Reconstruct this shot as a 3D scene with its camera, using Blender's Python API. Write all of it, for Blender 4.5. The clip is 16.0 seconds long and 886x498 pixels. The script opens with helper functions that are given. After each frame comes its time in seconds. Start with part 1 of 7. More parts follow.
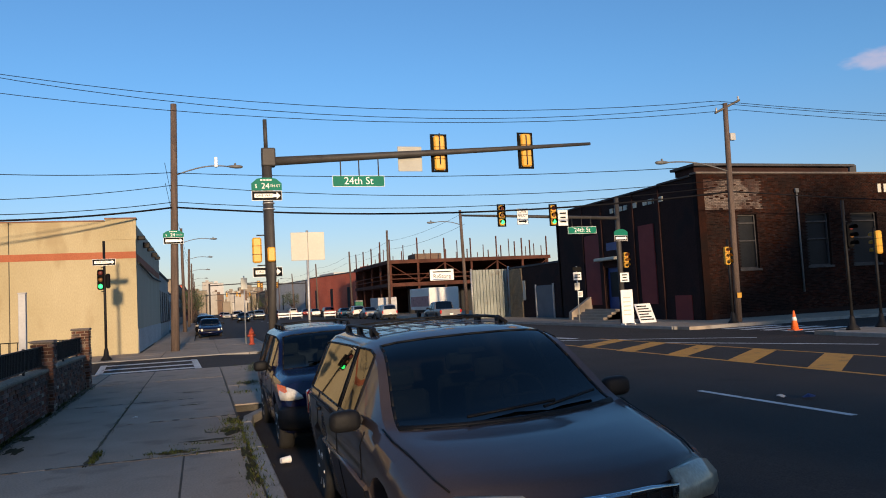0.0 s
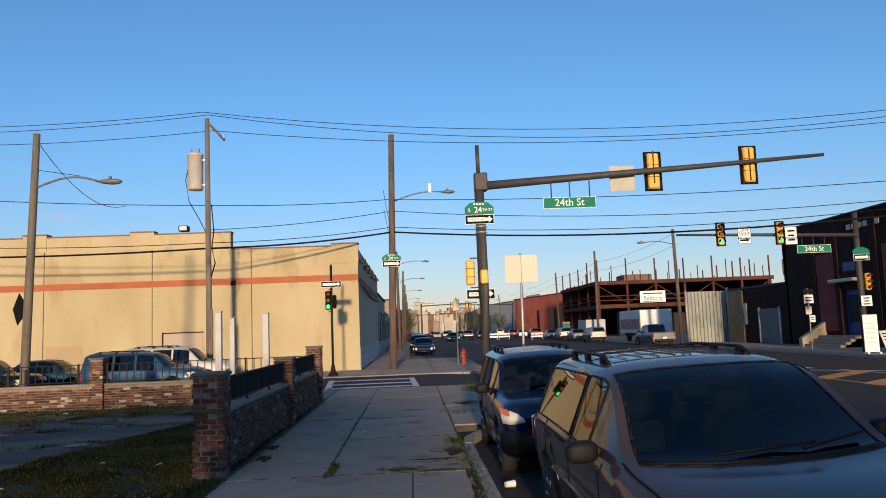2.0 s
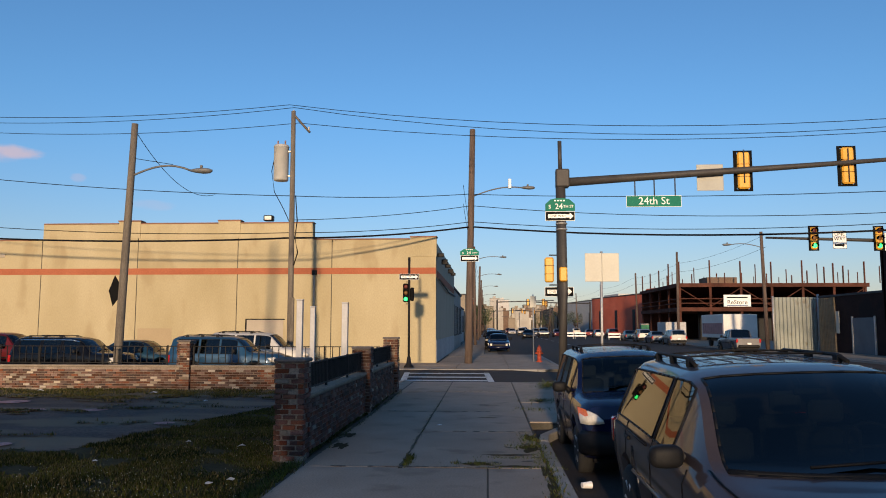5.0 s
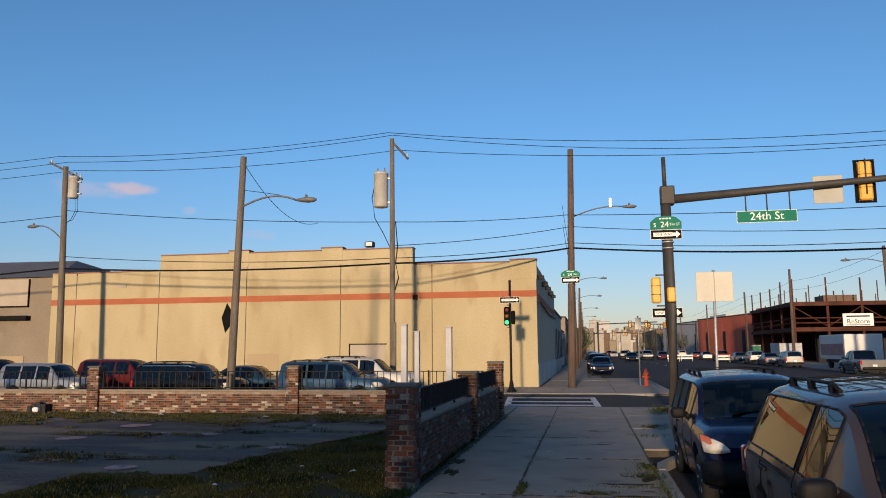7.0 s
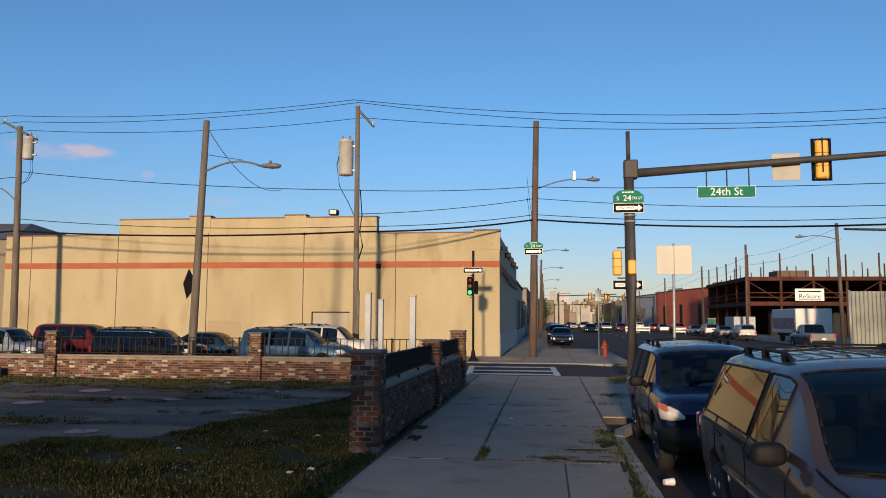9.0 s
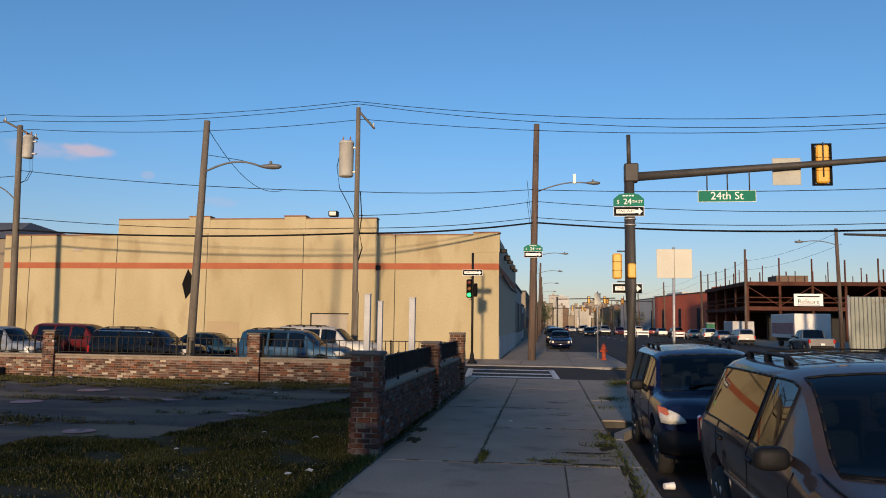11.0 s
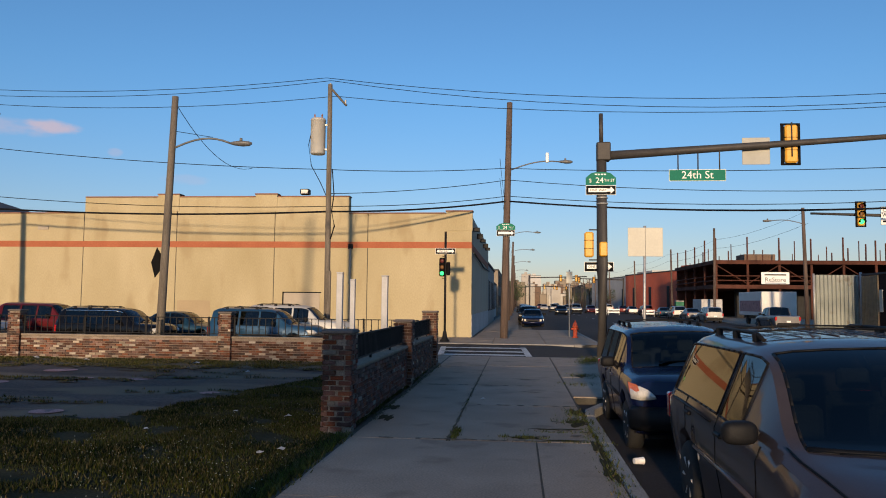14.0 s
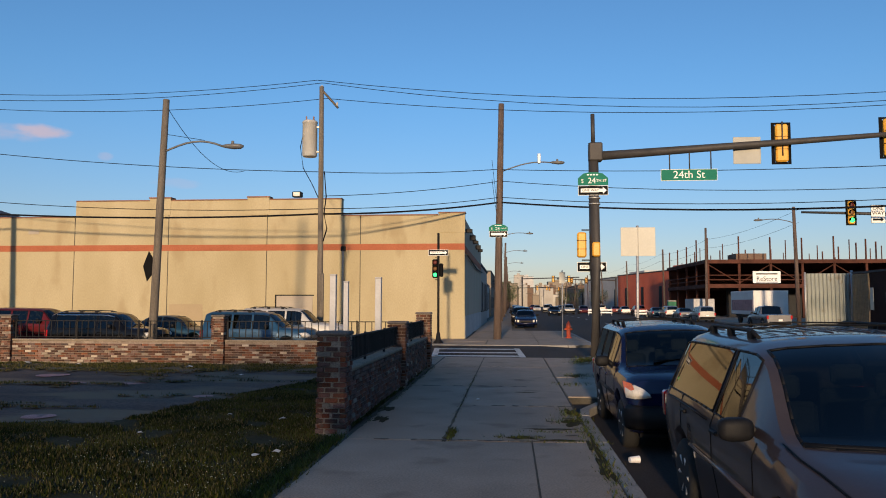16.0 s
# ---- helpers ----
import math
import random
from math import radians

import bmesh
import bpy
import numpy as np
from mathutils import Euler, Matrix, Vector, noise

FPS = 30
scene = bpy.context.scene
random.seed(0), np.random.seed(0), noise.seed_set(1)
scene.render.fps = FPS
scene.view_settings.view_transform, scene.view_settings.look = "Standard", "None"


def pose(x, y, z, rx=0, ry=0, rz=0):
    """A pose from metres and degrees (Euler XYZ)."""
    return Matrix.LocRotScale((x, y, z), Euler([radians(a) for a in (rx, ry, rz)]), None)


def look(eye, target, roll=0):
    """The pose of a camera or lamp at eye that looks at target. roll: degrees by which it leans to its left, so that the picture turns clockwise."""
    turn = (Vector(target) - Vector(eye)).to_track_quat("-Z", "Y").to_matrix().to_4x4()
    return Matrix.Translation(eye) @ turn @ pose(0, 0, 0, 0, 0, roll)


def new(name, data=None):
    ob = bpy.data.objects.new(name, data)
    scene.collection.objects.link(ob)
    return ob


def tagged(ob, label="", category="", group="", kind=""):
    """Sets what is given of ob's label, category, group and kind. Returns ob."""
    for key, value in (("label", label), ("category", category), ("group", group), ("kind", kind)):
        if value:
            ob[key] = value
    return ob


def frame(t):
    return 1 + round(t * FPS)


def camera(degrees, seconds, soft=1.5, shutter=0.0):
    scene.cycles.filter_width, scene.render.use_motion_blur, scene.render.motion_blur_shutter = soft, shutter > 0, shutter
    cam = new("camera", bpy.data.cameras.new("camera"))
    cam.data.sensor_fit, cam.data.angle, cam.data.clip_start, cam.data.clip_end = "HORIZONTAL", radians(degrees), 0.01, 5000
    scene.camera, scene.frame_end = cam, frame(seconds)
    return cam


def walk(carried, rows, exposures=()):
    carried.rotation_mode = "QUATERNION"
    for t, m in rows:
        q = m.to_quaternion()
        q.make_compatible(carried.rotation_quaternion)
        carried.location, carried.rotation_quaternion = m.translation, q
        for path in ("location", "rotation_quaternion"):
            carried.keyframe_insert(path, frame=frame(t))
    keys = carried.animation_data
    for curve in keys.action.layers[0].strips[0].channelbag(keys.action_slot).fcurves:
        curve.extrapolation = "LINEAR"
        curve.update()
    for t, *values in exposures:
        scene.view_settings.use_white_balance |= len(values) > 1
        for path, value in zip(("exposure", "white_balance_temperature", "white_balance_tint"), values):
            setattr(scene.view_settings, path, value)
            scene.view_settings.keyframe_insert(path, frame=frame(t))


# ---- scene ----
cam = camera(60.3, 16.0, 1.0)
PATH = [
    (0, (0.455, 0.188, 1.829), (1.065, 2.087, 1.96), -3.0),
    (0.5, (0.388, 0.191, 1.844), (0.898, 2.121, 1.973), -3.0),
    (1, (0.389, 0.218, 1.834), (0.769, 2.177, 1.959), -2.7),
    (1.5, (0.322, 0.224, 1.848), (0.641, 2.193, 1.99), -1.9),
    (2, (0.254, 0.28, 1.884), (0.342, 2.267, 2.094), -2.2),
    (2.5, (0.237, 0.307, 1.867), (0.19, 2.294, 2.086), -1.1),
    (3, (0.217, 0.322, 1.857), (0.143, 2.309, 2.064), -0.5),
    (3.5, (0.173, 0.333, 1.863), (0.036, 2.318, 2.064), 0.0),
    (4, (0.195, 0.336, 1.86), (0.07, 2.323, 2.047), 0.2),
    (4.2, (0.202, 0.336, 1.862), (0.09, 2.325, 2.045), 0.1),
    (6.3, (0.125, 0.317, 1.884), (-0.027, 2.295, 2.138), -0.7),
    (6.5, (0.076, 0.344, 1.885), (-0.125, 2.317, 2.143), -0.7),
    (7, (0.023, 0.458, 1.883), (-0.34, 2.407, 2.146), -0.4),
    (7.5, (0.025, 0.356, 1.858), (-0.376, 2.303, 2.077), 0.2),
    (8, (0.035, 0.35, 1.858), (-0.382, 2.299, 2.03), -0.5),
    (8.5, (-0.008, 0.383, 1.87), (-0.348, 2.345, 2.056), -1.5),
    (9, (-0.022, 0.384, 1.855), (-0.291, 2.357, 2.04), 0.3),
    (9.2, (-0.023, 0.389, 1.852), (-0.307, 2.361, 2.027), 0.6),
    (11.5, (-0.053, 0.42, 1.84), (-0.306, 2.394, 2.034), 0.7),
    (12, (-0.055, 0.43, 1.836), (-0.291, 2.409, 2.01), 0.5),
    (12.5, (-0.066, 0.447, 1.849), (-0.29, 2.428, 2.004), 0.5),
    (13, (-0.055, 0.437, 1.839), (-0.256, 2.422, 1.983), 0.9),
    (13.5, (-0.05, 0.442, 1.826), (-0.251, 2.426, 1.975), 0.7),
    (14, (-0.051, 0.458, 1.834), (-0.247, 2.444, 1.971), 0.6),
    (14.5, (-0.048, 0.511, 1.828), (-0.234, 2.497, 1.969), 0.5),
    (15, (-0.064, 0.47, 1.829), (-0.265, 2.453, 1.996), 0.1),
    (15.5, (-0.065, 0.471, 1.824), (-0.249, 2.456, 1.986), 0.2),
    (16, (-0.074, 0.462, 1.818), (-0.25, 2.449, 1.96), 0.1),
]
EXPOSURE = 0.10
walk(cam, [(t, look(eye, goal, roll)) for t, eye, goal, roll in PATH], [(0, 0.23, 6030, 17), (2, 0.21, 6030, 17), (3.5, EXPOSURE, 6030, 17), (6.5, 0.07, 6030, 17), (16, 0.03, 6030, 17)])

# ---- light ----
SUN_DIR = Vector((0.02, 1.0, -0.14)).normalized()
ELEV = math.asin(-SUN_DIR.z)


def sky_world():
    w = bpy.data.worlds.new("sky")
    scene.world = w
    w.use_nodes = True
    nt = w.node_tree
    nt.nodes.clear()
    out = nt.nodes.new("ShaderNodeOutputWorld")
    bg = nt.nodes.new("ShaderNodeBackground")
    sky = nt.nodes.new("ShaderNodeTexSky")
    sky.sky_type = "NISHITA"
    sky.sun_disc = False
    sky.sun_elevation = radians(SKY_ELEV)
    sky.sun_rotation = radians(180)
    sky.air_density, sky.dust_density, sky.ozone_density = SKY_AIR, SKY_DUST, SKY_OZONE
    bg.inputs["Strength"].default_value = SKY_STRENGTH
    # a few small far clouds
    tc = nt.nodes.new("ShaderNodeTexCoord")
    # haze towards the horizon, deeper blue above
    sep = nt.nodes.new("ShaderNodeSeparateXYZ")
    nt.links.new(tc.outputs["Generated"], sep.inputs[0])
    high = nt.nodes.new("ShaderNodeMapRange")
    high.interpolation_type = "SMOOTHSTEP"
    high.inputs["From Min"].default_value, high.inputs["From Max"].default_value = 0.0, 0.30
    nt.links.new(sep.outputs["Z"], high.inputs["Value"])
    tint = nt.nodes.new("ShaderNodeMix")
    tint.data_type = "RGBA"
    nt.links.new(high.outputs["Result"], tint.inputs["Factor"])
    tint.inputs["A"].default_value, tint.inputs["B"].default_value = SKY_LOW, SKY_HIGH
    mul = nt.nodes.new("ShaderNodeMix")
    mul.data_type, mul.blend_type = "RGBA", "MULTIPLY"
    mul.inputs["Factor"].default_value = 1.0
    nt.links.new(sky.outputs["Color"], mul.inputs["A"])
    nt.links.new(tint.outputs["Result"], mul.inputs["B"])
    prev = mul.outputs["Result"]
    for (dx, dy, dz), wide, high, amount in CLOUDS:
        c = Vector((dx, dy, dz)).normalized()
        side = Vector((c.y, -c.x, 0)).normalized()
        up = side.cross(c)
        dots = []
        for axis, size in ((side, wide), (up, high)):
            d = nt.nodes.new("ShaderNodeVectorMath")
            d.operation = "DOT_PRODUCT"
            nt.links.new(tc.outputs["Generated"], d.inputs[0])
            d.inputs[1].default_value = axis
            k = nt.nodes.new("ShaderNodeMath")
            k.operation = "MULTIPLY_ADD"
            nt.links.new(d.outputs["Value"], k.inputs[0])
            k.inputs[1].default_value = 1 / size
            k.inputs[2].default_value = -c.dot(axis) / size
            sq = nt.nodes.new("ShaderNodeMath")
            sq.operation = "POWER"
            ab = nt.nodes.new("ShaderNodeMath")
            ab.operation = "ABSOLUTE"
            nt.links.new(k.outputs[0], ab.inputs[0])
            nt.links.new(ab.outputs[0], sq.inputs[0])
            sq.inputs[1].default_value = 2
            dots.append(sq.outputs[0])
        add = nt.nodes.new("ShaderNodeMath")
        add.operation = "ADD"
        nt.links.new(dots[0], add.inputs[0])
        nt.links.new(dots[1], add.inputs[1])
        nz = nt.nodes.new("ShaderNodeTexNoise")
        nz.inputs["Scale"].default_value = 55
        nz.inputs["Detail"].default_value = 6
        mp = nt.nodes.new("ShaderNodeMapping")
        mp.inputs["Scale"].default_value = (0.6, 0.6, 1.6)
        nt.links.new(tc.outputs["Generated"], mp.inputs[0])
        nt.links.new(mp.outputs[0], nz.inputs["Vector"])
        f = nt.nodes.new("ShaderNodeMath")
        f.operation = "MULTIPLY_ADD"
        nt.links.new(nz.outputs["Fac"], f.inputs[0])
        f.inputs[1].default_value = 2.0
        nt.links.new(add.outputs[0], f.inputs[2])
        rg = nt.nodes.new("ShaderNodeMapRange")
        rg.interpolation_type = "SMOOTHSTEP"
        rg.inputs["From Min"].default_value = 1.9
        rg.inputs["From Max"].default_value = 0.9
        rg.inputs["To Min"].default_value = 0.0
        rg.inputs["To Max"].default_value = amount
        nt.links.new(f.outputs[0], rg.inputs["Value"])
        mx = nt.nodes.new("ShaderNodeMix")
        mx.data_type = "RGBA"
        nt.links.new(rg.outputs["Result"], mx.inputs["Factor"])
        nt.links.new(prev, mx.inputs["A"])
        mx.inputs["B"].default_value = CLOUD_COLOR
        prev = mx.outputs["Result"]
    nt.links.new(prev, bg.inputs["Color"])
    nt.links.new(bg.outputs[0], out.inputs[0])


SKY_STRENGTH, SKY_ELEV, SKY_AIR, SKY_DUST, SKY_OZONE = 0.13, 11.2, 1.0, 0.4, 3.5
CLOUD_COLOR = (4.4, 3.7, 3.9, 1)
SKY_LOW, SKY_HIGH = (1.02, 0.84, 0.80, 1), (0.86, 1.07, 1.08, 1)
CLOUDS = [((-0.57, 0.80, 0.192), 0.06, 0.013, 0.40), ((-0.536, 0.821, 0.1965), 0.036, 0.0095, 0.85), ((-0.475, 0.85, 0.172), 0.010, 0.006, 0.3),
          ((-0.40, 0.89, 0.145), 0.04, 0.008, 0.2), ((0.735, 0.64, 0.243), 0.05, 0.016, 0.6)]
sky_world()

lamp_data = bpy.data.lights.new("sun", "SUN")
lamp_data.energy = 5.0
lamp_data.angle = radians(2.5)
lamp_data.color = (1.0, 0.72, 0.40)
sun = new("sun", lamp_data)
sun.matrix_world = look((0, -20, 30), Vector((0, -20, 30)) + SUN_DIR)


# ---- materials ----
def lin(r, g, b):
    """A colour given as 0 to 255 screen values."""
    return tuple(((c / 255) / 12.92 if c <= 10 else ((c / 255 + 0.055) / 1.055) ** 2.4) for c in (r, g, b))


def surface(name, dark, light, scale=3.0, fine=40.0, rough=0.8, metal=0.0, bump=0.2, spread=0.25, coat=0.0, object_random=0.0, island_random=0.0, stains=None, stretch=(1, 1, 1), grain=0.5, spec=0.5):
    m = bpy.data.materials.new(name)
    m.use_nodes = True
    nt = m.node_tree
    b = nt.nodes["Principled BSDF"]
    geo = nt.nodes.new("ShaderNodeNewGeometry")
    mp = nt.nodes.new("ShaderNodeMapping")
    mp.inputs["Scale"].default_value = stretch
    nt.links.new(geo.outputs["Position"], mp.inputs[0])

    def nz(s, detail=5):
        n = nt.nodes.new("ShaderNodeTexNoise")
        n.inputs["Scale"].default_value = s
        n.inputs["Detail"].default_value = detail
        nt.links.new(mp.outputs[0], n.inputs["Vector"])
        return n.outputs["Fac"]

    def mix(kind, fac, a, bb):
        x = nt.nodes.new("ShaderNodeMix")
        x.data_type = "RGBA"
        x.blend_type = kind
        for sock, v in (("Factor", fac), ("A", a), ("B", bb)):
            if isinstance(v, (int, float)):
                x.inputs[sock].default_value = v
            elif isinstance(v, tuple):
                x.inputs[sock].default_value = (*v[:3], 1)
            else:
                nt.links.new(v, x.inputs[sock])
        return x.outputs["Result"]

    big, small = nz(scale), nz(fine, 3)
    lo, hi = 0.5 - spread, 0.5 + spread
    rr = nt.nodes.new("ShaderNodeMapRange")
    rr.inputs["From Min"].default_value, rr.inputs["From Max"].default_value = lo, hi
    nt.links.new(big, rr.inputs["Value"])
    col = mix("MIX", rr.outputs["Result"], dark, light)
    g = nt.nodes.new("ShaderNodeMapRange")
    g.inputs["From Min"].default_value, g.inputs["From Max"].default_value = 0.25, 0.75
    g.inputs["To Min"].default_value, g.inputs["To Max"].default_value = 1 - 0.6 * grain, 1 + 0.35 * grain
    nt.links.new(small, g.inputs["Value"])
    cc = nt.nodes.new("ShaderNodeCombineColor")
    for k in range(3):
        nt.links.new(g.outputs["Result"], cc.inputs[k])
    col = mix("MULTIPLY", 1.0, col, cc.outputs[0])
    if stains:
        colour, s, edge, amount = stains
        st = nz(s, 8)
        r2 = nt.nodes.new("ShaderNodeMapRange")
        r2.interpolation_type = "SMOOTHSTEP"
        r2.inputs["From Min"].default_value, r2.inputs["From Max"].default_value = edge, edge + 0.13
        r2.inputs["To Max"].default_value = amount
        nt.links.new(st, r2.inputs["Value"])
        col = mix("MIX", r2.outputs["Result"], col, colour)
    for amount, kind in ((object_random, "o"), (island_random, "i")):
        if amount:
            if kind == "o":
                o = nt.nodes.new("ShaderNodeObjectInfo").outputs["Random"]
            else:
                o = geo.outputs["Random Per Island"]
            h = nt.nodes.new("ShaderNodeHueSaturation")
            v = nt.nodes.new("ShaderNodeMapRange")
            v.inputs["To Min"].default_value, v.inputs["To Max"].default_value = 1 - amount, 1 + amount
            nt.links.new(o, v.inputs["Value"])
            nt.links.new(v.outputs["Result"], h.inputs["Value"])
            wn = nt.nodes.new("ShaderNodeTexWhiteNoise")
            wn.noise_dimensions = "1D"
            nt.links.new(o, wn.inputs["W"])
            v2 = nt.nodes.new("ShaderNodeMapRange")
            v2.inputs["To Min"].default_value, v2.inputs["To Max"].default_value = 1 - amount * 0.6, 1 + amount * 0.5
            nt.links.new(wn.outputs["Value"], v2.inputs["Value"])
            nt.links.new(v2.outputs["Result"], h.inputs["Saturation"])
            nt.links.new(col, h.inputs["Color"])
            col = h.outputs["Color"]
    nt.links.new(col, b.inputs["Base Color"])
    b.inputs["Specular IOR Level"].default_value = spec
    b.inputs["Roughness"].default_value = rough
    b.inputs["Metallic"].default_value = metal
    b.inputs["Coat Weight"].default_value = coat
    b.inputs["Coat Roughness"].default_value = 0.06
    if bump:
        bp = nt.nodes.new("ShaderNodeBump")
        bp.inputs["Strength"].default_value = bump
        bp.inputs["Distance"].default_value = 0.01
        nt.links.new(small, bp.inputs["Height"])
        nt.links.new(bp.outputs["Normal"], b.inputs["Normal"])
    return m


def glow(name, colour, strength):
    m = bpy.data.materials.new(name)
    m.use_nodes = True
    b = m.node_tree.nodes["Principled BSDF"]
    b.inputs["Base Color"].default_value = (*colour, 1)
    b.inputs["Emission Color"].default_value = (*colour, 1)
    b.inputs["Emission Strength"].default_value = strength
    return m


def pane(name, tint, see=0.35, rough=0.02, ior=1.6):
    """Tinted glass: a mirror-like coat by Fresnel over a see-through tint."""
    m = bpy.data.materials.new(name)
    m.use_nodes = True
    nt = m.node_tree
    nt.nodes.clear()
    out = nt.nodes.new("ShaderNodeOutputMaterial")
    tr = nt.nodes.new("ShaderNodeBsdfTransparent")
    tr.inputs[0].default_value = (*[c * see for c in tint], 1)
    gl = nt.nodes.new("ShaderNodeBsdfGlossy")
    gl.inputs["Roughness"].default_value = rough
    fr = nt.nodes.new("ShaderNodeFresnel")
    fr.inputs["IOR"].default_value = ior
    mx = nt.nodes.new("ShaderNodeMixShader")
    nt.links.new(fr.outputs[0], mx.inputs[0])
    nt.links.new(tr.outputs[0], mx.inputs[1])
    nt.links.new(gl.outputs[0], mx.inputs[2])
    nt.links.new(mx.outputs[0], out.inputs[0])
    return m


M = {}
M["dirt"] = surface("dirt", (0.10, 0.095, 0.085), (0.17, 0.16, 0.14), 0.6, 12, 0.95)
M["asphalt"] = surface("asphalt", (0.036, 0.029, 0.026), (0.053, 0.043, 0.038), 0.35, 55, 0.9, bump=0.5, grain=0.9, spec=0.2, stains=((0.027, 0.022, 0.020), 0.9, 0.56, 0.6))
M["old_asphalt"] = surface("old_asphalt", (0.078, 0.061, 0.056), (0.15, 0.118, 0.102), 0.45, 26, 0.95, bump=0.8, grain=1.0, spec=0.2, stains=((0.20, 0.155, 0.105), 0.42, 0.47, 0.85), stretch=(0.5, 1.5, 1))
M["concrete"] = surface("concrete", (0.275, 0.225, 0.175), (0.365, 0.30, 0.235), 1.1, 45, 0.9, bump=0.25, grain=0.5, object_random=0.05, stains=((0.18, 0.142, 0.108), 1.3, 0.56, 0.6), spec=0.25)
M["kerb"] = surface("kerb", (0.22, 0.21, 0.19), (0.32, 0.30, 0.275), 2.0, 40, 0.9, bump=0.35, object_random=0.08)
M["joint"] = surface("joint", (0.05, 0.045, 0.035), (0.10, 0.09, 0.07), 5, 40, 0.95)
M["stucco"] = surface("stucco", (0.352, 0.292, 0.165), (0.44, 0.373, 0.232), 0.45, 25, 0.9, bump=0.3, spread=0.2, grain=0.24, stains=((0.30, 0.235, 0.128), 0.7, 0.54, 0.75), stretch=(1, 1, 0.4))
M["stucco_side"] = surface("stucco_side", (0.40, 0.335, 0.24), (0.48, 0.405, 0.295), 0.5, 20, 0.9, grain=0.12, stretch=(1, 1, 0.4))
M["stucco_patch"] = surface("stucco_patch", (0.32, 0.25, 0.15), (0.36, 0.28, 0.17), 1.0, 25, 0.9, grain=0.2)
M["band"] = surface("band", (0.30, 0.085, 0.035), (0.37, 0.12, 0.055), 0.8, 20, 0.85, grain=0.3)
M["cap"] = surface("cap", (0.20, 0.09, 0.055), (0.27, 0.13, 0.08), 1.0, 20, 0.8)
M["grey_panel"] = surface("grey_panel", (0.32, 0.275, 0.215), (0.38, 0.33, 0.26), 1.0, 15, 0.8, bump=0.05, grain=0.1)
M["brick"] = surface("brick", (0.060, 0.022, 0.016), (0.185, 0.060, 0.036), 6.0, 60, 0.9, bump=0.6, grain=0.9, object_random=0.45, stains=((0.16, 0.13, 0.105), 9, 0.60, 0.6))
M["brick_orange"] = surface("brick_orange", (0.10, 0.032, 0.017), (0.185, 0.062, 0.032), 6.0, 60, 0.9, bump=0.6, grain=0.9, object_random=0.4, stains=((0.09, 0.065, 0.05), 8, 0.55, 0.8))
M["brick_pale"] = surface("brick_pale", (0.17, 0.145, 0.12), (0.28, 0.24, 0.20), 4.0, 60, 0.9, bump=0.5, object_random=0.35)
M["brick_many"] = surface("brick_many", (0.066, 0.030, 0.021), (0.155, 0.070, 0.044), 3.0, 60, 0.9, bump=0.4, grain=0.8, island_random=0.65)
M["brick_many_pale"] = surface("brick_many_pale", (0.24, 0.19, 0.14), (0.40, 0.335, 0.26), 4.0, 60, 0.9, bump=0.4, island_random=0.4)
M["mortar"] = surface("mortar", (0.17, 0.133, 0.105), (0.31, 0.25, 0.20), 5, 50, 0.95, bump=0.5, grain=0.8)
M["coping_tan"] = surface("coping_tan", (0.20, 0.16, 0.12), (0.31, 0.255, 0.19), 3, 40, 0.92, bump=0.5, grain=0.8)
M["cap_stone"] = surface("cap_stone", (0.10, 0.085, 0.075), (0.17, 0.14, 0.125), 4, 50, 0.9, bump=0.4)
# Warehouse brick colours are cut far down to stand in for the walls' shade.
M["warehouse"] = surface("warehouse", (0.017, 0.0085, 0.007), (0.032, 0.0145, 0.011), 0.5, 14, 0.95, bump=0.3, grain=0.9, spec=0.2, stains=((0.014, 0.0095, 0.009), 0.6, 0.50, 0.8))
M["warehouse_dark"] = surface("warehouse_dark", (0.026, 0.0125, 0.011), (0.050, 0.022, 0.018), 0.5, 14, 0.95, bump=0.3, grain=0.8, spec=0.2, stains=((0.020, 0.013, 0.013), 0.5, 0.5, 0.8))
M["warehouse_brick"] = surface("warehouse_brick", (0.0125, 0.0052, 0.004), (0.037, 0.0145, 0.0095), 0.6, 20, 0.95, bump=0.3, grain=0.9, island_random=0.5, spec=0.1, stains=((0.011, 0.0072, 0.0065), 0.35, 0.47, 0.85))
M["white_brick"] = surface("white_brick", (0.075, 0.052, 0.042), (0.20, 0.155, 0.13), 1.2, 18, 0.92, bump=0.4, grain=1.0, island_random=0.3, stains=((0.045, 0.020, 0.014), 0.8, 0.47, 0.95))
M["red_panel"] = surface("red_panel", (0.16, 0.022, 0.02), (0.23, 0.035, 0.03), 0.8, 20, 0.8)
M["black_iron"] = surface("black_iron", (0.009, 0.009, 0.010), (0.018, 0.017, 0.017), 6, 40, 0.6, metal=0.1, bump=0.1, spec=0.2)
M["rust_steel"] = surface("rust_steel", (0.045, 0.018, 0.012), (0.11, 0.042, 0.028), 0.8, 18, 0.9, bump=0.2, spec=0.2)
M["wood_pole"] = surface("wood_pole", (0.10, 0.085, 0.068), (0.20, 0.17, 0.135), 2.0, 30, 0.92, bump=0.8, grain=0.9, stretch=(6, 6, 0.4))
M["wood_pole_dark"] = surface("wood_pole_dark", (0.07, 0.049, 0.040), (0.15, 0.105, 0.082), 2.0, 30, 0.92, bump=0.8, grain=0.9, stretch=(6, 6, 0.4))
M["mast"] = surface("mast", (0.045, 0.042, 0.041), (0.07, 0.065, 0.062), 2.0, 25, 0.6, metal=0.2, bump=0.1, spec=0.3)
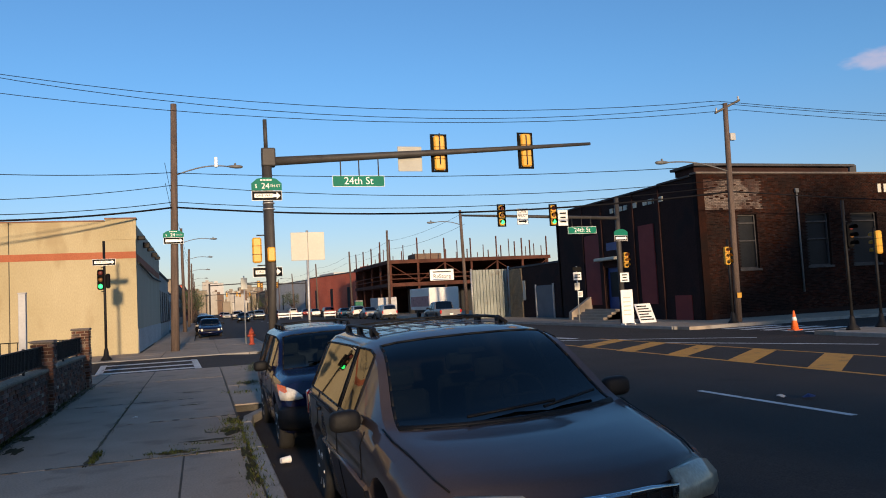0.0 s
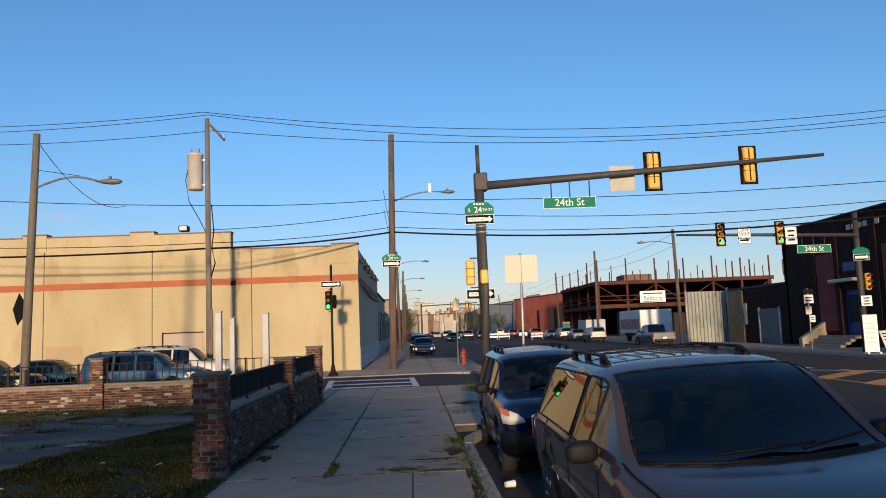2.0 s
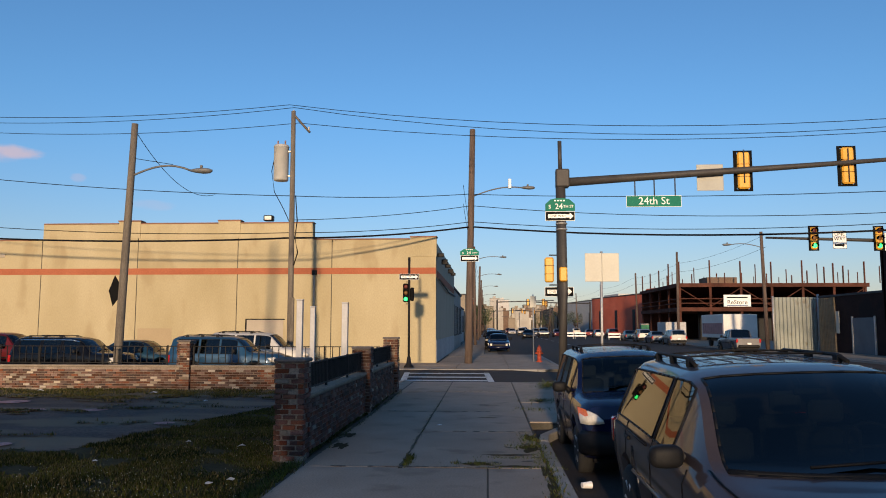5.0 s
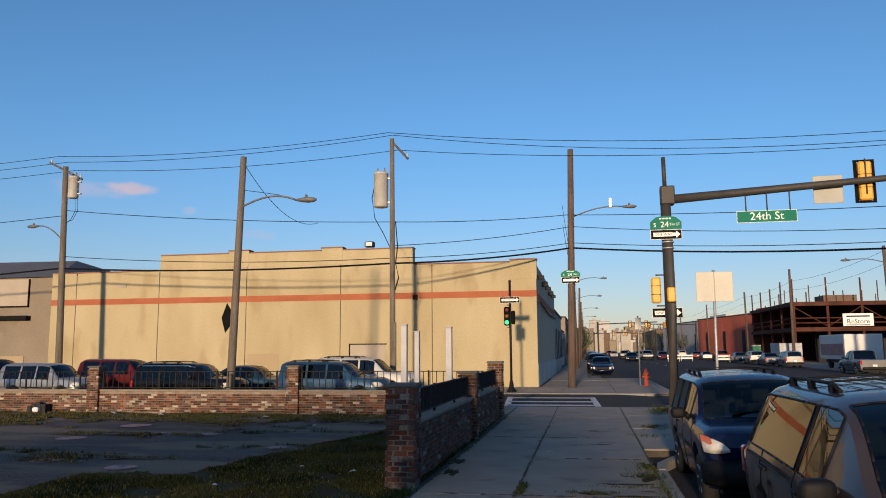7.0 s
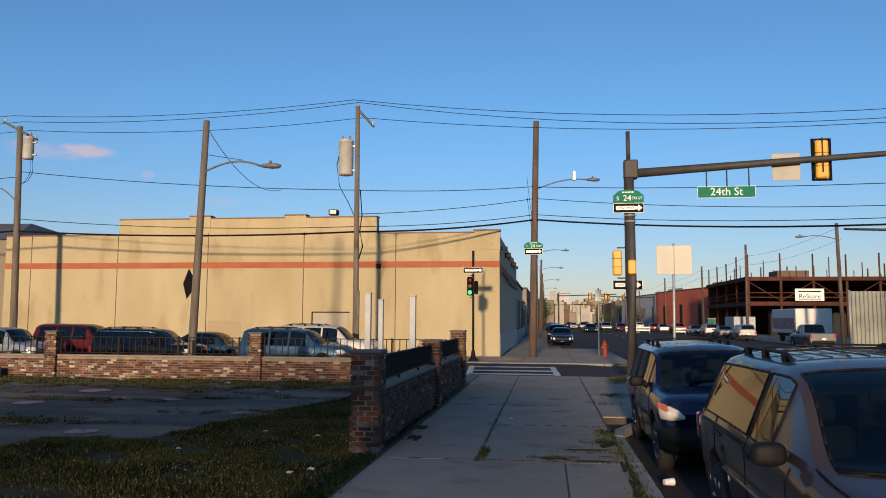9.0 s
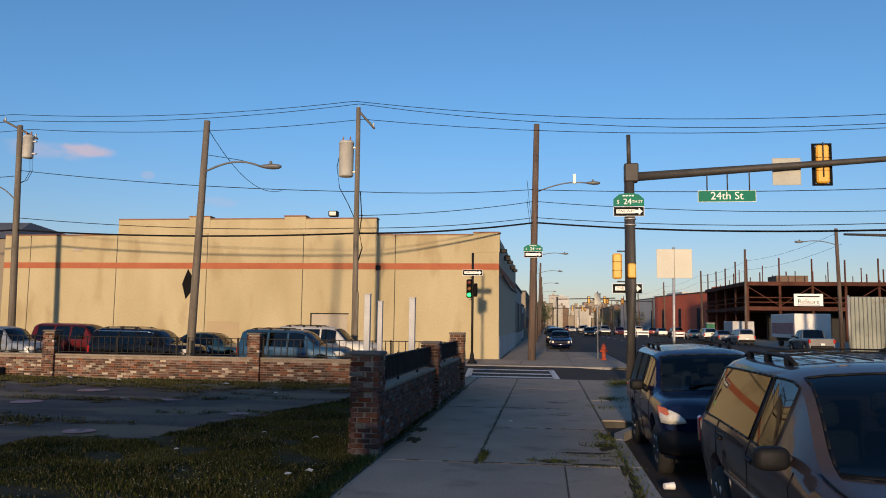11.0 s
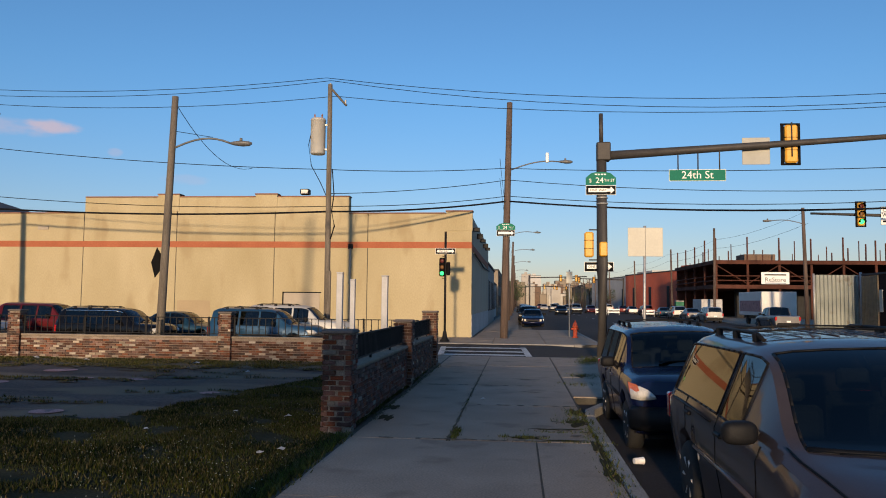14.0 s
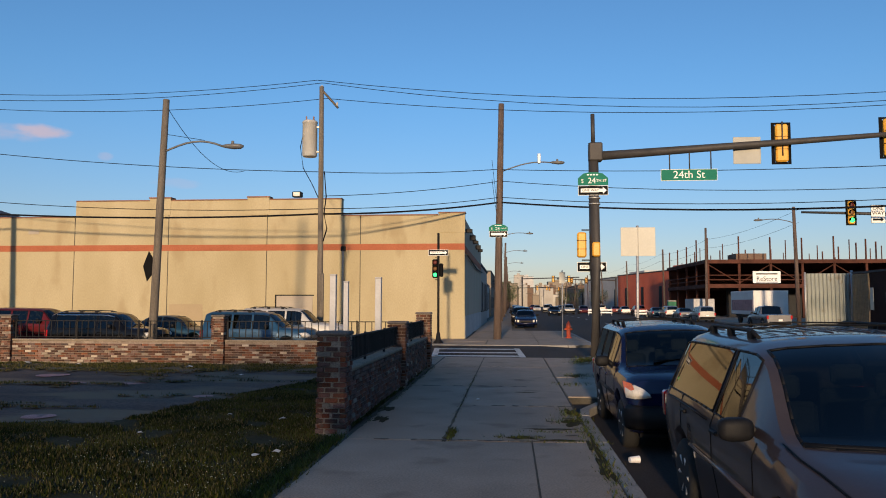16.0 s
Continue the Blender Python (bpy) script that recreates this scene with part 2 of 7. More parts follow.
M["signal_yellow"] = surface("signal_yellow", (0.62, 0.30, 0.02), (0.72, 0.38, 0.035), 2.5, 20, 0.5, bump=0.05, grain=0.25)
M["signal_black"] = surface("signal_black", (0.004, 0.004, 0.005), (0.007, 0.007, 0.007), 4, 30, 0.8, spec=0.1)
M["galv"] = surface("galv", (0.36, 0.36, 0.36), (0.52, 0.52, 0.51), 4, 30, 0.5, metal=0.5, bump=0.1)
M["transformer"] = surface("transformer", (0.36, 0.36, 0.34), (0.46, 0.45, 0.43), 3, 25, 0.5, grain=0.2)
M["lamp_arm"] = surface("lamp_arm", (0.10, 0.10, 0.105), (0.17, 0.17, 0.17), 4, 30, 0.6, metal=0.2)
M["lamp_head"] = surface("lamp_head", (0.10, 0.10, 0.10), (0.16, 0.16, 0.16), 4, 30, 0.5)
M["sign_green"] = surface("sign_green", (0.0, 0.13, 0.082), (0.0, 0.165, 0.105), 1.5, 20, 0.6, bump=0.0, grain=0.12, spec=0.2)
M["sign_white"] = surface("sign_white", (0.70, 0.70, 0.68), (0.80, 0.80, 0.78), 2, 20, 0.5, bump=0.0, grain=0.12)
M["sign_black"] = surface("sign_black", (0.008, 0.008, 0.008), (0.013, 0.013, 0.013), 2, 20, 0.8, bump=0.0, spec=0.1)
M["sign_blue"] = surface("sign_blue", (0.02, 0.04, 0.16), (0.03, 0.06, 0.22), 2, 20, 0.5, bump=0.0)
M["sign_back_grey"] = surface("sign_back_grey", (0.30, 0.30, 0.27), (0.38, 0.38, 0.34), 1.5, 18, 0.55, bump=0.03, grain=0.1)
M["sign_back"] = surface("sign_back", (0.47, 0.45, 0.38), (0.53, 0.51, 0.43), 1.5, 18, 0.6, metal=0.0, bump=0.03, grain=0.1)
M["white_paint"] = surface("white_paint", (0.55, 0.55, 0.53), (0.75, 0.75, 0.73), 2.5, 30, 0.75, bump=0.3, grain=0.7, stains=((0.12, 0.12, 0.12), 4, 0.57, 0.8))
M["yellow_paint"] = surface("yellow_paint", (0.58, 0.25, 0.02), (0.74, 0.34, 0.03), 2.0, 30, 0.75, bump=0.3, grain=0.7, stains=((0.12, 0.07, 0.035), 2.2, 0.56, 0.85))
M["pink_paint"] = surface("pink_paint", (0.40, 0.19, 0.18), (0.52, 0.29, 0.27), 2.5, 30, 0.8, grain=0.8, stains=((0.12, 0.1, 0.1), 3, 0.55, 0.8))
# White posts greyed in the base colour to stand for their shade.
M["post_shade_white"] = surface("post_shade_white", (0.36, 0.36, 0.37), (0.44, 0.44, 0.45), 3, 20, 0.6, grain=0.15)
M["hydrant"] = surface("hydrant", (0.52, 0.07, 0.02), (0.66, 0.11, 0.035), 4, 30, 0.55, grain=0.3)
M["orange"] = surface("orange", (0.80, 0.13, 0.02), (0.85, 0.17, 0.03), 4, 30, 0.6, grain=0.2)
M["tyre"] = surface("tyre", (0.012, 0.012, 0.012), (0.022, 0.021, 0.02), 8, 60, 0.85, bump=0.2)
M["rim"] = surface("rim", (0.42, 0.42, 0.43), (0.55, 0.55, 0.55), 8, 30, 0.4, metal=0.35, bump=0.0, grain=0.2)
M["black_plastic"] = surface("black_plastic", (0.006, 0.006, 0.007), (0.011, 0.011, 0.012), 6, 60, 0.6, bump=0.1, spec=0.2)
M["cabin"] = surface("cabin", (0.016, 0.0165, 0.018), (0.028, 0.028, 0.03), 4, 50, 0.9)
M["seat"] = surface("seat", (0.03, 0.031, 0.034), (0.05, 0.051, 0.055), 4, 60, 0.95)
M["chrome"] = surface("chrome", (0.6, 0.6, 0.6), (0.7, 0.7, 0.7), 4, 30, 0.15, metal=1.0, bump=0.0, grain=0.1)
M["glass"] = pane("car_glass", (0.55, 0.85, 0.95), 0.15, ior=1.66)
M["glass_side"] = pane("side_glass", (0.6, 0.7, 0.72), 0.10)
M["glass_dark"] = pane("dark_glass", (0.6, 0.7, 0.72), 0.12)
# Near-black dull pane; the dim reflection is put into its colour.
M["window_glass"] = surface("window_glass", (0.007, 0.008, 0.010), (0.016, 0.017, 0.019), 1.0, 12, 0.5, bump=0.0, grain=0.4, spec=0.15)
M["old_frame"] = surface("old_frame", (0.045, 0.043, 0.045), (0.08, 0.076, 0.076), 3, 25, 0.8, grain=0.6, spec=0.15)
M["lens"] = surface("lens", (0.62, 0.58, 0.50), (0.78, 0.74, 0.66), 12, 40, 0.25, coat=0.5, bump=0.0, grain=0.3)
M["lens_old"] = surface("lens_old", (0.34, 0.31, 0.235), (0.46, 0.42, 0.33), 12, 40, 0.3, coat=0.5, bump=0.0, grain=0.4)
M["lens_amber"] = surface("lens_amber", (0.65, 0.12, 0.03), (0.75, 0.2, 0.05), 12, 40, 0.2, coat=0.6, bump=0.0)
M["lens_red"] = surface("lens_red", (0.35, 0.01, 0.01), (0.45, 0.02, 0.02), 12, 40, 0.2, coat=0.6, bump=0.0)
M["roof_dark"] = surface("roof_dark", (0.04, 0.04, 0.045), (0.07, 0.07, 0.075), 1, 15, 0.9)
M["corrugated"] = surface("corrugated", (0.22, 0.245, 0.225), (0.33, 0.35, 0.32), 0.8, 15, 0.8, metal=0.0, grain=0.5, stains=((0.16, 0.12, 0.08), 1.2, 0.58, 0.6))
M["tan_metal"] = surface("tan_metal", (0.20, 0.15, 0.09), (0.30, 0.22, 0.13), 0.8, 15, 0.8, grain=0.5, stretch=(1, 1, 4))
M["blue_door"] = surface("blue_door", (0.04, 0.075, 0.11), (0.07, 0.11, 0.15), 1.0, 15, 0.5, grain=0.4)
# Dark-to-light noise puts sunny and shady patches into the grass, besides dry growth.
M["grass"] = surface("grass", (0.010, 0.018, 0.004), (0.064, 0.068, 0.017), 0.8, 20, 0.95, bump=0.0, spread=0.16, island_random=0.55, spec=0.1)
M["clover"] = surface("clover", (0.26, 0.27, 0.20), (0.36, 0.37, 0.28), 6, 30, 0.9, bump=0.0, spec=0.1)
M["weed"] = surface("weed", (0.028, 0.042, 0.010), (0.085, 0.100, 0.026), 2.0, 20, 0.95, bump=0.0, island_random=0.45, spec=0.1)
M["dry_grass"] = surface("dry_grass", (0.07, 0.057, 0.022), (0.13, 0.105, 0.044), 1.5, 20, 0.95, bump=0.0, island_random=0.3, spec=0.1)
M["turf"] = surface("turf", (0.024, 0.024, 0.010), (0.072, 0.058, 0.028), 1.1, 25, 0.95, bump=0.6, grain=0.6, spec=0.1)
M["soil"] = surface("soil", (0.07, 0.055, 0.032), (0.165, 0.13, 0.082), 1.1, 22, 0.95, bump=0.8, grain=1.0, stains=((0.045, 0.05, 0.018), 0.8, 0.48, 0.85))
M["leaf"] = surface("leaf", (0.035, 0.055, 0.02), (0.08, 0.10, 0.04), 0.8, 8, 0.8, bump=0.0, island_random=0.35)
M["litter"] = surface("litter", (0.66, 0.66, 0.66), (0.8, 0.8, 0.8), 8, 40, 0.6, grain=0.2)
# Red raised in the base colour so the grazing-lit wall looks sunlit.
M["red_brick_far"] = surface("red_brick_far", (0.52, 0.10, 0.05), (0.62, 0.15, 0.08), 0.4, 6, 0.9, grain=0.5)
M["grey_far"] = surface("grey_far", (0.42, 0.41, 0.40), (0.52, 0.51, 0.49), 0.4, 6, 0.9, grain=0.4)
M["tan_far"] = surface("tan_far", (0.20, 0.165, 0.125), (0.27, 0.225, 0.17), 0.3, 6, 0.9, bump=0.02, grain=0.3)
M["tan_faded"] = surface("tan_faded", (0.19, 0.158, 0.118), (0.25, 0.21, 0.158), 0.4, 10, 0.9, bump=0.1, grain=0.25, stains=((0.16, 0.125, 0.09), 0.5, 0.52, 0.6))
M["slate_roof"] = surface("slate_roof", (0.075, 0.08, 0.095), (0.11, 0.115, 0.13), 0.5, 8, 0.9, grain=0.4)
M["white_far"] = surface("white_far", (0.33, 0.31, 0.28), (0.42, 0.395, 0.355), 0.4, 6, 0.9, grain=0.3)
M["brown_far"] = surface("brown_far", (0.11, 0.07, 0.05), (0.18, 0.12, 0.085), 0.6, 8, 0.9, grain=0.5)
M["truck_white"] = surface("truck_white", (0.60, 0.58, 0.55), (0.70, 0.68, 0.65), 1.0, 10, 0.5, grain=0.2)
M["green_plastic"] = surface("green_plastic", (0.01, 0.16, 0.07), (0.02, 0.2, 0.09), 3, 20, 0.6)
M["red_light"] = glow("red_light", (0.10, 0.01, 0.008), 0.0)
M["amber_light"] = glow("amber_light", (0.14, 0.06, 0.01), 0.0)
M["green_light"] = glow("green_light", (0.03, 0.9, 0.16), 2.2)
M["amber_lit"] = glow("amber_lit", (1.0, 0.55, 0.12), 4.0)
M["wire"] = surface("wire", (0.006, 0.006, 0.008), (0.010, 0.010, 0.012), 3, 20, 0.8, bump=0.0, spec=0.1)


def paint(name, colour, rough=0.35, metal=0.35, coat=0.15, spec=0.3):
    d = tuple(c * 0.85 for c in colour)
    return surface(name, d, tuple(c * 1.12 for c in colour), 1.5, 90, rough, metal=metal, coat=coat, bump=0.02, grain=0.18, spec=spec)


# ---- mesh helpers ----
def part(name, bm, material, parent=None, label=""):
    me = bpy.data.meshes.new(name)
    bm.to_mesh(me)
    bm.free()
    for mm in (material if isinstance(material, (list, tuple)) else [material]):
        me.materials.append(mm)
    ob = new(name, me)
    if parent:
        ob.parent = parent
    if label:
        ob["label"] = label
    return ob


def thing(name, x, y, z, rz=0.0, label="", category="", group="", kind=""):
    ob = new(name)
    ob.empty_display_size = 0.1
    ob.matrix_world = pose(x, y, z, 0, 0, rz)
    return tagged(ob, label, category, group, kind)


def box(bm, x0, x1, y0, y1, z0, z1, bevel=0.0):
    vs = [bm.verts.new(c) for c in ((x0, y0, z0), (x1, y0, z0), (x1, y1, z0), (x0, y1, z0), (x0, y0, z1), (x1, y0, z1), (x1, y1, z1), (x0, y1, z1))]
    fs = [bm.faces.new([vs[i] for i in q]) for q in ((3, 2, 1, 0), (4, 5, 6, 7), (0, 1, 5, 4), (1, 2, 6, 5), (2, 3, 7, 6), (3, 0, 4, 7))]
    if bevel:
        es = list({e for f in fs for e in f.edges})
        bmesh.ops.bevel(bm, geom=es, offset=bevel, segments=1, affect="EDGES", profile=0.5)
    return vs


def boxed(x0, x1, y0, y1, z0, z1, bevel=0.0):
    bm = bmesh.new()
    box(bm, x0, x1, y0, y1, z0, z1, bevel)
    return bm


def tube(bm, points, radii, sides=10, cap=True, smooth=True):
    """A tapered tube through points."""
    pts = [Vector(p) for p in points]
    if isinstance(radii, (int, float)):
        radii = [radii] * len(pts)
    rings = []
    for i, p in enumerate(pts):
        d = (pts[min(i + 1, len(pts) - 1)] - pts[max(i - 1, 0)]).normalized()
        a = d.cross(Vector((0, 0, 1)))
        a = a.normalized() if a.length > 1e-3 else Vector((1, 0, 0))
        b = a.cross(d).normalized()
        rings.append([bm.verts.new(p + radii[i] * (math.cos(2 * math.pi * k / sides) * a + math.sin(2 * math.pi * k / sides) * b)) for k in range(sides)])
    for r0, r1 in zip(rings, rings[1:]):
        for k in range(sides):
            f = bm.faces.new((r0[k], r0[(k + 1) % sides], r1[(k + 1) % sides], r1[k]))
            f.smooth = smooth
    if cap:
        bm.faces.new(rings[0][::-1])
        bm.faces.new(rings[-1])
    return rings


def tubed(points, radii, sides=10, cap=True):
    bm = bmesh.new()
    tube(bm, points, radii, sides, cap)
    bmesh.ops.recalc_face_normals(bm, faces=bm.faces)
    return bm


def lathe(bm, profile, sides=20, axis="z", centre=(0, 0, 0)):
    """profile: (radius, height) pairs turned round an axis."""
    rings = []
    for r, h in profile:
        ring = []
        for k in range(sides):
            a = 2 * math.pi * k / sides
            u, v = r * math.cos(a), r * math.sin(a)
            c = {"z": (u, v, h), "x": (h, u, v), "y": (u, h, v)}[axis]
            ring.append(bm.verts.new(Vector(c) + Vector(centre)))
        rings.append(ring)
    for r0, r1 in zip(rings, rings[1:]):
        for k in range(sides):
            f = bm.faces.new((r0[k], r0[(k + 1) % sides], r1[(k + 1) % sides], r1[k]))
            f.smooth = True
    for ring, r in ((rings[0][::-1], profile[0][0]), (rings[-1], profile[-1][0])):
        if r > 1e-4:
            bm.faces.new(ring)
    bmesh.ops.recalc_face_normals(bm, faces=bm.faces)


def lettering(name, text, size, material, parent, at, turn=(90, 0, 0), squeeze=1.0):
    cu = bpy.data.curves.new(name, "FONT")
    cu.body = text
    cu.size = size
    cu.align_x, cu.align_y = "CENTER", "CENTER"
    cu.extrude = 0.003
    cu.resolution_u = 3
    tmp = bpy.data.objects.new(name, cu)
    me = bpy.data.meshes.new_from_object(tmp)
    bpy.data.objects.remove(tmp)
    me.materials.clear()
    me.materials.append(material)
    for v in me.vertices:
        v.co.x *= squeeze
    ob = new(name, me)
    ob.matrix_basis = pose(*at, *turn)
    ob.parent = parent
    return ob


def arrow(bm, x0, x1, z, h, y):
    """A flat arrow that points to +x, 4 mm thick, facing -y."""
    s = h * 0.22
    xs = [(x0, z - s), (x1 - h * 0.55, z - s), (x1 - h * 0.55, z - h / 2), (x1, z), (x1 - h * 0.55, z + h / 2), (x1 - h * 0.55, z + s), (x0, z + s)]
    fr = [bm.verts.new((x, y - 0.004, zz)) for x, zz in xs]
    bm.faces.new(fr[::-1])
    bmesh.ops.recalc_face_normals(bm, faces=bm.faces)


# ---- ground and road ----
def sheet(name, x0, x1, y0, y1, nx, ny, height, material, label, category):
    bm = bmesh.new()
    grid = [[bm.verts.new((x0 + (x1 - x0) * i / nx, y0 + (y1 - y0) * j / ny, height(x0 + (x1 - x0) * i / nx, y0 + (y1 - y0) * j / ny))) for i in range(nx + 1)] for j in range(ny + 1)]
    for j in range(ny):
        for i in range(nx):
            bm.faces.new((grid[j][i], grid[j][i + 1], grid[j + 1][i + 1], grid[j + 1][i])).smooth = True
    return tagged(part(name, bm, material), label, category, kind="structure")


def crown(x):
    return -0.15 + 0.15 * max(0.0, 1 - ((x - 11.5) / 10.2) ** 2)


def side_z(x):
    """The side street rises to a level crossing near the corner."""
    up = min(1.0, max(0.0, (x + 12) / 6)) * min(1.0, max(0.0, (3.5 - x) / 2.2))
    return -0.15 + 0.115 * up


def road_z(x, y):
    if x < 3.6 and 26.5 < y < 34.3:
        return max(side_z(x), crown(x) if x >= 1.0 else -1)
    return crown(x) if 1.0 <= x <= 21.8 else -0.15


ground = tagged(part("ground", boxed(-1500, 1500, -600, 2600, -1.2, -0.21), M["dirt"]), "flat dusty city ground reaching the horizon", "ground", kind="structure")
road = sheet("road", 1.0, 21.8, -60, 420, 26, 40, lambda x, y: crown(x), M["asphalt"], "wide worn grey asphalt avenue with a low crown", "road")
side_road = sheet("side_road", -90, 3.6, 26.6, 34.2, 80, 4, lambda x, y: side_z(x), M["asphalt"], "worn asphalt one-way side street", "road")
side_road_2 = sheet("side_road_2", 21.8, 95, 22.6, 29.8, 30, 4, lambda x, y: -0.15, M["asphalt"], "worn asphalt one-way side street", "road")


def marking(name, pts, material, label, lift=0.006):
    """A flat painted shape that follows the road's crown."""
    bm = bmesh.new()
    (ax, ay), (bx, by), (cx, cy), (dx, dy) = pts
    n = 6
    low, top = [], []
    for i in range(n + 1):
        f = i / n
        for row, (px, py, qx, qy) in ((low, (ax, ay, bx, by)), (top, (dx, dy, cx, cy))):
            x, y = px + (qx - px) * f, py + (qy - py) * f
            row.append(bm.verts.new((x, y, road_z(x, y) + lift)))
    for i in range(n):
        bm.faces.new((low[i], low[i + 1], top[i + 1], top[i]))
    bmesh.ops.recalc_face_normals(bm, faces=bm.faces)
    return tagged(part(name, bm, material), label, "road marking", kind="structure")


def bar_along(p, q, w):
    p, q = Vector(p), Vector(q)
    d = (q - p).normalized()
    n = Vector((-d.y, d.x)) * w / 2
    return [tuple(p + n), tuple(q + n), tuple(q - n), tuple(p - n)]


YW = "worn yellow painted hatching on asphalt"
marking("road_marking", bar_along((12.35, 6.0), (12.6, 25.6), 0.14), M["yellow_paint"], YW)
marking("road_marking", bar_along((15.6, 6.0), (15.1, 26.6), 0.14), M["yellow_paint"], YW)
for k in range(7):
    y = 23.2 - k * 2.55
    marking("road_marking", [(12.4, y - 0.75), (15.3, y + 1.75), (15.3, y + 2.65), (12.4, y + 0.15)], M["yellow_paint"], YW)
WW = "worn white painted line on asphalt"
marking("road_marking", bar_along((8.75, 8.4), (8.75, 11.75), 0.12), M["white_paint"], WW)
marking("road_marking", bar_along((8.75, -1), (8.75, 2.2), 0.12), M["white_paint"], WW)
for k in range(14):
    marking("road_marking", bar_along((8.75, 40 + 10 * k), (8.75, 43.2 + 10 * k), 0.12), M["white_paint"], WW)
marking("road_marking", bar_along((13.6, 27.0), (18.9, 22.4), 0.22), M["white_paint"], WW)
marking("road_marking", bar_along((15.2, 22.6), (18.5, 17.0), 0.22), M["white_paint"], WW)
marking("road_marking", bar_along((12.9, 26.6), (12.2, 31.5), 0.4), M["white_paint"], WW)
marking("road_marking", bar_along((14.6, 27.6), (13.9, 31.8), 0.4), M["white_paint"], WW)
for y in (27.55, 29.35, 31.6):
    marking("road_marking", [(-2.75 - (y - 28) * 0.07, y - 0.30), (0.25, y - 0.30), (0.18, y + 0.30), (-2.83 - (y - 28) * 0.07, y + 0.30)], M["white_paint"], "white ladder crosswalk bar on asphalt")
marking("road_marking", bar_along((-2.72, 27.0), (-3.12, 32.2), 0.22), M["white_paint"], WW)
marking("road_marking", bar_along((0.34, 27.0), (0.16, 32.2), 0.22), M["white_paint"], WW)
for k in range(5):
    marking("road_marking", [(22.6, 23.6 + 1.25 * k), (25.6, 23.6 + 1.25 * k), (25.6, 24.2 + 1.25 * k), (22.6, 24.2 + 1.25 * k)], M["white_paint"], "white ladder crosswalk bar on asphalt")


# ---- pavements: base, slabs, kerbs ----
pavement = tagged(part("pavement", boxed(-2.35, 1.02, -30, 26.5, -0.6, -0.008), M["joint"]), "grey concrete sidewalk slabs with weedy joints", "pavement", kind="structure")


def slab(x0, x1, y0, y1, parent, gap=0.011, z=0.0):
    bm = boxed(x0 + gap, x1 - gap, y0 + gap, y1 - gap, -0.12, 0.0, 0.004)
    ob = part("slab", bm, M["concrete"], parent)
    ob.matrix_basis = pose(0, 0, z + random.uniform(-0.003, 0.003), random.uniform(-0.004, 0.004), random.uniform(-0.04, 0.04), 0)
    return ob


near = [-30, -22, -14, -8, -5, -2, 1.2, 4.4, 7.6, 10.72]
for a, b in zip(near, near[1:]):
    for x0, x1 in ((-2.3, 0.2), (0.2, 1.02)):
        slab(x0, x1, a, b, pavement)
for x0, x1, ys in ((-2.3, -0.97, [10.72, 17.4, 22.6, 26.46]), (-0.97, 1.0, [10.72, 14.2, 17.4, 22.6, 26.46])):
    for a, b in zip(ys, ys[1:]):
        slab(x0, x1, a, b, pavement)
bulb = tagged(part("pavement_2", boxed(1.02, 3.5, 15.7, 26.3, -0.6, -0.03), M["joint"]), "concrete corner sidewalk built out past the parking bay", "pavement", kind="structure")
for a, b in zip([15.75, 19.6, 23.2], [19.6, 23.2, 26.4]):
    slab(1.02, 2.3, a, b, bulb)
    slab(2.3, 3.55, a, b, bulb)


def kerb_run(pts, name, height=0.0):
    """Kerb stones along a line of points."""
    base = thing(name, 0, 0, 0, label="weathered concrete kerb along the road edge", category="kerb", kind="structure")
    for p, q in zip(pts, pts[1:]):
        p, q = Vector((*p, 0)), Vector((*q, 0))
        n = max(1, round((q - p).length / 2.4))
        for i in range(n):
            a, b = p.lerp(q, i / n), p.lerp(q, (i + 1) / n)
            L = (b - a).length
            bm = boxed(0.006, L - 0.006, -0.085, 0.085, -0.35, 0.0, 0.018)
            ob = part("kerb_stone", bm, M["kerb"], base)
            ob.matrix_basis = Matrix.Translation((a.x, a.y, height + random.uniform(-0.004, 0.006))) @ Matrix.Rotation(math.atan2(b.y - a.y, b.x - a.x), 4, "Z")
    return base


kerb_run([(1.12, -30), (1.12, 13.2)], "kerb_1")
kerb_run([(1.12, 13.2), (1.2, 14.0), (1.55, 14.9), (2.3, 15.55), (3.3, 15.9), (3.62, 16.6), (3.62, 24.9), (3.2, 26.1), (2.3, 26.55)], "kerb_2")
kerb_run([(2.3, 26.55), (-2.3, 26.55)], "kerb_7", -0.012)
# far side of the side street
far_pave = tagged(part("pavement_3", boxed(-90, 3.55, 34.35, 52, -0.6, -0.03), M["joint"]), "concrete sidewalk before the cream building", "pavement", kind="structure")
for i in range(-12, 2):
    for a, b in ((34.4, 37.1), (37.1, 39.88)):
        slab(i * 2.4 - 1.2, i * 2.4 + 1.2, a, b, far_pave)
for a, b in zip([34.4, 37.1, 39.9, 42.6, 45.4, 48.2], [37.1, 39.9, 42.6, 45.4, 48.2, 52]):
    slab(1.2, 3.5, a, b, far_pave)
    if a > 39:
        slab(-2.3, 1.2, a, b, far_pave)
kerb_run([(-40, 34.28), (2.4, 34.28), (3.3, 34.7), (3.62, 35.6), (3.62, 50)], "kerb_3")
beyond = tagged(part("pavement_4", boxed(-2.4, 0.0, 52, 300, -0.6, 0.0), M["concrete"]), "long concrete sidewalk along the avenue", "pavement", kind="structure")
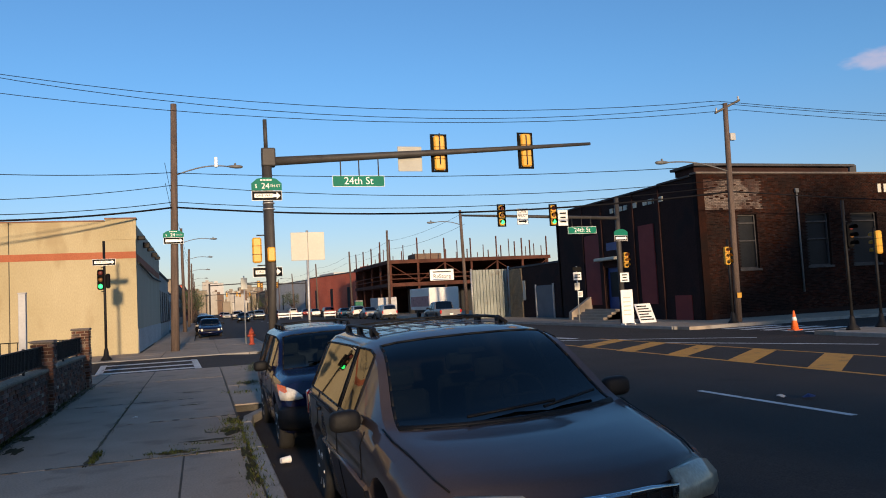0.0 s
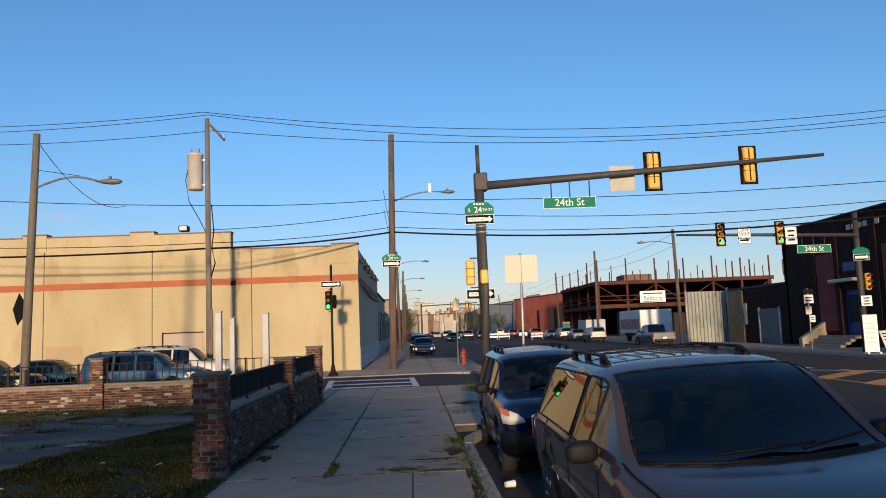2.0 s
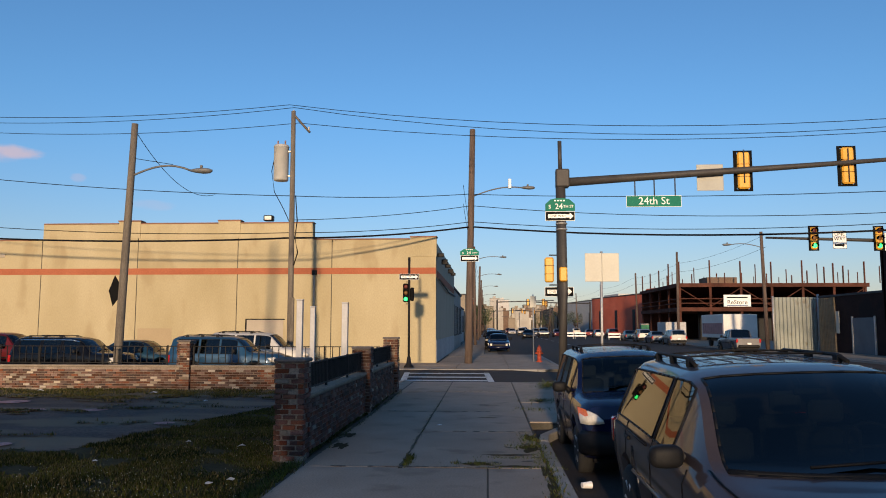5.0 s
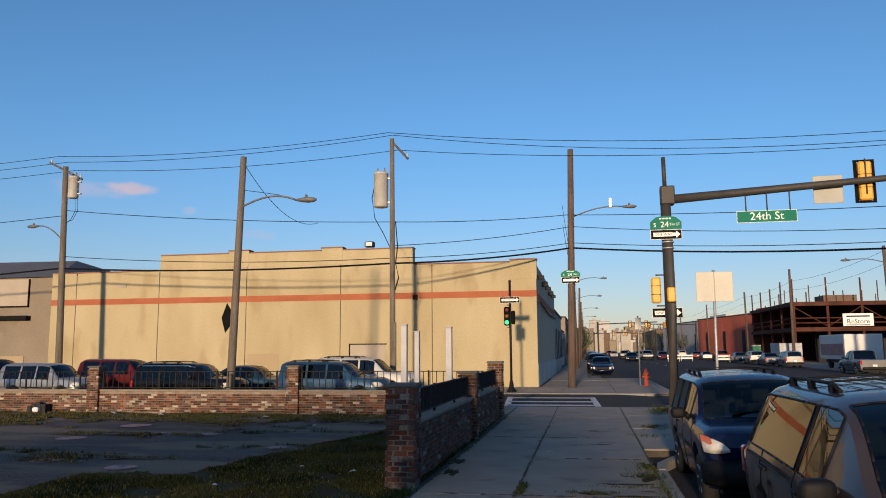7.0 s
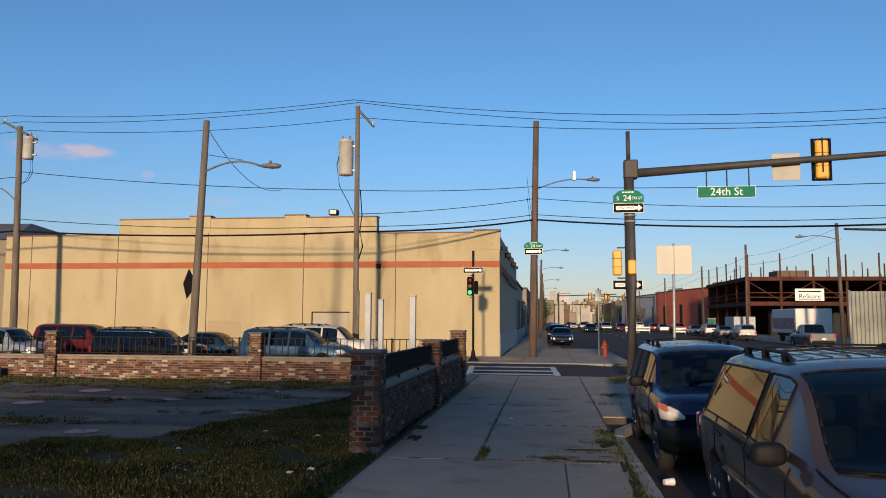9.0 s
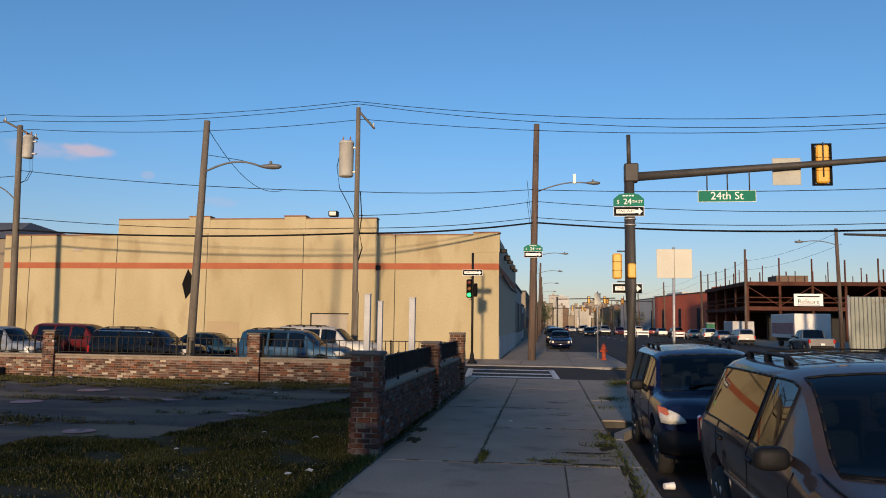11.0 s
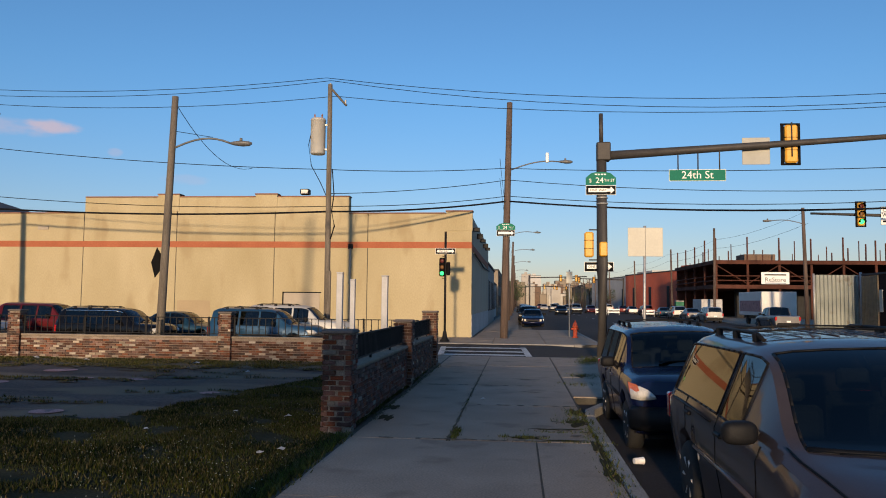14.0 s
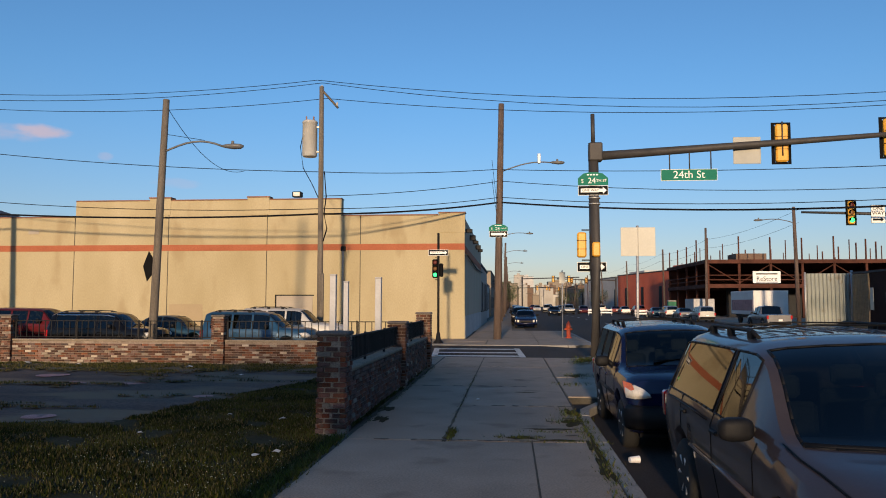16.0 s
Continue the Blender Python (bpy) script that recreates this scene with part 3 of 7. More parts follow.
# south side pavement by the lot and right side pavements
lot_walk = tagged(part("pavement_5", boxed(-90, -2.35, 23.45, 26.75, -0.6, -0.01), M["concrete"]), "concrete sidewalk behind the lot wall", "pavement", kind="structure")
kerb_run([(-40, 26.82), (-2.3, 26.82)], "kerb_4")
right_1 = tagged(part("pavement_6", boxed(21.5, 95, -60, 22.5, -0.6, 0.0), M["concrete"]), "grey concrete corner sidewalk across the avenue", "pavement", kind="structure")
right_2 = tagged(part("pavement_7", boxed(21.5, 60, 29.9, 140, -0.6, 0.0), M["concrete"]), "grey concrete sidewalk before the brick warehouse", "pavement", kind="structure")
kerb_run([(21.42, -30), (21.42, 21.4), (22.4, 22.42), (40, 22.42)], "kerb_5")
kerb_run([(40, 29.98), (22.6, 29.98), (21.42, 31.0), (21.42, 120)], "kerb_6")


# ---- vacant lot ----
def wob(x, y):
    return 0.03 * noise.noise((x * 0.7, y * 0.7, 1.0))


lot = sheet("lot", -60, -2.36, -30, 23.1, 60, 50, lambda x, y: -0.05 + wob(x, y), M["old_asphalt"], "cracked grey asphalt of a vacant lot", "lot")


def near_edge(x):
    edge = 9.6
    if x > -7.9:
        edge = 11.3 + (x + 7.9) * 0.5
    if x > -6.3:
        edge = min(19.5, 12.1 + (x + 6.3) * 4.5)
    return edge


def ragged(x, y, z):
    return noise.noise((x * 0.6, y * 0.6, z)) + 0.6 * noise.noise((x * 1.9, y * 1.9, z + 3)) + 0.35 * noise.noise((x * 5, y * 5, z + 7))


def in_near_turf(x, y):
    return x < -2.42 and y < near_edge(x) + (0.9 if x < -6.3 else 1.5) * ragged(x, y, 3.0)


def in_far_turf(x, y):
    return y > 20.5 + 1.5 * ragged(x, y, 7.0) or (y > 12.8 and ragged(x * 0.45, y * 1.7, 5.0) > 0.40)


def turf_sheet(name, test, x0, x1, y0, y1, step, label, mat="turf"):
    bm = bmesh.new()
    made = {}

    def v(i, j):
        if (i, j) not in made:
            x, y = x0 + i * step, y0 + j * step
            made[(i, j)] = bm.verts.new((x, y, -0.028 + wob(x, y) + 0.02 * noise.noise((x * 2, y * 2, 9))))
        return made[(i, j)]

    for i in range(int((x1 - x0) / step)):
        for j in range(int((y1 - y0) / step)):
            if test(x0 + (i + 0.5) * step, y0 + (j + 0.5) * step):
                bm.faces.new((v(i, j), v(i + 1, j), v(i + 1, j + 1), v(i, j + 1))).smooth = True
    return tagged(part(name, bm, M[mat]), label, "turf", kind="structure")


turf_sheet("turf_1", in_near_turf, -20, -2.4, -2, 22, 0.1, "patchy weedy ground along the lot's edge")
turf_sheet("turf_2", in_far_turf, -34, -2.4, 12, 23.1, 0.12, "weedy soil strip before the brick wall", "soil")


def blades(name, test, x0, x1, y0, y1, count, tall, material, label):
    vs, fs = [], []
    rnd = random.Random(name)
    tries = 0
    while len(fs) < count and tries < count * 8:
        tries += 1
        x, y = rnd.uniform(x0, x1), rnd.uniform(y0, y1)
        if not test(x, y) or noise.noise((x * 1.3, y * 1.3, 11.0)) < rnd.uniform(-0.40, 0.16):
            continue
        h = tall * rnd.uniform(0.35, 1.1) * (1 + 0.6 * noise.noise((x * 0.9, y * 0.9, 2.0)))
        a = rnd.uniform(0, math.tau)
        w = rnd.uniform(0.006, 0.014)
        dx, dy = math.cos(a) * w, math.sin(a) * w
        b = rnd.uniform(0, math.tau)
        lean = h * rnd.uniform(0.1, 0.7)
        z = -0.03 + wob(x, y)
        n = len(vs)
        vs += [(x - dx, y - dy, z), (x + dx, y + dy, z), (x + math.cos(b) * lean, y + math.sin(b) * lean, z + h)]
        fs.append((n, n + 1, n + 2))
    me = bpy.data.meshes.new(name)
    me.from_pydata(vs, [], fs)
    me.materials.append(material)
    return tagged(new(name, me), label, "grass", kind="stuff")


blades("grass", in_near_turf, -10, -2.36, 5, 21, 130000, 0.048, M["grass"], "short green weeds and grass on the lot")
blades("dry_grass", in_near_turf, -10, -2.36, 5, 20, 24000, 0.06, M["dry_grass"], "dry yellow grass among the green weeds")
blades("grass", in_far_turf, -26, -2.45, 12.8, 23.1, 26000, 0.065, M["grass"], "green weeds along the foot of the brick wall")
blades("dry_grass", in_far_turf, -26, -2.45, 12.8, 23.1, 24000, 0.06, M["dry_grass"], "dry yellow weeds before the brick wall")


def tuft_field(name, spots, material, label):
    vs, fs = [], []
    rnd = random.Random(name)
    for cx, cy, rx, ry, n, tall in spots:
        for _ in range(n):
            x, y = rnd.gauss(cx, rx), rnd.gauss(cy, ry)
            h, a, b = tall * rnd.uniform(0.3, 1), rnd.uniform(0, math.tau), rnd.uniform(0, math.tau)
            w = rnd.uniform(0.006, 0.013)
            k = len(vs)
            vs += [(x - math.cos(a) * w, y - math.sin(a) * w, -0.01), (x + math.cos(a) * w, y + math.sin(a) * w, -0.01), (x + math.cos(b) * h * 0.8, y + math.sin(b) * h * 0.8, h)]
            fs.append((k, k + 1, k + 2))
    me = bpy.data.meshes.new(name)
    me.from_pydata(vs, [], fs)
    me.materials.append(material)
    return tagged(new(name, me), label, "weeds", kind="stuff")


spots = [(1.0, y, 0.07, 0.22, 60, 0.05) for y in (7.0, 7.8, 8.6, 9.2, 9.9, 10.5, 11.2, 11.8, 12.6)]
spots += [(0.05, 11.0, 0.16, 0.06, 130, 0.06), (0.55, 10.75, 0.3, 0.03, 90, 0.035), (0.55, 11.5, 0.25, 0.04, 90, 0.04), (0.8, 12.5, 0.16, 0.12, 120, 0.05), (0.9, 13.3, 0.1, 0.3, 180, 0.06)]
spots += [(-0.9, 10.9 + 0.12 * k, 0.03, 0.12, 40, 0.06) for k in range(6)] + [(-0.97, 12.5 + k, 0.02, 0.3, 25, 0.03) for k in range(8)]
spots += [(2.4, 25.2, 0.3, 0.5, 500, 0.14), (1.6, 20.0, 0.25, 0.3, 200, 0.07), (2.0, 24.0, 0.15, 0.3, 120, 0.08), (1.3, 18.0, 0.2, 0.2, 80, 0.06)]
spots += [(-2.28, 12.6 + 1.3 * k, 0.035, 0.3, 28, 0.05) for k in range(8)] + [(-2.40, 6 + 0.5 * k, 0.05, 0.3, 120, 0.09) for k in range(10)]
tuft_field("weeds", spots, M["weed"], "green weeds growing in the sidewalk joints")


def clover(spots):
    """Tiny flower heads a little above the turf."""
    vs, fs = [], []
    rnd = random.Random(31)
    for cx, cy, rx, ry, n in spots:
        for _ in range(n):
            x, y = rnd.gauss(cx, rx), rnd.gauss(cy, ry)
            if x > -2.5:
                continue
            z, r, k = rnd.uniform(.015, .05), rnd.uniform(.004, .008), len(vs)
            vs += [(x - r, y, z), (x, y - r, z), (x + r, y, z), (x, y + r, z), (x, y, z + r), (x, y, z - r)]
            fs += [(k, k + 1, k + 4), (k + 1, k + 2, k + 4), (k + 2, k + 3, k + 4), (k + 3, k, k + 4), (k + 1, k, k + 5), (k + 2, k + 1, k + 5), (k + 3, k + 2, k + 5), (k, k + 3, k + 5)]
    me = bpy.data.meshes.new("clover_flowers")
    me.from_pydata(vs, [], fs)
    me.materials.append(M["clover"])
    return tagged(new("clover_flowers", me), "tiny white clover flowers among the grass", "flowers", kind="stuff")


clover([(-3.6, 8.2, .9, .8, 160), (-5.0, 9.2, 1.0, .7, 120), (-4.2, 11.5, .8, 1.2, 70), (-3.3, 13.5, .4, 1.5, 40)])
tuft_field("dry_weeds", [(x, y, rx * 1.3, ry * 1.2, n // 12, t) for x, y, rx, ry, n, t in spots], M["dry_grass"], "dry weeds growing in the sidewalk joints")


def cracks():
    """Soil in the joints: broken runs of small dark patches."""
    bm = bmesh.new()
    rnd = random.Random(5)
    runs = [((-2.3, 10.72), (.3, 10.72), .06), ((-2.3, 17.4), (.2, 17.4), .085), ((-.95, 14.2), (1.0, 14.2), .085), ((-2.3, 22.6), (1.0, 22.6), .05), ((-.97, 10.8), (-.97, 17.4), .034), ((-.97, 17.4), (-.97, 26.3), .012),
            ((.2, 7.0), (.2, 10.7), .008), ((1.02, 13.4), (1.02, 19.0), .014), ((-2.28, 11.6), (-2.28, 22.0), .05), ((-.3, 18.9), (.4, 18.8), .10), ((.25, 11.9), (.95, 11.5), .07), ((.2, 11.1), (.95, 11.25), .07), ((.5, 12.4), (.95, 12.9), .12)]
    for p, q, wide in runs:
        p, q = Vector(p), Vector(q)
        L = (q - p).length
        d, nrm = (q - p) / L, Vector((-(q - p).y, (q - p).x)) / L
        u = 0.0
        while u < L:
            step = rnd.uniform(.05, .16)
            if rnd.random() < .72:
                c = p + d * (u + step / 2) + nrm * rnd.uniform(-.01, .01)
                w = wide * rnd.uniform(.25, 1.0)
                bm.faces.new([bm.verts.new((*(c + d * math.cos(a) * step * .62 * rnd.uniform(.8, 1.1) + nrm * math.sin(a) * w * rnd.uniform(.6, 1.2)), .0075 + .002 * rnd.random())) for a in [math.tau * k / 9 for k in range(9)]])
            u += step
    for f in bm.faces:
        if f.normal.z < 0:
            f.normal_flip()
    return tagged(part("dirt_cracks", bm, M["joint"]), "soil-filled cracks across the sidewalk slabs", "crack", kind="stuff")


cracks()


def soil_patch(cx, cy, rx, ry, seed, z=0.006):
    bm = bmesh.new()
    n = 40
    bm.faces.new([bm.verts.new((cx + rx * (1 + 0.9 * noise.noise((math.cos(a) * 1.7, math.sin(a) * 1.7, seed)) + 0.4 * noise.noise((math.cos(a) * 5, math.sin(a) * 5, seed))) * math.cos(a), cy + ry * (1 + 0.9 * noise.noise((math.cos(a) * 1.7, math.sin(a) * 1.7, seed)) + 0.4 * noise.noise((math.cos(a) * 5, math.sin(a) * 5, seed))) * math.sin(a), z)) for a in [math.tau * k / n for k in range(n)]])
    return tagged(part("soil_patch", bm, M["turf"]), "dark soil patch on the sidewalk by the kerb", "soil", kind="stuff")


for k, (x, y, rx, ry) in enumerate([(0.1, 11.0, .22, .10), (0.55, 10.85, .32, .05), (0.5, 11.75, .35, .06), (0.85, 12.4, .16, .30), (0.95, 9.2, .07, .5), (0.97, 10.4, .06, .5), (0.93, 13.5, .1, .35), (-.95, 11.15, .05, .4), (-2.2, 13.6, .15, .25), (-2.1, 12.5, .1, .35), (0.2, 16.3, .2, .05), (1.55, 20, .2, .3), (2.4, 25.2, .4, .5)]):
    soil_patch(x, y, rx, ry, k * 3.3)


def oval(x, y, r):
    bm = bmesh.new()
    bm.faces.new([bm.verts.new((x + r * (1 + 0.06 * math.sin(3 * a)) * math.cos(a), y + r * math.sin(a), wob(x, y) - 0.036)) for a in [math.tau * k / 28 for k in range(28)]])
    return tagged(part("painted_spot", bm, M["pink_paint"]), "faded pink painted round spot on asphalt", "road marking", kind="structure")


for x, y, r in [(-7.77, 12.45, 0.33), (-9.63, 13.05, 0.36), (-11.73, 19.14, 0.5), (-10.31, 17.52, 0.45), (-11.56, 16.33, 0.42), (-8.84, 17.7, 0.36), (-6.17, 15.3, 0.25), (-14.6, 16.7, 0.4)]:
    oval(x, y, r * 0.8)


# ---- cream building ----
def cream_building():
    b = thing("cream_building", -2.45, 40.0, 0, label="long cream stucco commercial building with a rust-red band", category="building")
    O = pose(2.45, -40.0, 0)

    def put(name, bm, mat, label=""):
        bm.transform(O)
        return part(name, bm, mat, b, label)

    X = [-29.0, -23.75, -18.45, -13.0, -7.95, -2.45]
    tops = [6.45, 7.32, 7.32, 7.32, 6.42]
    gap = 0.022
    for x0, x1, t, first in zip(X, X[1:], tops, range(5)):
        if first == 3:
            # panel with a step in its height
            put("wall_panel", boxed(x0 + gap, -8.98, 40.0, 40.5, -0.3, 7.32), M["stucco"])
            put("wall_panel", boxed(-8.98 + 0.001, x1 - gap, 40.0, 40.5, -0.3, 6.42), M["stucco"])
        elif first == 4:
            put("wall_panel", boxed(x0 + gap, x1, 40.0, 40.5, -0.3, t), M["stucco"])
        else:
            put("wall_panel", boxed(x0 + gap, x1 - gap, 40.0, 40.5, -0.3, t), M["stucco"])
    put("wall_panel", boxed(-30.6, -29.0 - gap, 40.0, 40.5, -0.3, 6.45), M["stucco"])
    for x in X[:-1]:
        put("joint", boxed(x - gap, x + gap, 40.02, 40.4, -0.3, 6.3), M["joint"])
    put("band", boxed(-30.6, -2.448, 39.985, 40.2, 4.60, 4.93), M["band"], "rust-red painted band")
    for x0, x1, z in [(-19.55, -18.35, 7.45), (-14.1, -12.9, 7.45), (-3.8, -2.42, 6.52)]:
        put("pilaster", boxed(x0, x1, 39.97, 40.3, z - (0.9 if z > 7 else 1.0), z), M["stucco"])
        put("coping", boxed(x0 - 0.03, x1 + 0.03, 39.93, 40.55, z, z + 0.07, 0.01), M["cap"])
    for x0, x1, z in [(-30.6, -23.78, 6.45), (-23.72, -19.58, 7.32), (-18.32, -14.13, 7.32), (-12.87, -8.95, 7.32), (-8.92, -3.83, 6.42)]:
        put("coping", boxed(x0, x1, 39.95, 40.55, z, z + 0.06, 0.01), M["cap"])
    put("blocked_opening", boxed(-12.42, -10.47, 39.975, 40.1, 0.0, 2.2), M["grey_panel"], "grey boarded opening")
    put("opening_frame", boxed(-12.5, -10.4, 39.985, 40.08, 2.2, 2.26), M["sign_black"])
    put("opening_frame", boxed(-12.5, -12.42, 39.985, 40.08, 0, 2.26), M["sign_black"])
    put("stucco_patch", boxed(-18.3, -16.45, 39.992, 40.1, 0.0, 1.75), M["stucco_patch"], "darker repainted patch")
    put("vent", boxed(-26.4, -25.8, 39.96, 40.1, 5.55, 5.75), M["grey_panel"])
    # side along the avenue
    put("side_wall", boxed(-3.0, -2.46, 40.5, 62, -0.3, 6.3), M["stucco_side"])
    put("side_band", boxed(-2.47, -2.44, 40.51, 62, 4.45, 4.85), M["band"])
    put("side_base", boxed(-2.47, -2.43, 40.2, 62, 0, 1.15), M["grey_far"])
    put("side_pipe", tubed([(-2.36, 40.6, 4.4), (-2.36, 52, 4.15), (-2.36, 62, 4.3)], 0.05, 6), M["black_iron"])
    for k in range(5):
        put("wall_lamp", boxed(-2.45, -2.1, 41.2 + 3.8 * k, 41.45 + 3.8 * k, 5.6 - .1 * (k % 2), 5.8, 0.02), M["black_iron"])
    put("roof", boxed(-30.6, -3.0, 40.5, 62, 5.7, 5.9), M["roof_dark"])
    put("back_wall", boxed(-30.6, -2.46, 62, 62.4, -0.3, 6.3), M["stucco_side"])
    put("back_wall", boxed(-30.6, -30.2, 40.5, 62, -0.3, 6.3), M["stucco_side"])
    # floodlight on the parapet
    fl = put("floodlight", boxed(-11.65, -11.15, 39.9, 40.3, 7.45, 7.75, 0.04), M["black_iron"], "black floodlight on the parapet")
    put("floodlight_glass", boxed(-11.58, -11.22, 39.89, 39.9, 7.5, 7.7), M["lens"])
    # conduits by the service drop
    put("service_pipe", tubed([(-8.85, 39.9, 4.6), (-8.85, 39.9, 0.0)], 0.05, 8), M["grey_panel"])
    put("meter", boxed(-8.98, -8.72, 39.85, 40.0, 4.55, 4.8, 0.02), M["black_iron"])
    return b


cream_building()


def left_building():
    b = thing("neighbour_building", -31, 41, 0, label="faded tan industrial building with a blank signboard", category="building")
    O = pose(31, -41, 0)

    def put(name, bm, mat, label=""):
        bm.transform(O)
        return part(name, bm, mat, b, label)

    put("wall", boxed(-60, -30.65, 41, 41.5, -0.3, 6.4), M["tan_faded"])
    put("signboard", boxed(-46, -32.9, 40.93, 41, 4.7, 6.3), M["grey_panel"], "blank peeling signboard")
    put("signboard_rail", boxed(-46, -32.85, 40.88, 41, 4.62, 4.7), M["sign_black"])
    put("signboard_rail", boxed(-32.9, -32.85, 40.88, 41, 4.62, 6.3), M["sign_black"])
    put("awning_rail", boxed(-46, -32.7, 40.6, 41, 3.85, 4.1), M["sign_black"])
    put("painted_base", boxed(-46, -33.0, 40.96, 41, 0, 1.7), M["stucco_patch"])
    bm = bmesh.new()
    vs = [bm.verts.new(c) for c in ((-60, 40.8, 6.4), (-31.0, 40.8, 6.4), (-31.0, 56, 6.4), (-60, 56, 6.4), (-60, 46, 8.2), (-33.5, 46, 8.0))]
    for q in ((0, 1, 5, 4), (1, 2, 5), (2, 3, 4, 5), (3, 0, 4)):
        bm.faces.new([vs[i] for i in q])
    put("roof", bm, M["slate_roof"])
    put("back_wall", boxed(-60, -30.65, 55.6, 56, -0.3, 6.4), M["tan_faded"])
    return b


left_building()


# ---- brick walls of the lot ----
BR = {}


def brick_mesh():
    bm = boxed(-0.1, 0.1, -0.05, 0.05, -0.03, 0.03, 0.006)
    me = bpy.data.meshes.new("brick")
    bm.to_mesh(me)
    bm.free()
    me.materials.append(M["brick"])
    return me


def loose_brick(parent, m, pale=False):
    if "m" not in BR:
        BR["m"] = brick_mesh()
        BR["p"] = BR["m"].copy()
        BR["p"].materials.clear()
        BR["p"].materials.append(M["brick_pale"])
        BR["o"] = BR["m"].copy()
        BR["o"].materials.clear()
        BR["o"].materials.append(M["brick_orange"])
    kind = "p" if pale else "o" if (len(parent.children) * 37) % 11 < 4 else "m"
    ob = new("brick", BR[kind])
    ob.parent = parent
    ob.matrix_basis = m
    return ob


def brick_pier(x, y, z1, w=0.40, pieces=True, label="square brick pier with a rough mortar cap"):
    p = thing("brick_pier", x, y, 0, label=label, category="pier", group="lot wall piers")
    part("mortar_core", boxed(-w / 2 + 0.03, w / 2 - 0.03, -w / 2 + 0.03, w / 2 - 0.03, -0.1, z1 - 0.03), M["mortar"], p)
    rnd = random.Random(round(x * 100 + y))
    n = int((z1 - 0.06) / 0.071)
    many, pale = bmesh.new(), bmesh.new()
    for c in range(n):
        z = 0.035 + c * 0.071
        for side in range(4):
            turn = Matrix.Rotation(side * math.pi / 2, 4, "Z")
            cells = [(-w / 2 + 0.1, 0.19), (w / 2 - 0.1, 0.19)] if (c + side) % 2 else [(-w / 2 + 0.05, 0.09), (0.0, 0.185), (w / 2 - 0.05, 0.09)]
            for u, L in cells:
                if rnd.random() < 0.05:
                    continue
                is_pale = rnd.random() < 0.10
                jut = rnd.uniform(-0.014, 0.012)
                if pieces and side in (0, 1):
                    loose_brick(p, turn @ Matrix.Translation((u, -w / 2 + 0.05 + jut, z)) @ Matrix.Rotation(rnd.uniform(-.02, .02), 4, "Y") @ Matrix.Diagonal((L / 0.2 * rnd.uniform(.86, 1.03), 0.9, rnd.uniform(0.78, 1.06), 1)), is_pale)
                else:
                    bm = pale if is_pale else many
                    vs = box(bm, u - L / 2, u + L / 2, -w / 2 + jut, -w / 2 + 0.08, z - 0.028, z + 0.028)
                    bmesh.ops.transform(bm, matrix=turn, verts=vs)
    for bm, mat in ((many, "brick_many"), (pale, "brick_many_pale")):
        ob = part("bricks", bm, M[mat], p)
        ob["kind"] = "stuff"
    cap = part("cap", boxed(-w / 2 - 0.02, w / 2 + 0.02, -w / 2 - 0.02, w / 2 + 0.02, z1 - 0.06, z1, 0.02), M["cap_stone"], p)
    return p


def brick_wall(name, p, q, z1, label, pieces=0, thick=0.22, pale_share=0.15):
    """A low brick wall from p to q; its face looks to the right of its run."""
    p, q = Vector((*p, 0)), Vector((*q, 0))
    L = (q - p).length
    w = thing(name, p.x, p.y, 0, math.degrees(math.atan2(q.y - p.y, q.x - p.x)), label=label, category="wall", kind="structure")
    part("mortar_core", boxed(0, L, -thick / 2 + 0.025, thick / 2 - 0.025, -0.2, z1 - 0.04), M["mortar"], w)
    part("coping", boxed(0, L, -thick / 2 - 0.02, thick / 2 + 0.02, z1 - 0.04, z1 + 0.02, 0.015), M["coping_tan"], w)
    rnd = random.Random(name)
    many, pale = bmesh.new(), bmesh.new()
    made = 0
    for c in range(int((z1 - 0.05) / 0.071)):
        z = 0.035 + c * 0.071
        u = -0.1 * (c % 2)
        while u < L - 0.02:
            a, b = max(0.0, u) + 0.006, min(L, u + 0.21) - 0.006
            u += 0.215
            if b - a < 0.03:
                continue
            for s in (-1, 1):
                is_pale = rnd.random() < pale_share
                jut = rnd.uniform(-0.008, 0.01)
                if s == -1 and made < pieces:
                    made += 1
                    loose_brick(w, Matrix.Translation(((a + b) / 2, -thick / 2 + 0.05 + jut, z)) @ Matrix.Diagonal(((b - a) / 0.2, 0.9, 0.95, 1)), is_pale)
                else:
                    y0 = s * (thick / 2 + jut)
                    box(pale if is_pale else many, a, b, min(y0, y0 - s * 0.08), max(y0, y0 - s * 0.08), z - 0.028, z + 0.028)
    for bm, mat in ((many, "brick_many"), (pale, "brick_many_pale")):
        ob = part("bricks", bm, M[mat], w)
        ob["kind"] = "stuff"
    return w


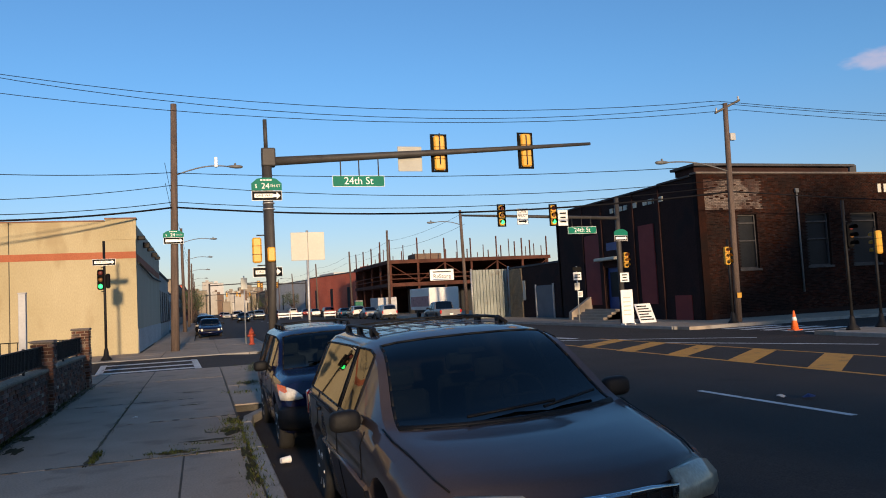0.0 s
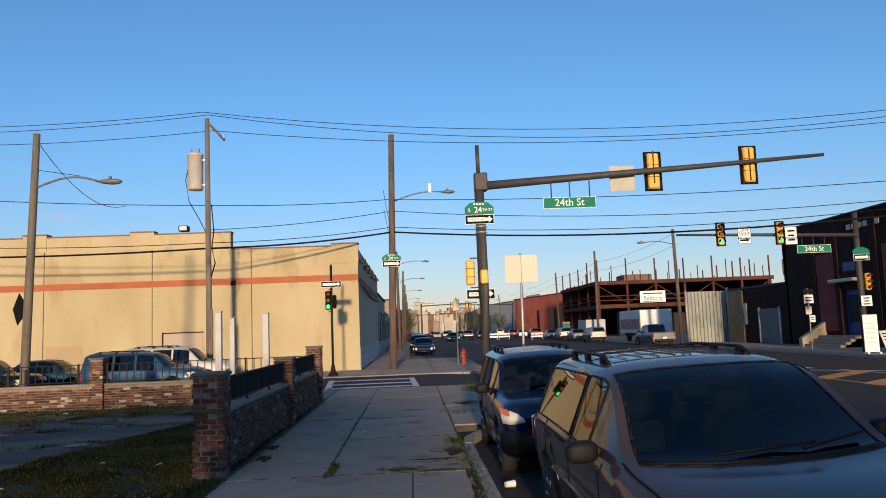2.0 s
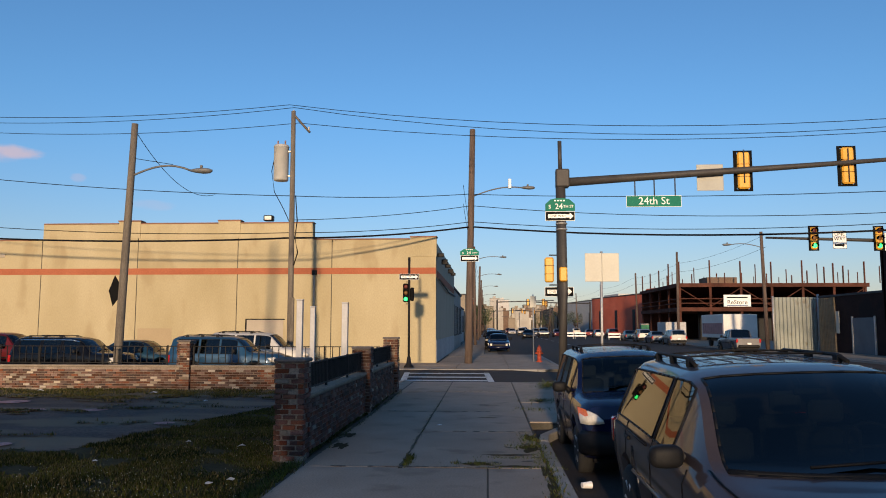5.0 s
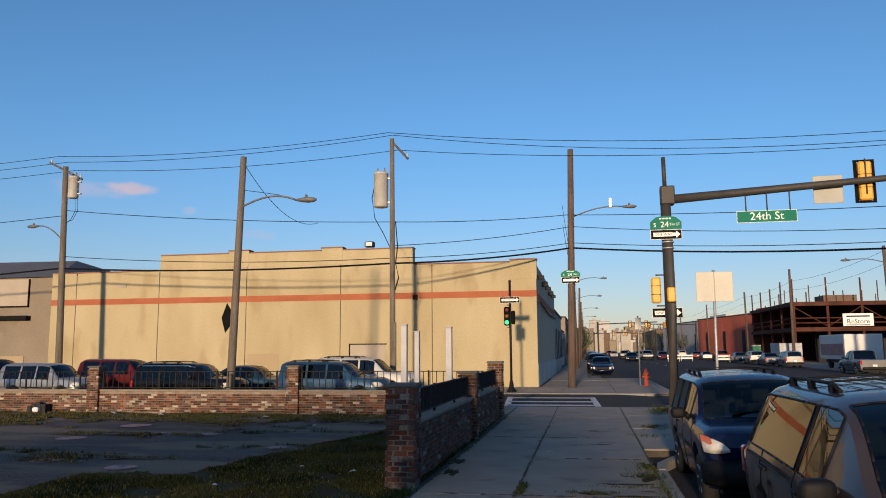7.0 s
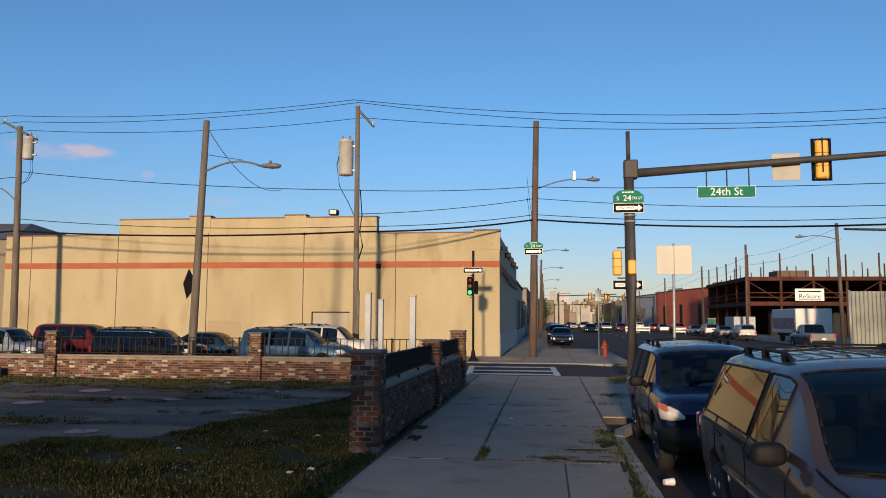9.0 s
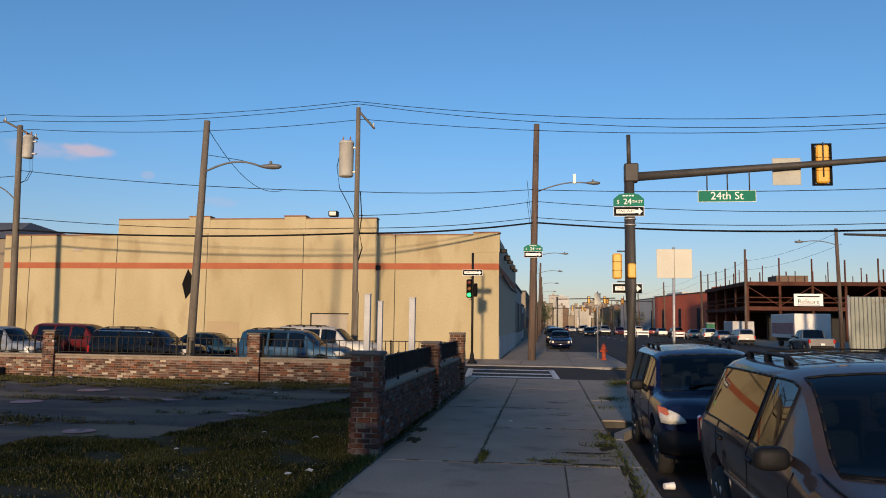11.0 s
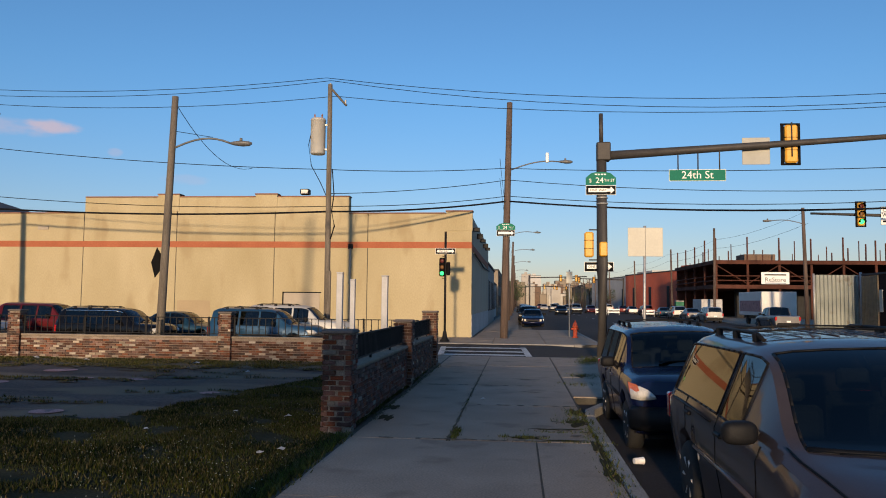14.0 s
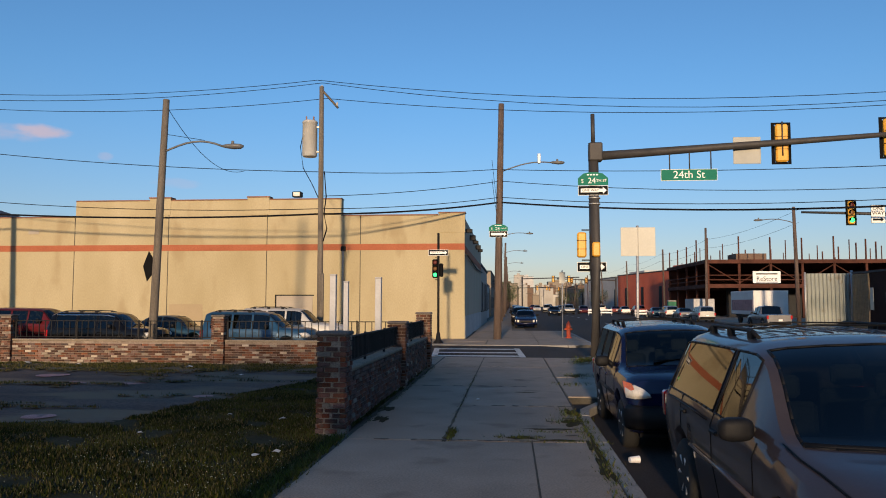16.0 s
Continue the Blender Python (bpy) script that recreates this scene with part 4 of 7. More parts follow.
def iron_rail(p, q, z0, z1, label, step=0.125, thick=0.009):
    p, q = Vector((*p, 0)), Vector((*q, 0))
    L = (q - p).length
    r = thing("iron_railing", p.x, p.y, 0, math.degrees(math.atan2(q.y - p.y, q.x - p.x)), label=label, category="railing", group="lot railings")
    part("top_rail", boxed(0, L, -0.02, 0.02, z1 - 0.025, z1, 0.004), M["black_iron"], r)
    part("bottom_rail", boxed(0, L, -0.016, 0.016, z0 + 0.05, z0 + 0.075, 0.004), M["black_iron"], r)
    n = int(L / step)
    me = None
    for i in range(1, n):
        if me is None:
            bm = boxed(-thick, thick, -thick, thick, z0 + 0.07, z1 - 0.02)
            ob = part("baluster", bm, M["black_iron"], r)
            me = ob.data
        else:
            ob = new("baluster", me)
            ob.parent = r
        ob.location = (i * L / n, 0, 0)
    for i in range(0, int(L / 2) + 1):
        ob = part("post", boxed(-0.02, 0.02, -0.02, 0.02, z0, z1 + 0.02), M["black_iron"], r)
        ob.location = (min(i * 2.0 + 0.05, L - 0.05), 0, 0)
    return r


PX = -2.575
brick_pier(PX, 11.25, 1.42, 0.42)
brick_pier(PX, 17.4, 1.42, 0.40, pieces=False)
brick_pier(PX, 22.5, 1.56, 0.42, pieces=False)
brick_pier(-2.62, 3.1, 1.38, 0.42)
brick_wall("brick_wall_east", (PX, 11.46), (PX, 17.2), 0.84, "low red brick wall along the sidewalk", pieces=230, pale_share=0.05)
brick_wall("brick_wall_east_2", (PX, 17.6), (PX, 22.3), 0.84, "low red brick wall along the sidewalk", pale_share=0.05)
iron_rail((PX, 11.46), (PX, 17.2), 0.86, 1.31, "black iron railing on the brick wall", 0.11, 0.011)
iron_rail((PX, 17.6), (PX, 22.3), 0.86, 1.33, "black iron railing on the brick wall", 0.11, 0.011)
wall_x = [-2.8, -8.93, -15.75, -22.6, -30.0]
for i, (a, b) in enumerate(zip(wall_x, wall_x[1:])):
    brick_wall("brick_wall_north" + ("" if i == 0 else "_%d" % (i + 1)), (b + 0.2, 23.2), (a - 0.2, 23.2), 0.68, "low sunlit wall of mixed reused bricks with weeds at its foot", pale_share=0.15)
    iron_rail((b + 0.2, 23.2), (a - 0.2, 23.2), 0.70, 1.27, "black iron railing on the brick wall", 0.2, 0.011)
    if i:
        brick_pier(a, 23.2, 1.45, 0.40, pieces=False, label="square pier of mixed pale and red bricks")


# ---- vehicles ----
def interp(keys, s):
    """Values between rows, on a smooth curve that does not overshoot."""
    n = len(keys)
    i = next((k for k in range(n - 1) if s <= keys[k + 1][0]), n - 2)
    h = keys[i + 1][0] - keys[i][0]
    f = min(1.0, max(0.0, (s - keys[i][0]) / h))
    out = []
    for c in range(1, len(keys[0])):
        def slope(k):
            d0 = (keys[k][c] - keys[k - 1][c]) / (keys[k][0] - keys[k - 1][0]) if k > 0 else None
            d1 = (keys[k + 1][c] - keys[k][c]) / (keys[k + 1][0] - keys[k][0]) if k < n - 1 else None
            if d0 is None or d1 is None:
                return d1 if d0 is None else d0
            return 0.0 if d0 * d1 <= 0 else 2 * d0 * d1 / (d0 + d1)
        m0, m1 = slope(i) * h, slope(i + 1) * h
        p0, p1 = keys[i][c], keys[i + 1][c]
        out.append((2 * f ** 3 - 3 * f * f + 1) * p0 + (f ** 3 - 2 * f * f + f) * m0 + (3 * f * f - 2 * f ** 3) * p1 + (f ** 3 - f * f) * m1)
    return out


# rows: distance from the nose, half width, sill height, belt height, belt half width, window top height, its half width, roof height
BODY = {
    "minivan": dict(L=5.15, keys=[(0, .80, .30, .68, .72, .77, .64, .81), (.10, .87, .24, .77, .81, .85, .71, .89), (.30, .92, .21, .84, .86, .91, .76, .95), (.75, .955, .20, .94, .90, 1.00, .80, 1.025),
                                  (1.22, .965, .20, 1.02, .92, 1.085, .84, 1.075), (2.40, .97, .20, 1.08, .93, 1.60, .715, 1.665), (2.75, .97, .20, 1.10, .93, 1.61, .735, 1.72), (4.55, .965, .21, 1.13, .925, 1.60, .735, 1.74),
                                  (4.95, .95, .24, 1.12, .90, 1.54, .72, 1.70), (5.12, .92, .34, 1.06, .87, 1.30, .72, 1.42), (5.15, .90, .40, 1.0, .85, 1.1, .72, 1.15)],
                    glass=[("windshield", 1.22, 2.40, (7, 8, 9)), ("door_window", 2.22, 2.83, (5,)), ("door_window", 2.92, 4.80, (5,))],
                    wheels=(.98, 4.05), r=.345, seams=(1.62, 2.86, 4.02), curve=.30, cowl=.10),
    "suv": dict(L=4.55, keys=[(0, .76, .34, .74, .70, .80, .62, .82), (.10, .84, .28, .90, .78, .95, .70, .98), (.35, .88, .25, .97, .82, 1.01, .74, 1.05), (1.05, .89, .25, 1.01, .85, 1.06, .78, 1.10),
                              (1.72, .89, .25, 1.02, .86, 1.50, .70, 1.57), (2.1, .89, .25, 1.03, .86, 1.54, .71, 1.65), (4.1, .89, .27, 1.05, .85, 1.54, .70, 1.67), (4.42, .87, .30, 1.03, .83, 1.44, .68, 1.58), (4.55, .84, .40, 1.0, .80, 1.1, .68, 1.15)],
                glass=[("windshield", 1.05, 1.72, (7, 8, 9)), ("door_window", 1.62, 2.30, (5,)), ("door_window", 2.40, 3.15, (5,)), ("quarter_window", 3.25, 4.1, (5,)), ("rear_window", 4.42, 4.55, (7, 8, 9))],
                wheels=(.82, 3.44), r=.34, seams=(1.2, 2.35, 3.2), curve=.22),
    "sedan": dict(L=4.7, keys=[(0, .74, .30, .54, .68, .60, .60, .62), (.12, .84, .22, .64, .78, .69, .70, .71), (.5, .89, .20, .76, .82, .79, .74, .82), (1.35, .90, .19, .88, .85, .91, .78, .94),
                                (2.05, .90, .19, .92, .86, 1.32, .66, 1.38), (2.5, .90, .19, .93, .86, 1.36, .66, 1.44), (3.2, .90, .20, .94, .86, 1.34, .66, 1.42), (3.95, .90, .21, .95, .84, 1.0, .76, 1.03), (4.5, .88, .25, .94, .80, .97, .74, .99), (4.7, .82, .36, .88, .74, .9, .70, .92)],
                glass=[("windshield", 1.35, 2.05, (7, 8, 9)), ("door_window", 1.85, 2.55, (5,)), ("door_window", 2.63, 3.3, (5,)), ("rear_window", 3.2, 3.95, (7, 8, 9))],
                wheels=(.92, 3.68), r=.32, seams=(1.5, 2.6, 3.45), curve=.25),
    "pickup": dict(L=5.4, keys=[(0, .78, .36, .70, .72, .76, .66, .78), (.12, .86, .30, .86, .80, .92, .74, .95), (.5, .93, .28, .98, .88, 1.02, .80, 1.06), (1.4, .95, .28, 1.06, .90, 1.1, .82, 1.14), (2.05, .95, .28, 1.1, .91, 1.62, .74, 1.70),
                                 (2.4, .95, .28, 1.1, .91, 1.66, .75, 1.78), (3.3, .95, .28, 1.1, .91, 1.66, .75, 1.76), (3.55, .95, .28, 1.1, .91, 1.14, .84, 1.14), (5.2, .95, .3, 1.1, .91, 1.13, .86, 1.13), (5.4, .92, .4, 1.06, .88, 1.08, .84, 1.08)],
                   glass=[("windshield", 1.4, 2.05, (7, 8, 9)), ("door_window", 1.9, 2.6, (5,)), ("door_window", 2.68, 3.3, (5,)), ("rear_window", 3.3, 3.55, (7, 8, 9))],
                   wheels=(.98, 4.2), r=.38, seams=(1.6, 2.64, 3.4), curve=.2),
}


def wheel_parts(parent, x, y, r, side):
    w = thing("wheel", x, y, r)
    w.parent = parent
    for key in list(w.keys()):
        del w[key]
    bm = bmesh.new()
    lathe(bm, [(r * .60, -.10), (r * .9, -.105), (r, -.075), (r, .075), (r * .9, .105), (r * .60, .10)], 26, "x")
    part("tyre", bm, M["tyre"], w)
    bm = bmesh.new()
    lathe(bm, [(r * .62, side * -.06), (r * .64, side * .085), (r * .58, side * .09), (r * .55, side * .05), (r * .2, side * .06), (r * .12, side * .085), (0.001, side * .085)], 22, "x")
    part("rim", bm, M["rim"], w)
    bm = bmesh.new()
    for k in range(6):
        a = math.tau * k / 6
        tube(bm, [(side * .068, math.cos(a) * r * .15, math.sin(a) * r * .15), (side * .078, math.cos(a) * r * .57, math.sin(a) * r * .57)], [r * .075, r * .10], 6)
    part("spokes", bm, M["rim"], w)
    return w


def vehicle(name, kind, x, y, z, rz, body_mat, label, glass="glass_dark", scale=(1, 1, 1), rack=False, rear_spare=False, detail=True, tilt=0.0, group="", chrome=False):
    """A car whose nose is at its own -y end; its origin is on the ground under the middle."""
    spec = BODY[kind]
    L, keys, R = spec["L"], spec["keys"], spec["r"]
    car = new(name)
    car.empty_display_size = 0.1
    car.matrix_world = pose(x, y, z, 0, -tilt, rz) @ Matrix.Diagonal((*scale, 1))
    tagged(car, label, "car", group)
    cuts = {k[0] for k in keys} | {g[1] for g in spec["glass"]} | {g[2] for g in spec["glass"]}
    for w in spec["wheels"]:
        cuts |= {w + R * 1.18 * math.cos(math.pi * k / 8) for k in range(9)}
    cuts |= {L * k / 30 for k in range(31)}
    st = [s for s in sorted(cuts) if 0 <= s <= L]
    st = [s for i, s in enumerate(st) if i == 0 or s - st[i - 1] > 0.012 or any(abs(s - g) < 1e-6 for w in spec["glass"] for g in w[1:3])]

    def ring(s):
        w, zb, zt, wb, zw, ww, zr = interp(keys, s)
        arch = zb
        for c in spec["wheels"]:
            d = abs(s - c)
            if d < R * 1.18:
                arch = max(arch, R + math.sqrt((R * 1.18) ** 2 - d * d))
        bow = spec["curve"] * max(0.0, 1 - s / (L * 0.62)) + spec.get("cowl", .04) * math.exp(-((s - spec["glass"][0][1]) / .5) ** 2)
        tail = 0.12 * max(0.0, (s - L * 0.85) / (L * 0.15))
        pts = [(0, arch), (w * .86, arch), (w * .935, arch + .02), (w * 1.0, max(arch + .06, zb + (zt - zb) * .58)), (w * .995, max(arch + .08, zt - .10)), (wb, zt), (ww, zw), (ww * .905, zw + (zr - zw) * .45), (ww * .74, zw + (zr - zw) * .74), (ww * .42, zw + (zr - zw) * .94), (0, zr)]
        share = (0, 1, 1, 1, 1, 1, 1, .84, .56, .19, 0)
        return [(px, s - L / 2 + (bow - tail) * f, pz) for (px, pz), f in zip(pts, share)]

    rings = [ring(s) for s in st]
    body = bmesh.new()
    glasses = {}
    n = len(rings[0])
    vmap = {}

    def vert(bm, key, co):
        t = (id(bm), key)
        if t not in vmap:
            vmap[t] = bm.verts.new(co)
        return vmap[t]

    for sgn in (1, -1):
        for i in range(len(st) - 1):
            mid = (st[i] + st[i + 1]) / 2
            for j in range(n - 1):
                target = body
                for gi, (gn, a, b, js) in enumerate(spec["glass"]):
                    if a < mid < b and j in js:
                        single = gn in ("windshield", "rear_window")
                        k = (gi, 0 if single else sgn)
                        if k not in glasses:
                            glasses[k] = (gn, bmesh.new())
                        target = glasses[k][1]
                co = [rings[i][j], rings[i + 1][j], rings[i + 1][j + 1], rings[i][j + 1]]
                ks = [(i, j), (i + 1, j), (i + 1, j + 1), (i, j + 1)]
                vs = []
                for (px, py, pz), (a, b) in zip(co, ks):
                    sg = sgn if px > 1e-6 else 0
                    vs.append(vert(target, (a, b, sg), (px * sgn, py, pz)))
                if sgn < 0:
                    vs.reverse()
                if len(set(vs)) > 2:
                    try:
                        f = target.faces.new(list(dict.fromkeys(vs)))
                        f.smooth = True
                    except ValueError:
                        pass
    for i in (0, len(st) - 1):
        loop = [vert(body, (i, j, 1 if rings[i][j][0] > 1e-6 else 0), rings[i][j]) for j in range(n)]
        loop += [vert(body, (i, j, -1), (-rings[i][j][0], *rings[i][j][1:])) for j in range(n - 2, 0, -1)]
        try:
            body.faces.new(loop)
        except ValueError:
            pass
    bmesh.ops.recalc_face_normals(body, faces=body.faces)
    for e in body.edges:
        if len(e.link_faces) == 2 and e.calc_face_angle(0) > radians(32):
            e.smooth = False
    part("body", body, body_mat, car)
    gm = M[glass]
    for (gn, bm) in glasses.values():
        bmesh.ops.recalc_face_normals(bm, faces=bm.faces)
        ob = part(gn, bm, M["glass"] if (gn == "windshield" and glass == "glass_side") else gm, car)
        ob.visible_shadow = False
        if gn == "windshield" or gn == "door_window" or gn == "quarter_window":
            ed = bmesh.new()
            ed.from_mesh(ob.data)
            loops = [e for e in ed.edges if len(e.link_faces) == 1]
            tb = bmesh.new()
            for e in loops:
                a, b = e.verts[0].co, e.verts[1].co
                if abs(a.x) < 1e-5 and abs(b.x) < 1e-5:
                    continue
                tube(tb, [a, b], 0.011, 5)
            ed.free()
            part("seal", tb, M["black_plastic"], ob)["kind"] = "stuff"
    # cabin
    w0, w1 = spec["glass"][0][1], spec["glass"][-1][2]
    belt = interp(keys, (w0 + w1) / 2)[2]
    part("cabin_floor", boxed(-.80, .80, w0 + .1 - L / 2, min(w1, L - .5) - L / 2, .42, .50), M["cabin"], car)
    part("dashboard", boxed(-.80, .80, w0 + .20 - L / 2, w0 + .85 - L / 2, .5, belt - .06, .05), M["cabin"], car)
    if detail:
        for sx in (-.40, .40):
            for row, sy in enumerate((w0 + 1.35, w0 + 2.25)):
                if sy < min(w1, L) - .5:
                    bm = boxed(sx - .25, sx + .25, sy - .05 - L / 2, sy + .45 - L / 2, .5, .68, .05)
                    box(bm, sx - .24, sx + .24, sy + .42 - L / 2, sy + .56 - L / 2, .66, 1.16, .04)
                    box(bm, sx - .13, sx + .13, sy + .46 - L / 2, sy + .55 - L / 2, 1.19, 1.38, .03)
                    part("car_seat", bm, M["seat"], car)
        bm = bmesh.new()
        cy, cz = w0 + 1.05 - L / 2, belt + .0
        pts = [(.40 + .18 * math.cos(a), cy + .07 * math.sin(a), cz + .17 * math.sin(a)) for a in [math.tau * k / 18 for k in range(19)]]
        tube(bm, pts, .014, 6, cap=False)
        tube(bm, [(.24, cy, cz), (.56, cy, cz)], .016, 6)
        part("steering_wheel", bm, M["cabin"], car)
        part("rear_mirror", boxed(-.11, .11, w0 + 1.0 - L / 2, w0 + 1.03 - L / 2, belt + .40, belt + .46, .01), M["black_plastic"], car)
        # wipers
        bm = bmesh.new()
        pw = ring(w0 + .05)
        tube(bm, [(-.34, pw[10][1] + .08, pw[10][2] + .045), (.30, pw[10][1] + .13, pw[10][2] + .075)], .012, 5)
        part("wiper", bm, M["black_plastic"], car)
        bm = bmesh.new()
        tube(bm, [(.20, pw[10][1] + .08, pw[10][2] + .045), (.66, pw[9][1] + .22, pw[8][2] + .09)], .012, 5)
        part("wiper", bm, M["black_plastic"], car)
    if kind == "minivan":
        for sgn in (1, -1):
            bm = bmesh.new()
            tube(bm, [(sgn * (ring(q)[4][0] + .004), ring(q)[4][1], ring(q)[4][2] + .03) for q in (3.0, 3.5, 4.0, 4.6)], .011, 5)
            part("slide_rail", bm, M["black_plastic"], car, "black sliding door track")
        for sgn in (1, -1):
            bm = bmesh.new()
            tube(bm, [(sgn * (ring(q)[6][0] + .02), ring(q)[6][1], ring(q)[6][2] + .001) for q in (1.24, 1.0, .75, .5, .3, .14)], .006, 5)
            part("hood_seam", bm, M["black_plastic"], car)
        bm = bmesh.new()
        base = ring(w0 + .03)
        tube(bm, [(-base[j][0], base[j][1], base[j][2]) for j in (7, 8, 9)] + [base[10]] + [base[j] for j in (9, 8, 7)], .024, 6)
        part("cowl", bm, M["black_plastic"], car)
    if chrome:
        for sgn in (1, -1):
            bm = bmesh.new()
            a, b = spec["glass"][1][1], spec["glass"][3][2]
            tube(bm, [(sgn * (ring(a + (b - a) * k / 8)[6][0] + .01), ring(a + (b - a) * k / 8)[6][1], ring(a + (b - a) * k / 8)[6][2]) for k in range(9)], .028, 5)
            part("chrome_strip", bm, M["chrome"], car, "chrome strip over the side windows")
    # door seams, sill trim and handles
    for sgn in (1, -1):
        for s in spec["seams"]:
            r = ring(s)
            bm = bmesh.new()
            tube(bm, [(sgn * (r[j][0] + .002), r[j][1], r[j][2]) for j in (2, 3, 4, 5)], .005, 4)
            part("door_seam", bm, M["black_plastic"], car)
        for s in spec["seams"][1:]:
            r = ring(s - .16)
            bm = boxed(sgn * (r[4][0] - .01), sgn * (r[4][0] + .03), r[4][1] - .09, r[4][1] + .09, r[4][2] - .05, r[4][2] - .015, .008)
            part("door_handle", bm, M["black_plastic"] if kind == "minivan" else body_mat, car)
        bm = bmesh.new()
        a0, a1 = spec["wheels"][0] + R * 1.25, spec["wheels"][1] - R * 1.25
        tube(bm, [(sgn * (ring(s)[3][0] + .004), ring(s)[3][1], ring(s)[3][2] - .02) for s in (a0, (a0 + a1) / 2, a1)], .022, 6)
        part("side_trim", bm, M["black_plastic"] if kind != "minivan" else body_mat, car)
        # mirrors
        s = 1.56 if kind == "minivan" else spec["glass"][1][1] + .06
        r = ring(s)
        bm = bmesh.new()
        mx = r[5][0]
        bmesh.ops.create_uvsphere(bm, u_segments=14, v_segments=9, radius=1.0)
        for v in bm.verts:
            v.co = Vector([math.copysign(abs(c) ** .6, c) for c in v.co])
            v.co = Vector((sgn * (mx + (.02 if kind == "minivan" and sgn > 0 else .14)) + v.co.x * .105, r[5][1] - .02 + v.co.y * .07, r[5][2] + .11 + v.co.z * .08))
        for f in bm.faces:
            f.smooth = True
        foot = ring(2.05)[5] if kind == "minivan" else r[5]
        tube(bm, [(sgn * (foot[0] - .03), foot[1], foot[2] + .03), (sgn * (mx + .04), r[5][1] + .03, r[5][2] + .10)], .035, 6)
        part("door_mirror", bm, M["black_plastic"], car, "black door mirror")
    # wheels
    for s in spec["wheels"]:
        for sgn in (1, -1):
            wheel_parts(car, sgn * (interp(keys, s)[0] - .11), s - L / 2, R, sgn)
    # under tray
    part("underbody", boxed(-.70, .70, .35 - L / 2, L / 2 - .3, .22, .40), M["black_plastic"], car)
    # lamps and bumpers
    r1 = ring(.10)
    for sgn in (1, -1):
        if kind in ("suv", "minivan"):
            # a lens that wraps round the wing: lower and upper edge from the grille outwards
            if kind == "suv":
                low = [(.57, -2.16, .765), (.66, -2.13, .745), (.77, -2.06, .735), (.865, -1.945, .745)]
                high = [(.585, -2.14, .80), (.66, -2.10, .87), (.76, -2.02, .915), (.868, -1.86, .89)]
            else:
                low = [(.41, -2.50, .68), (.56, -2.445, .655), (.72, -2.36, .645), (.87, -2.19, .66)]
                high = [(.43, -2.44, .845), (.56, -2.37, .85), (.72, -2.255, .845), (.865, -2.09, .79)]
            bm = bmesh.new()
            lo = [bm.verts.new((sgn * u, v, w)) for u, v, w in low]
            mid = [bm.verts.new((sgn * (u + x) / 2 + sgn * .01, (v + y) / 2 - .03, (w + z) / 2)) for (u, v, w), (x, y, z) in zip(low, high)]
            hi = [bm.verts.new((sgn * u, v, w)) for u, v, w in high]
            for r in ((lo, mid), (mid, hi)):
                for k in range(3):
                    bm.faces.new((r[0][k], r[0][k + 1], r[1][k + 1], r[1][k])).smooth = True
            ext = bmesh.ops.extrude_face_region(bm, geom=list(bm.faces))
            for v in ext["geom"]:
                if isinstance(v, bmesh.types.BMVert):
                    v.co.y += .09
            bmesh.ops.recalc_face_normals(bm, faces=bm.faces)
            old = kind == "minivan"
            hl = part("headlight", bm, M["lens_old" if old else "lens"], car, "clouded plastic headlight" if old else "clear plastic headlight")
            if name == "compact_suv":
                bm = bmesh.new()
                f0 = bm.faces.new([bm.verts.new((sgn * u, v, w)) for u, v, w in ((.775, -2.055, .86), (.876, -1.905, .80), (.885, -1.80, .955), (.79, -1.995, .93))])
                ext = bmesh.ops.extrude_face_region(bm, geom=[f0])
                for v in ext["geom"]:
                    if isinstance(v, bmesh.types.BMVert):
                        v.co.y += .08
                bmesh.ops.recalc_face_normals(bm, faces=bm.faces)
                part("turn_light", bm, M["lens_amber"], hl, "amber turn lens")
        else:
            bm = bmesh.new()
            zc, h = (r1[5][2] + r1[4][2]) / 2 - .02, .20
            pa = [(sgn * .55, ring(.02)[10][1] + .08), (sgn * .70, ring(.03)[5][1] - .05), (sgn * (ring(.2)[4][0] + .012), ring(.24)[5][1])]
            lo, up = [], []
            for i, (px, py) in enumerate(pa):
                lo.append(bm.verts.new((px, py - .012, zc - h * (.5 - .08 * i))))
                up.append(bm.verts.new((px - sgn * .05 * (i == 2), py + .04 + .03 * (i == 2), zc + h * (.42, .46, .36)[i])))
            for i in range(2):
                bm.faces.new((lo[i], lo[i + 1], up[i + 1], up[i])).smooth = True
            ext = bmesh.ops.extrude_face_region(bm, geom=list(bm.faces))
            for v in ext["geom"]:
                if isinstance(v, bmesh.types.BMVert):
                    v.co.y += .05
            bmesh.ops.recalc_face_normals(bm, faces=bm.faces)
            hl = part("headlight", bm, M["lens"], car, "clear plastic headlight")
            am = bmesh.new()
            p = ring(.26)[4]
            box(am, sgn * (p[0] - .08), sgn * (p[0] + .016), p[1] - .10, p[1] + .05, zc - h * .42, zc + h * .45, .015)
            part("turn_light", am, M["lens"], hl)
        p = ring(L - .10)[4]
        tl = boxed(sgn * (p[0] - .14), sgn * (p[0] + .012), p[1] - .02, p[1] + .12, p[2] - .22, p[2] + .06, .02)
        part("tail_light", tl, M["lens_red"], car, "red tail light")
    fy = ring(0)[10][1]
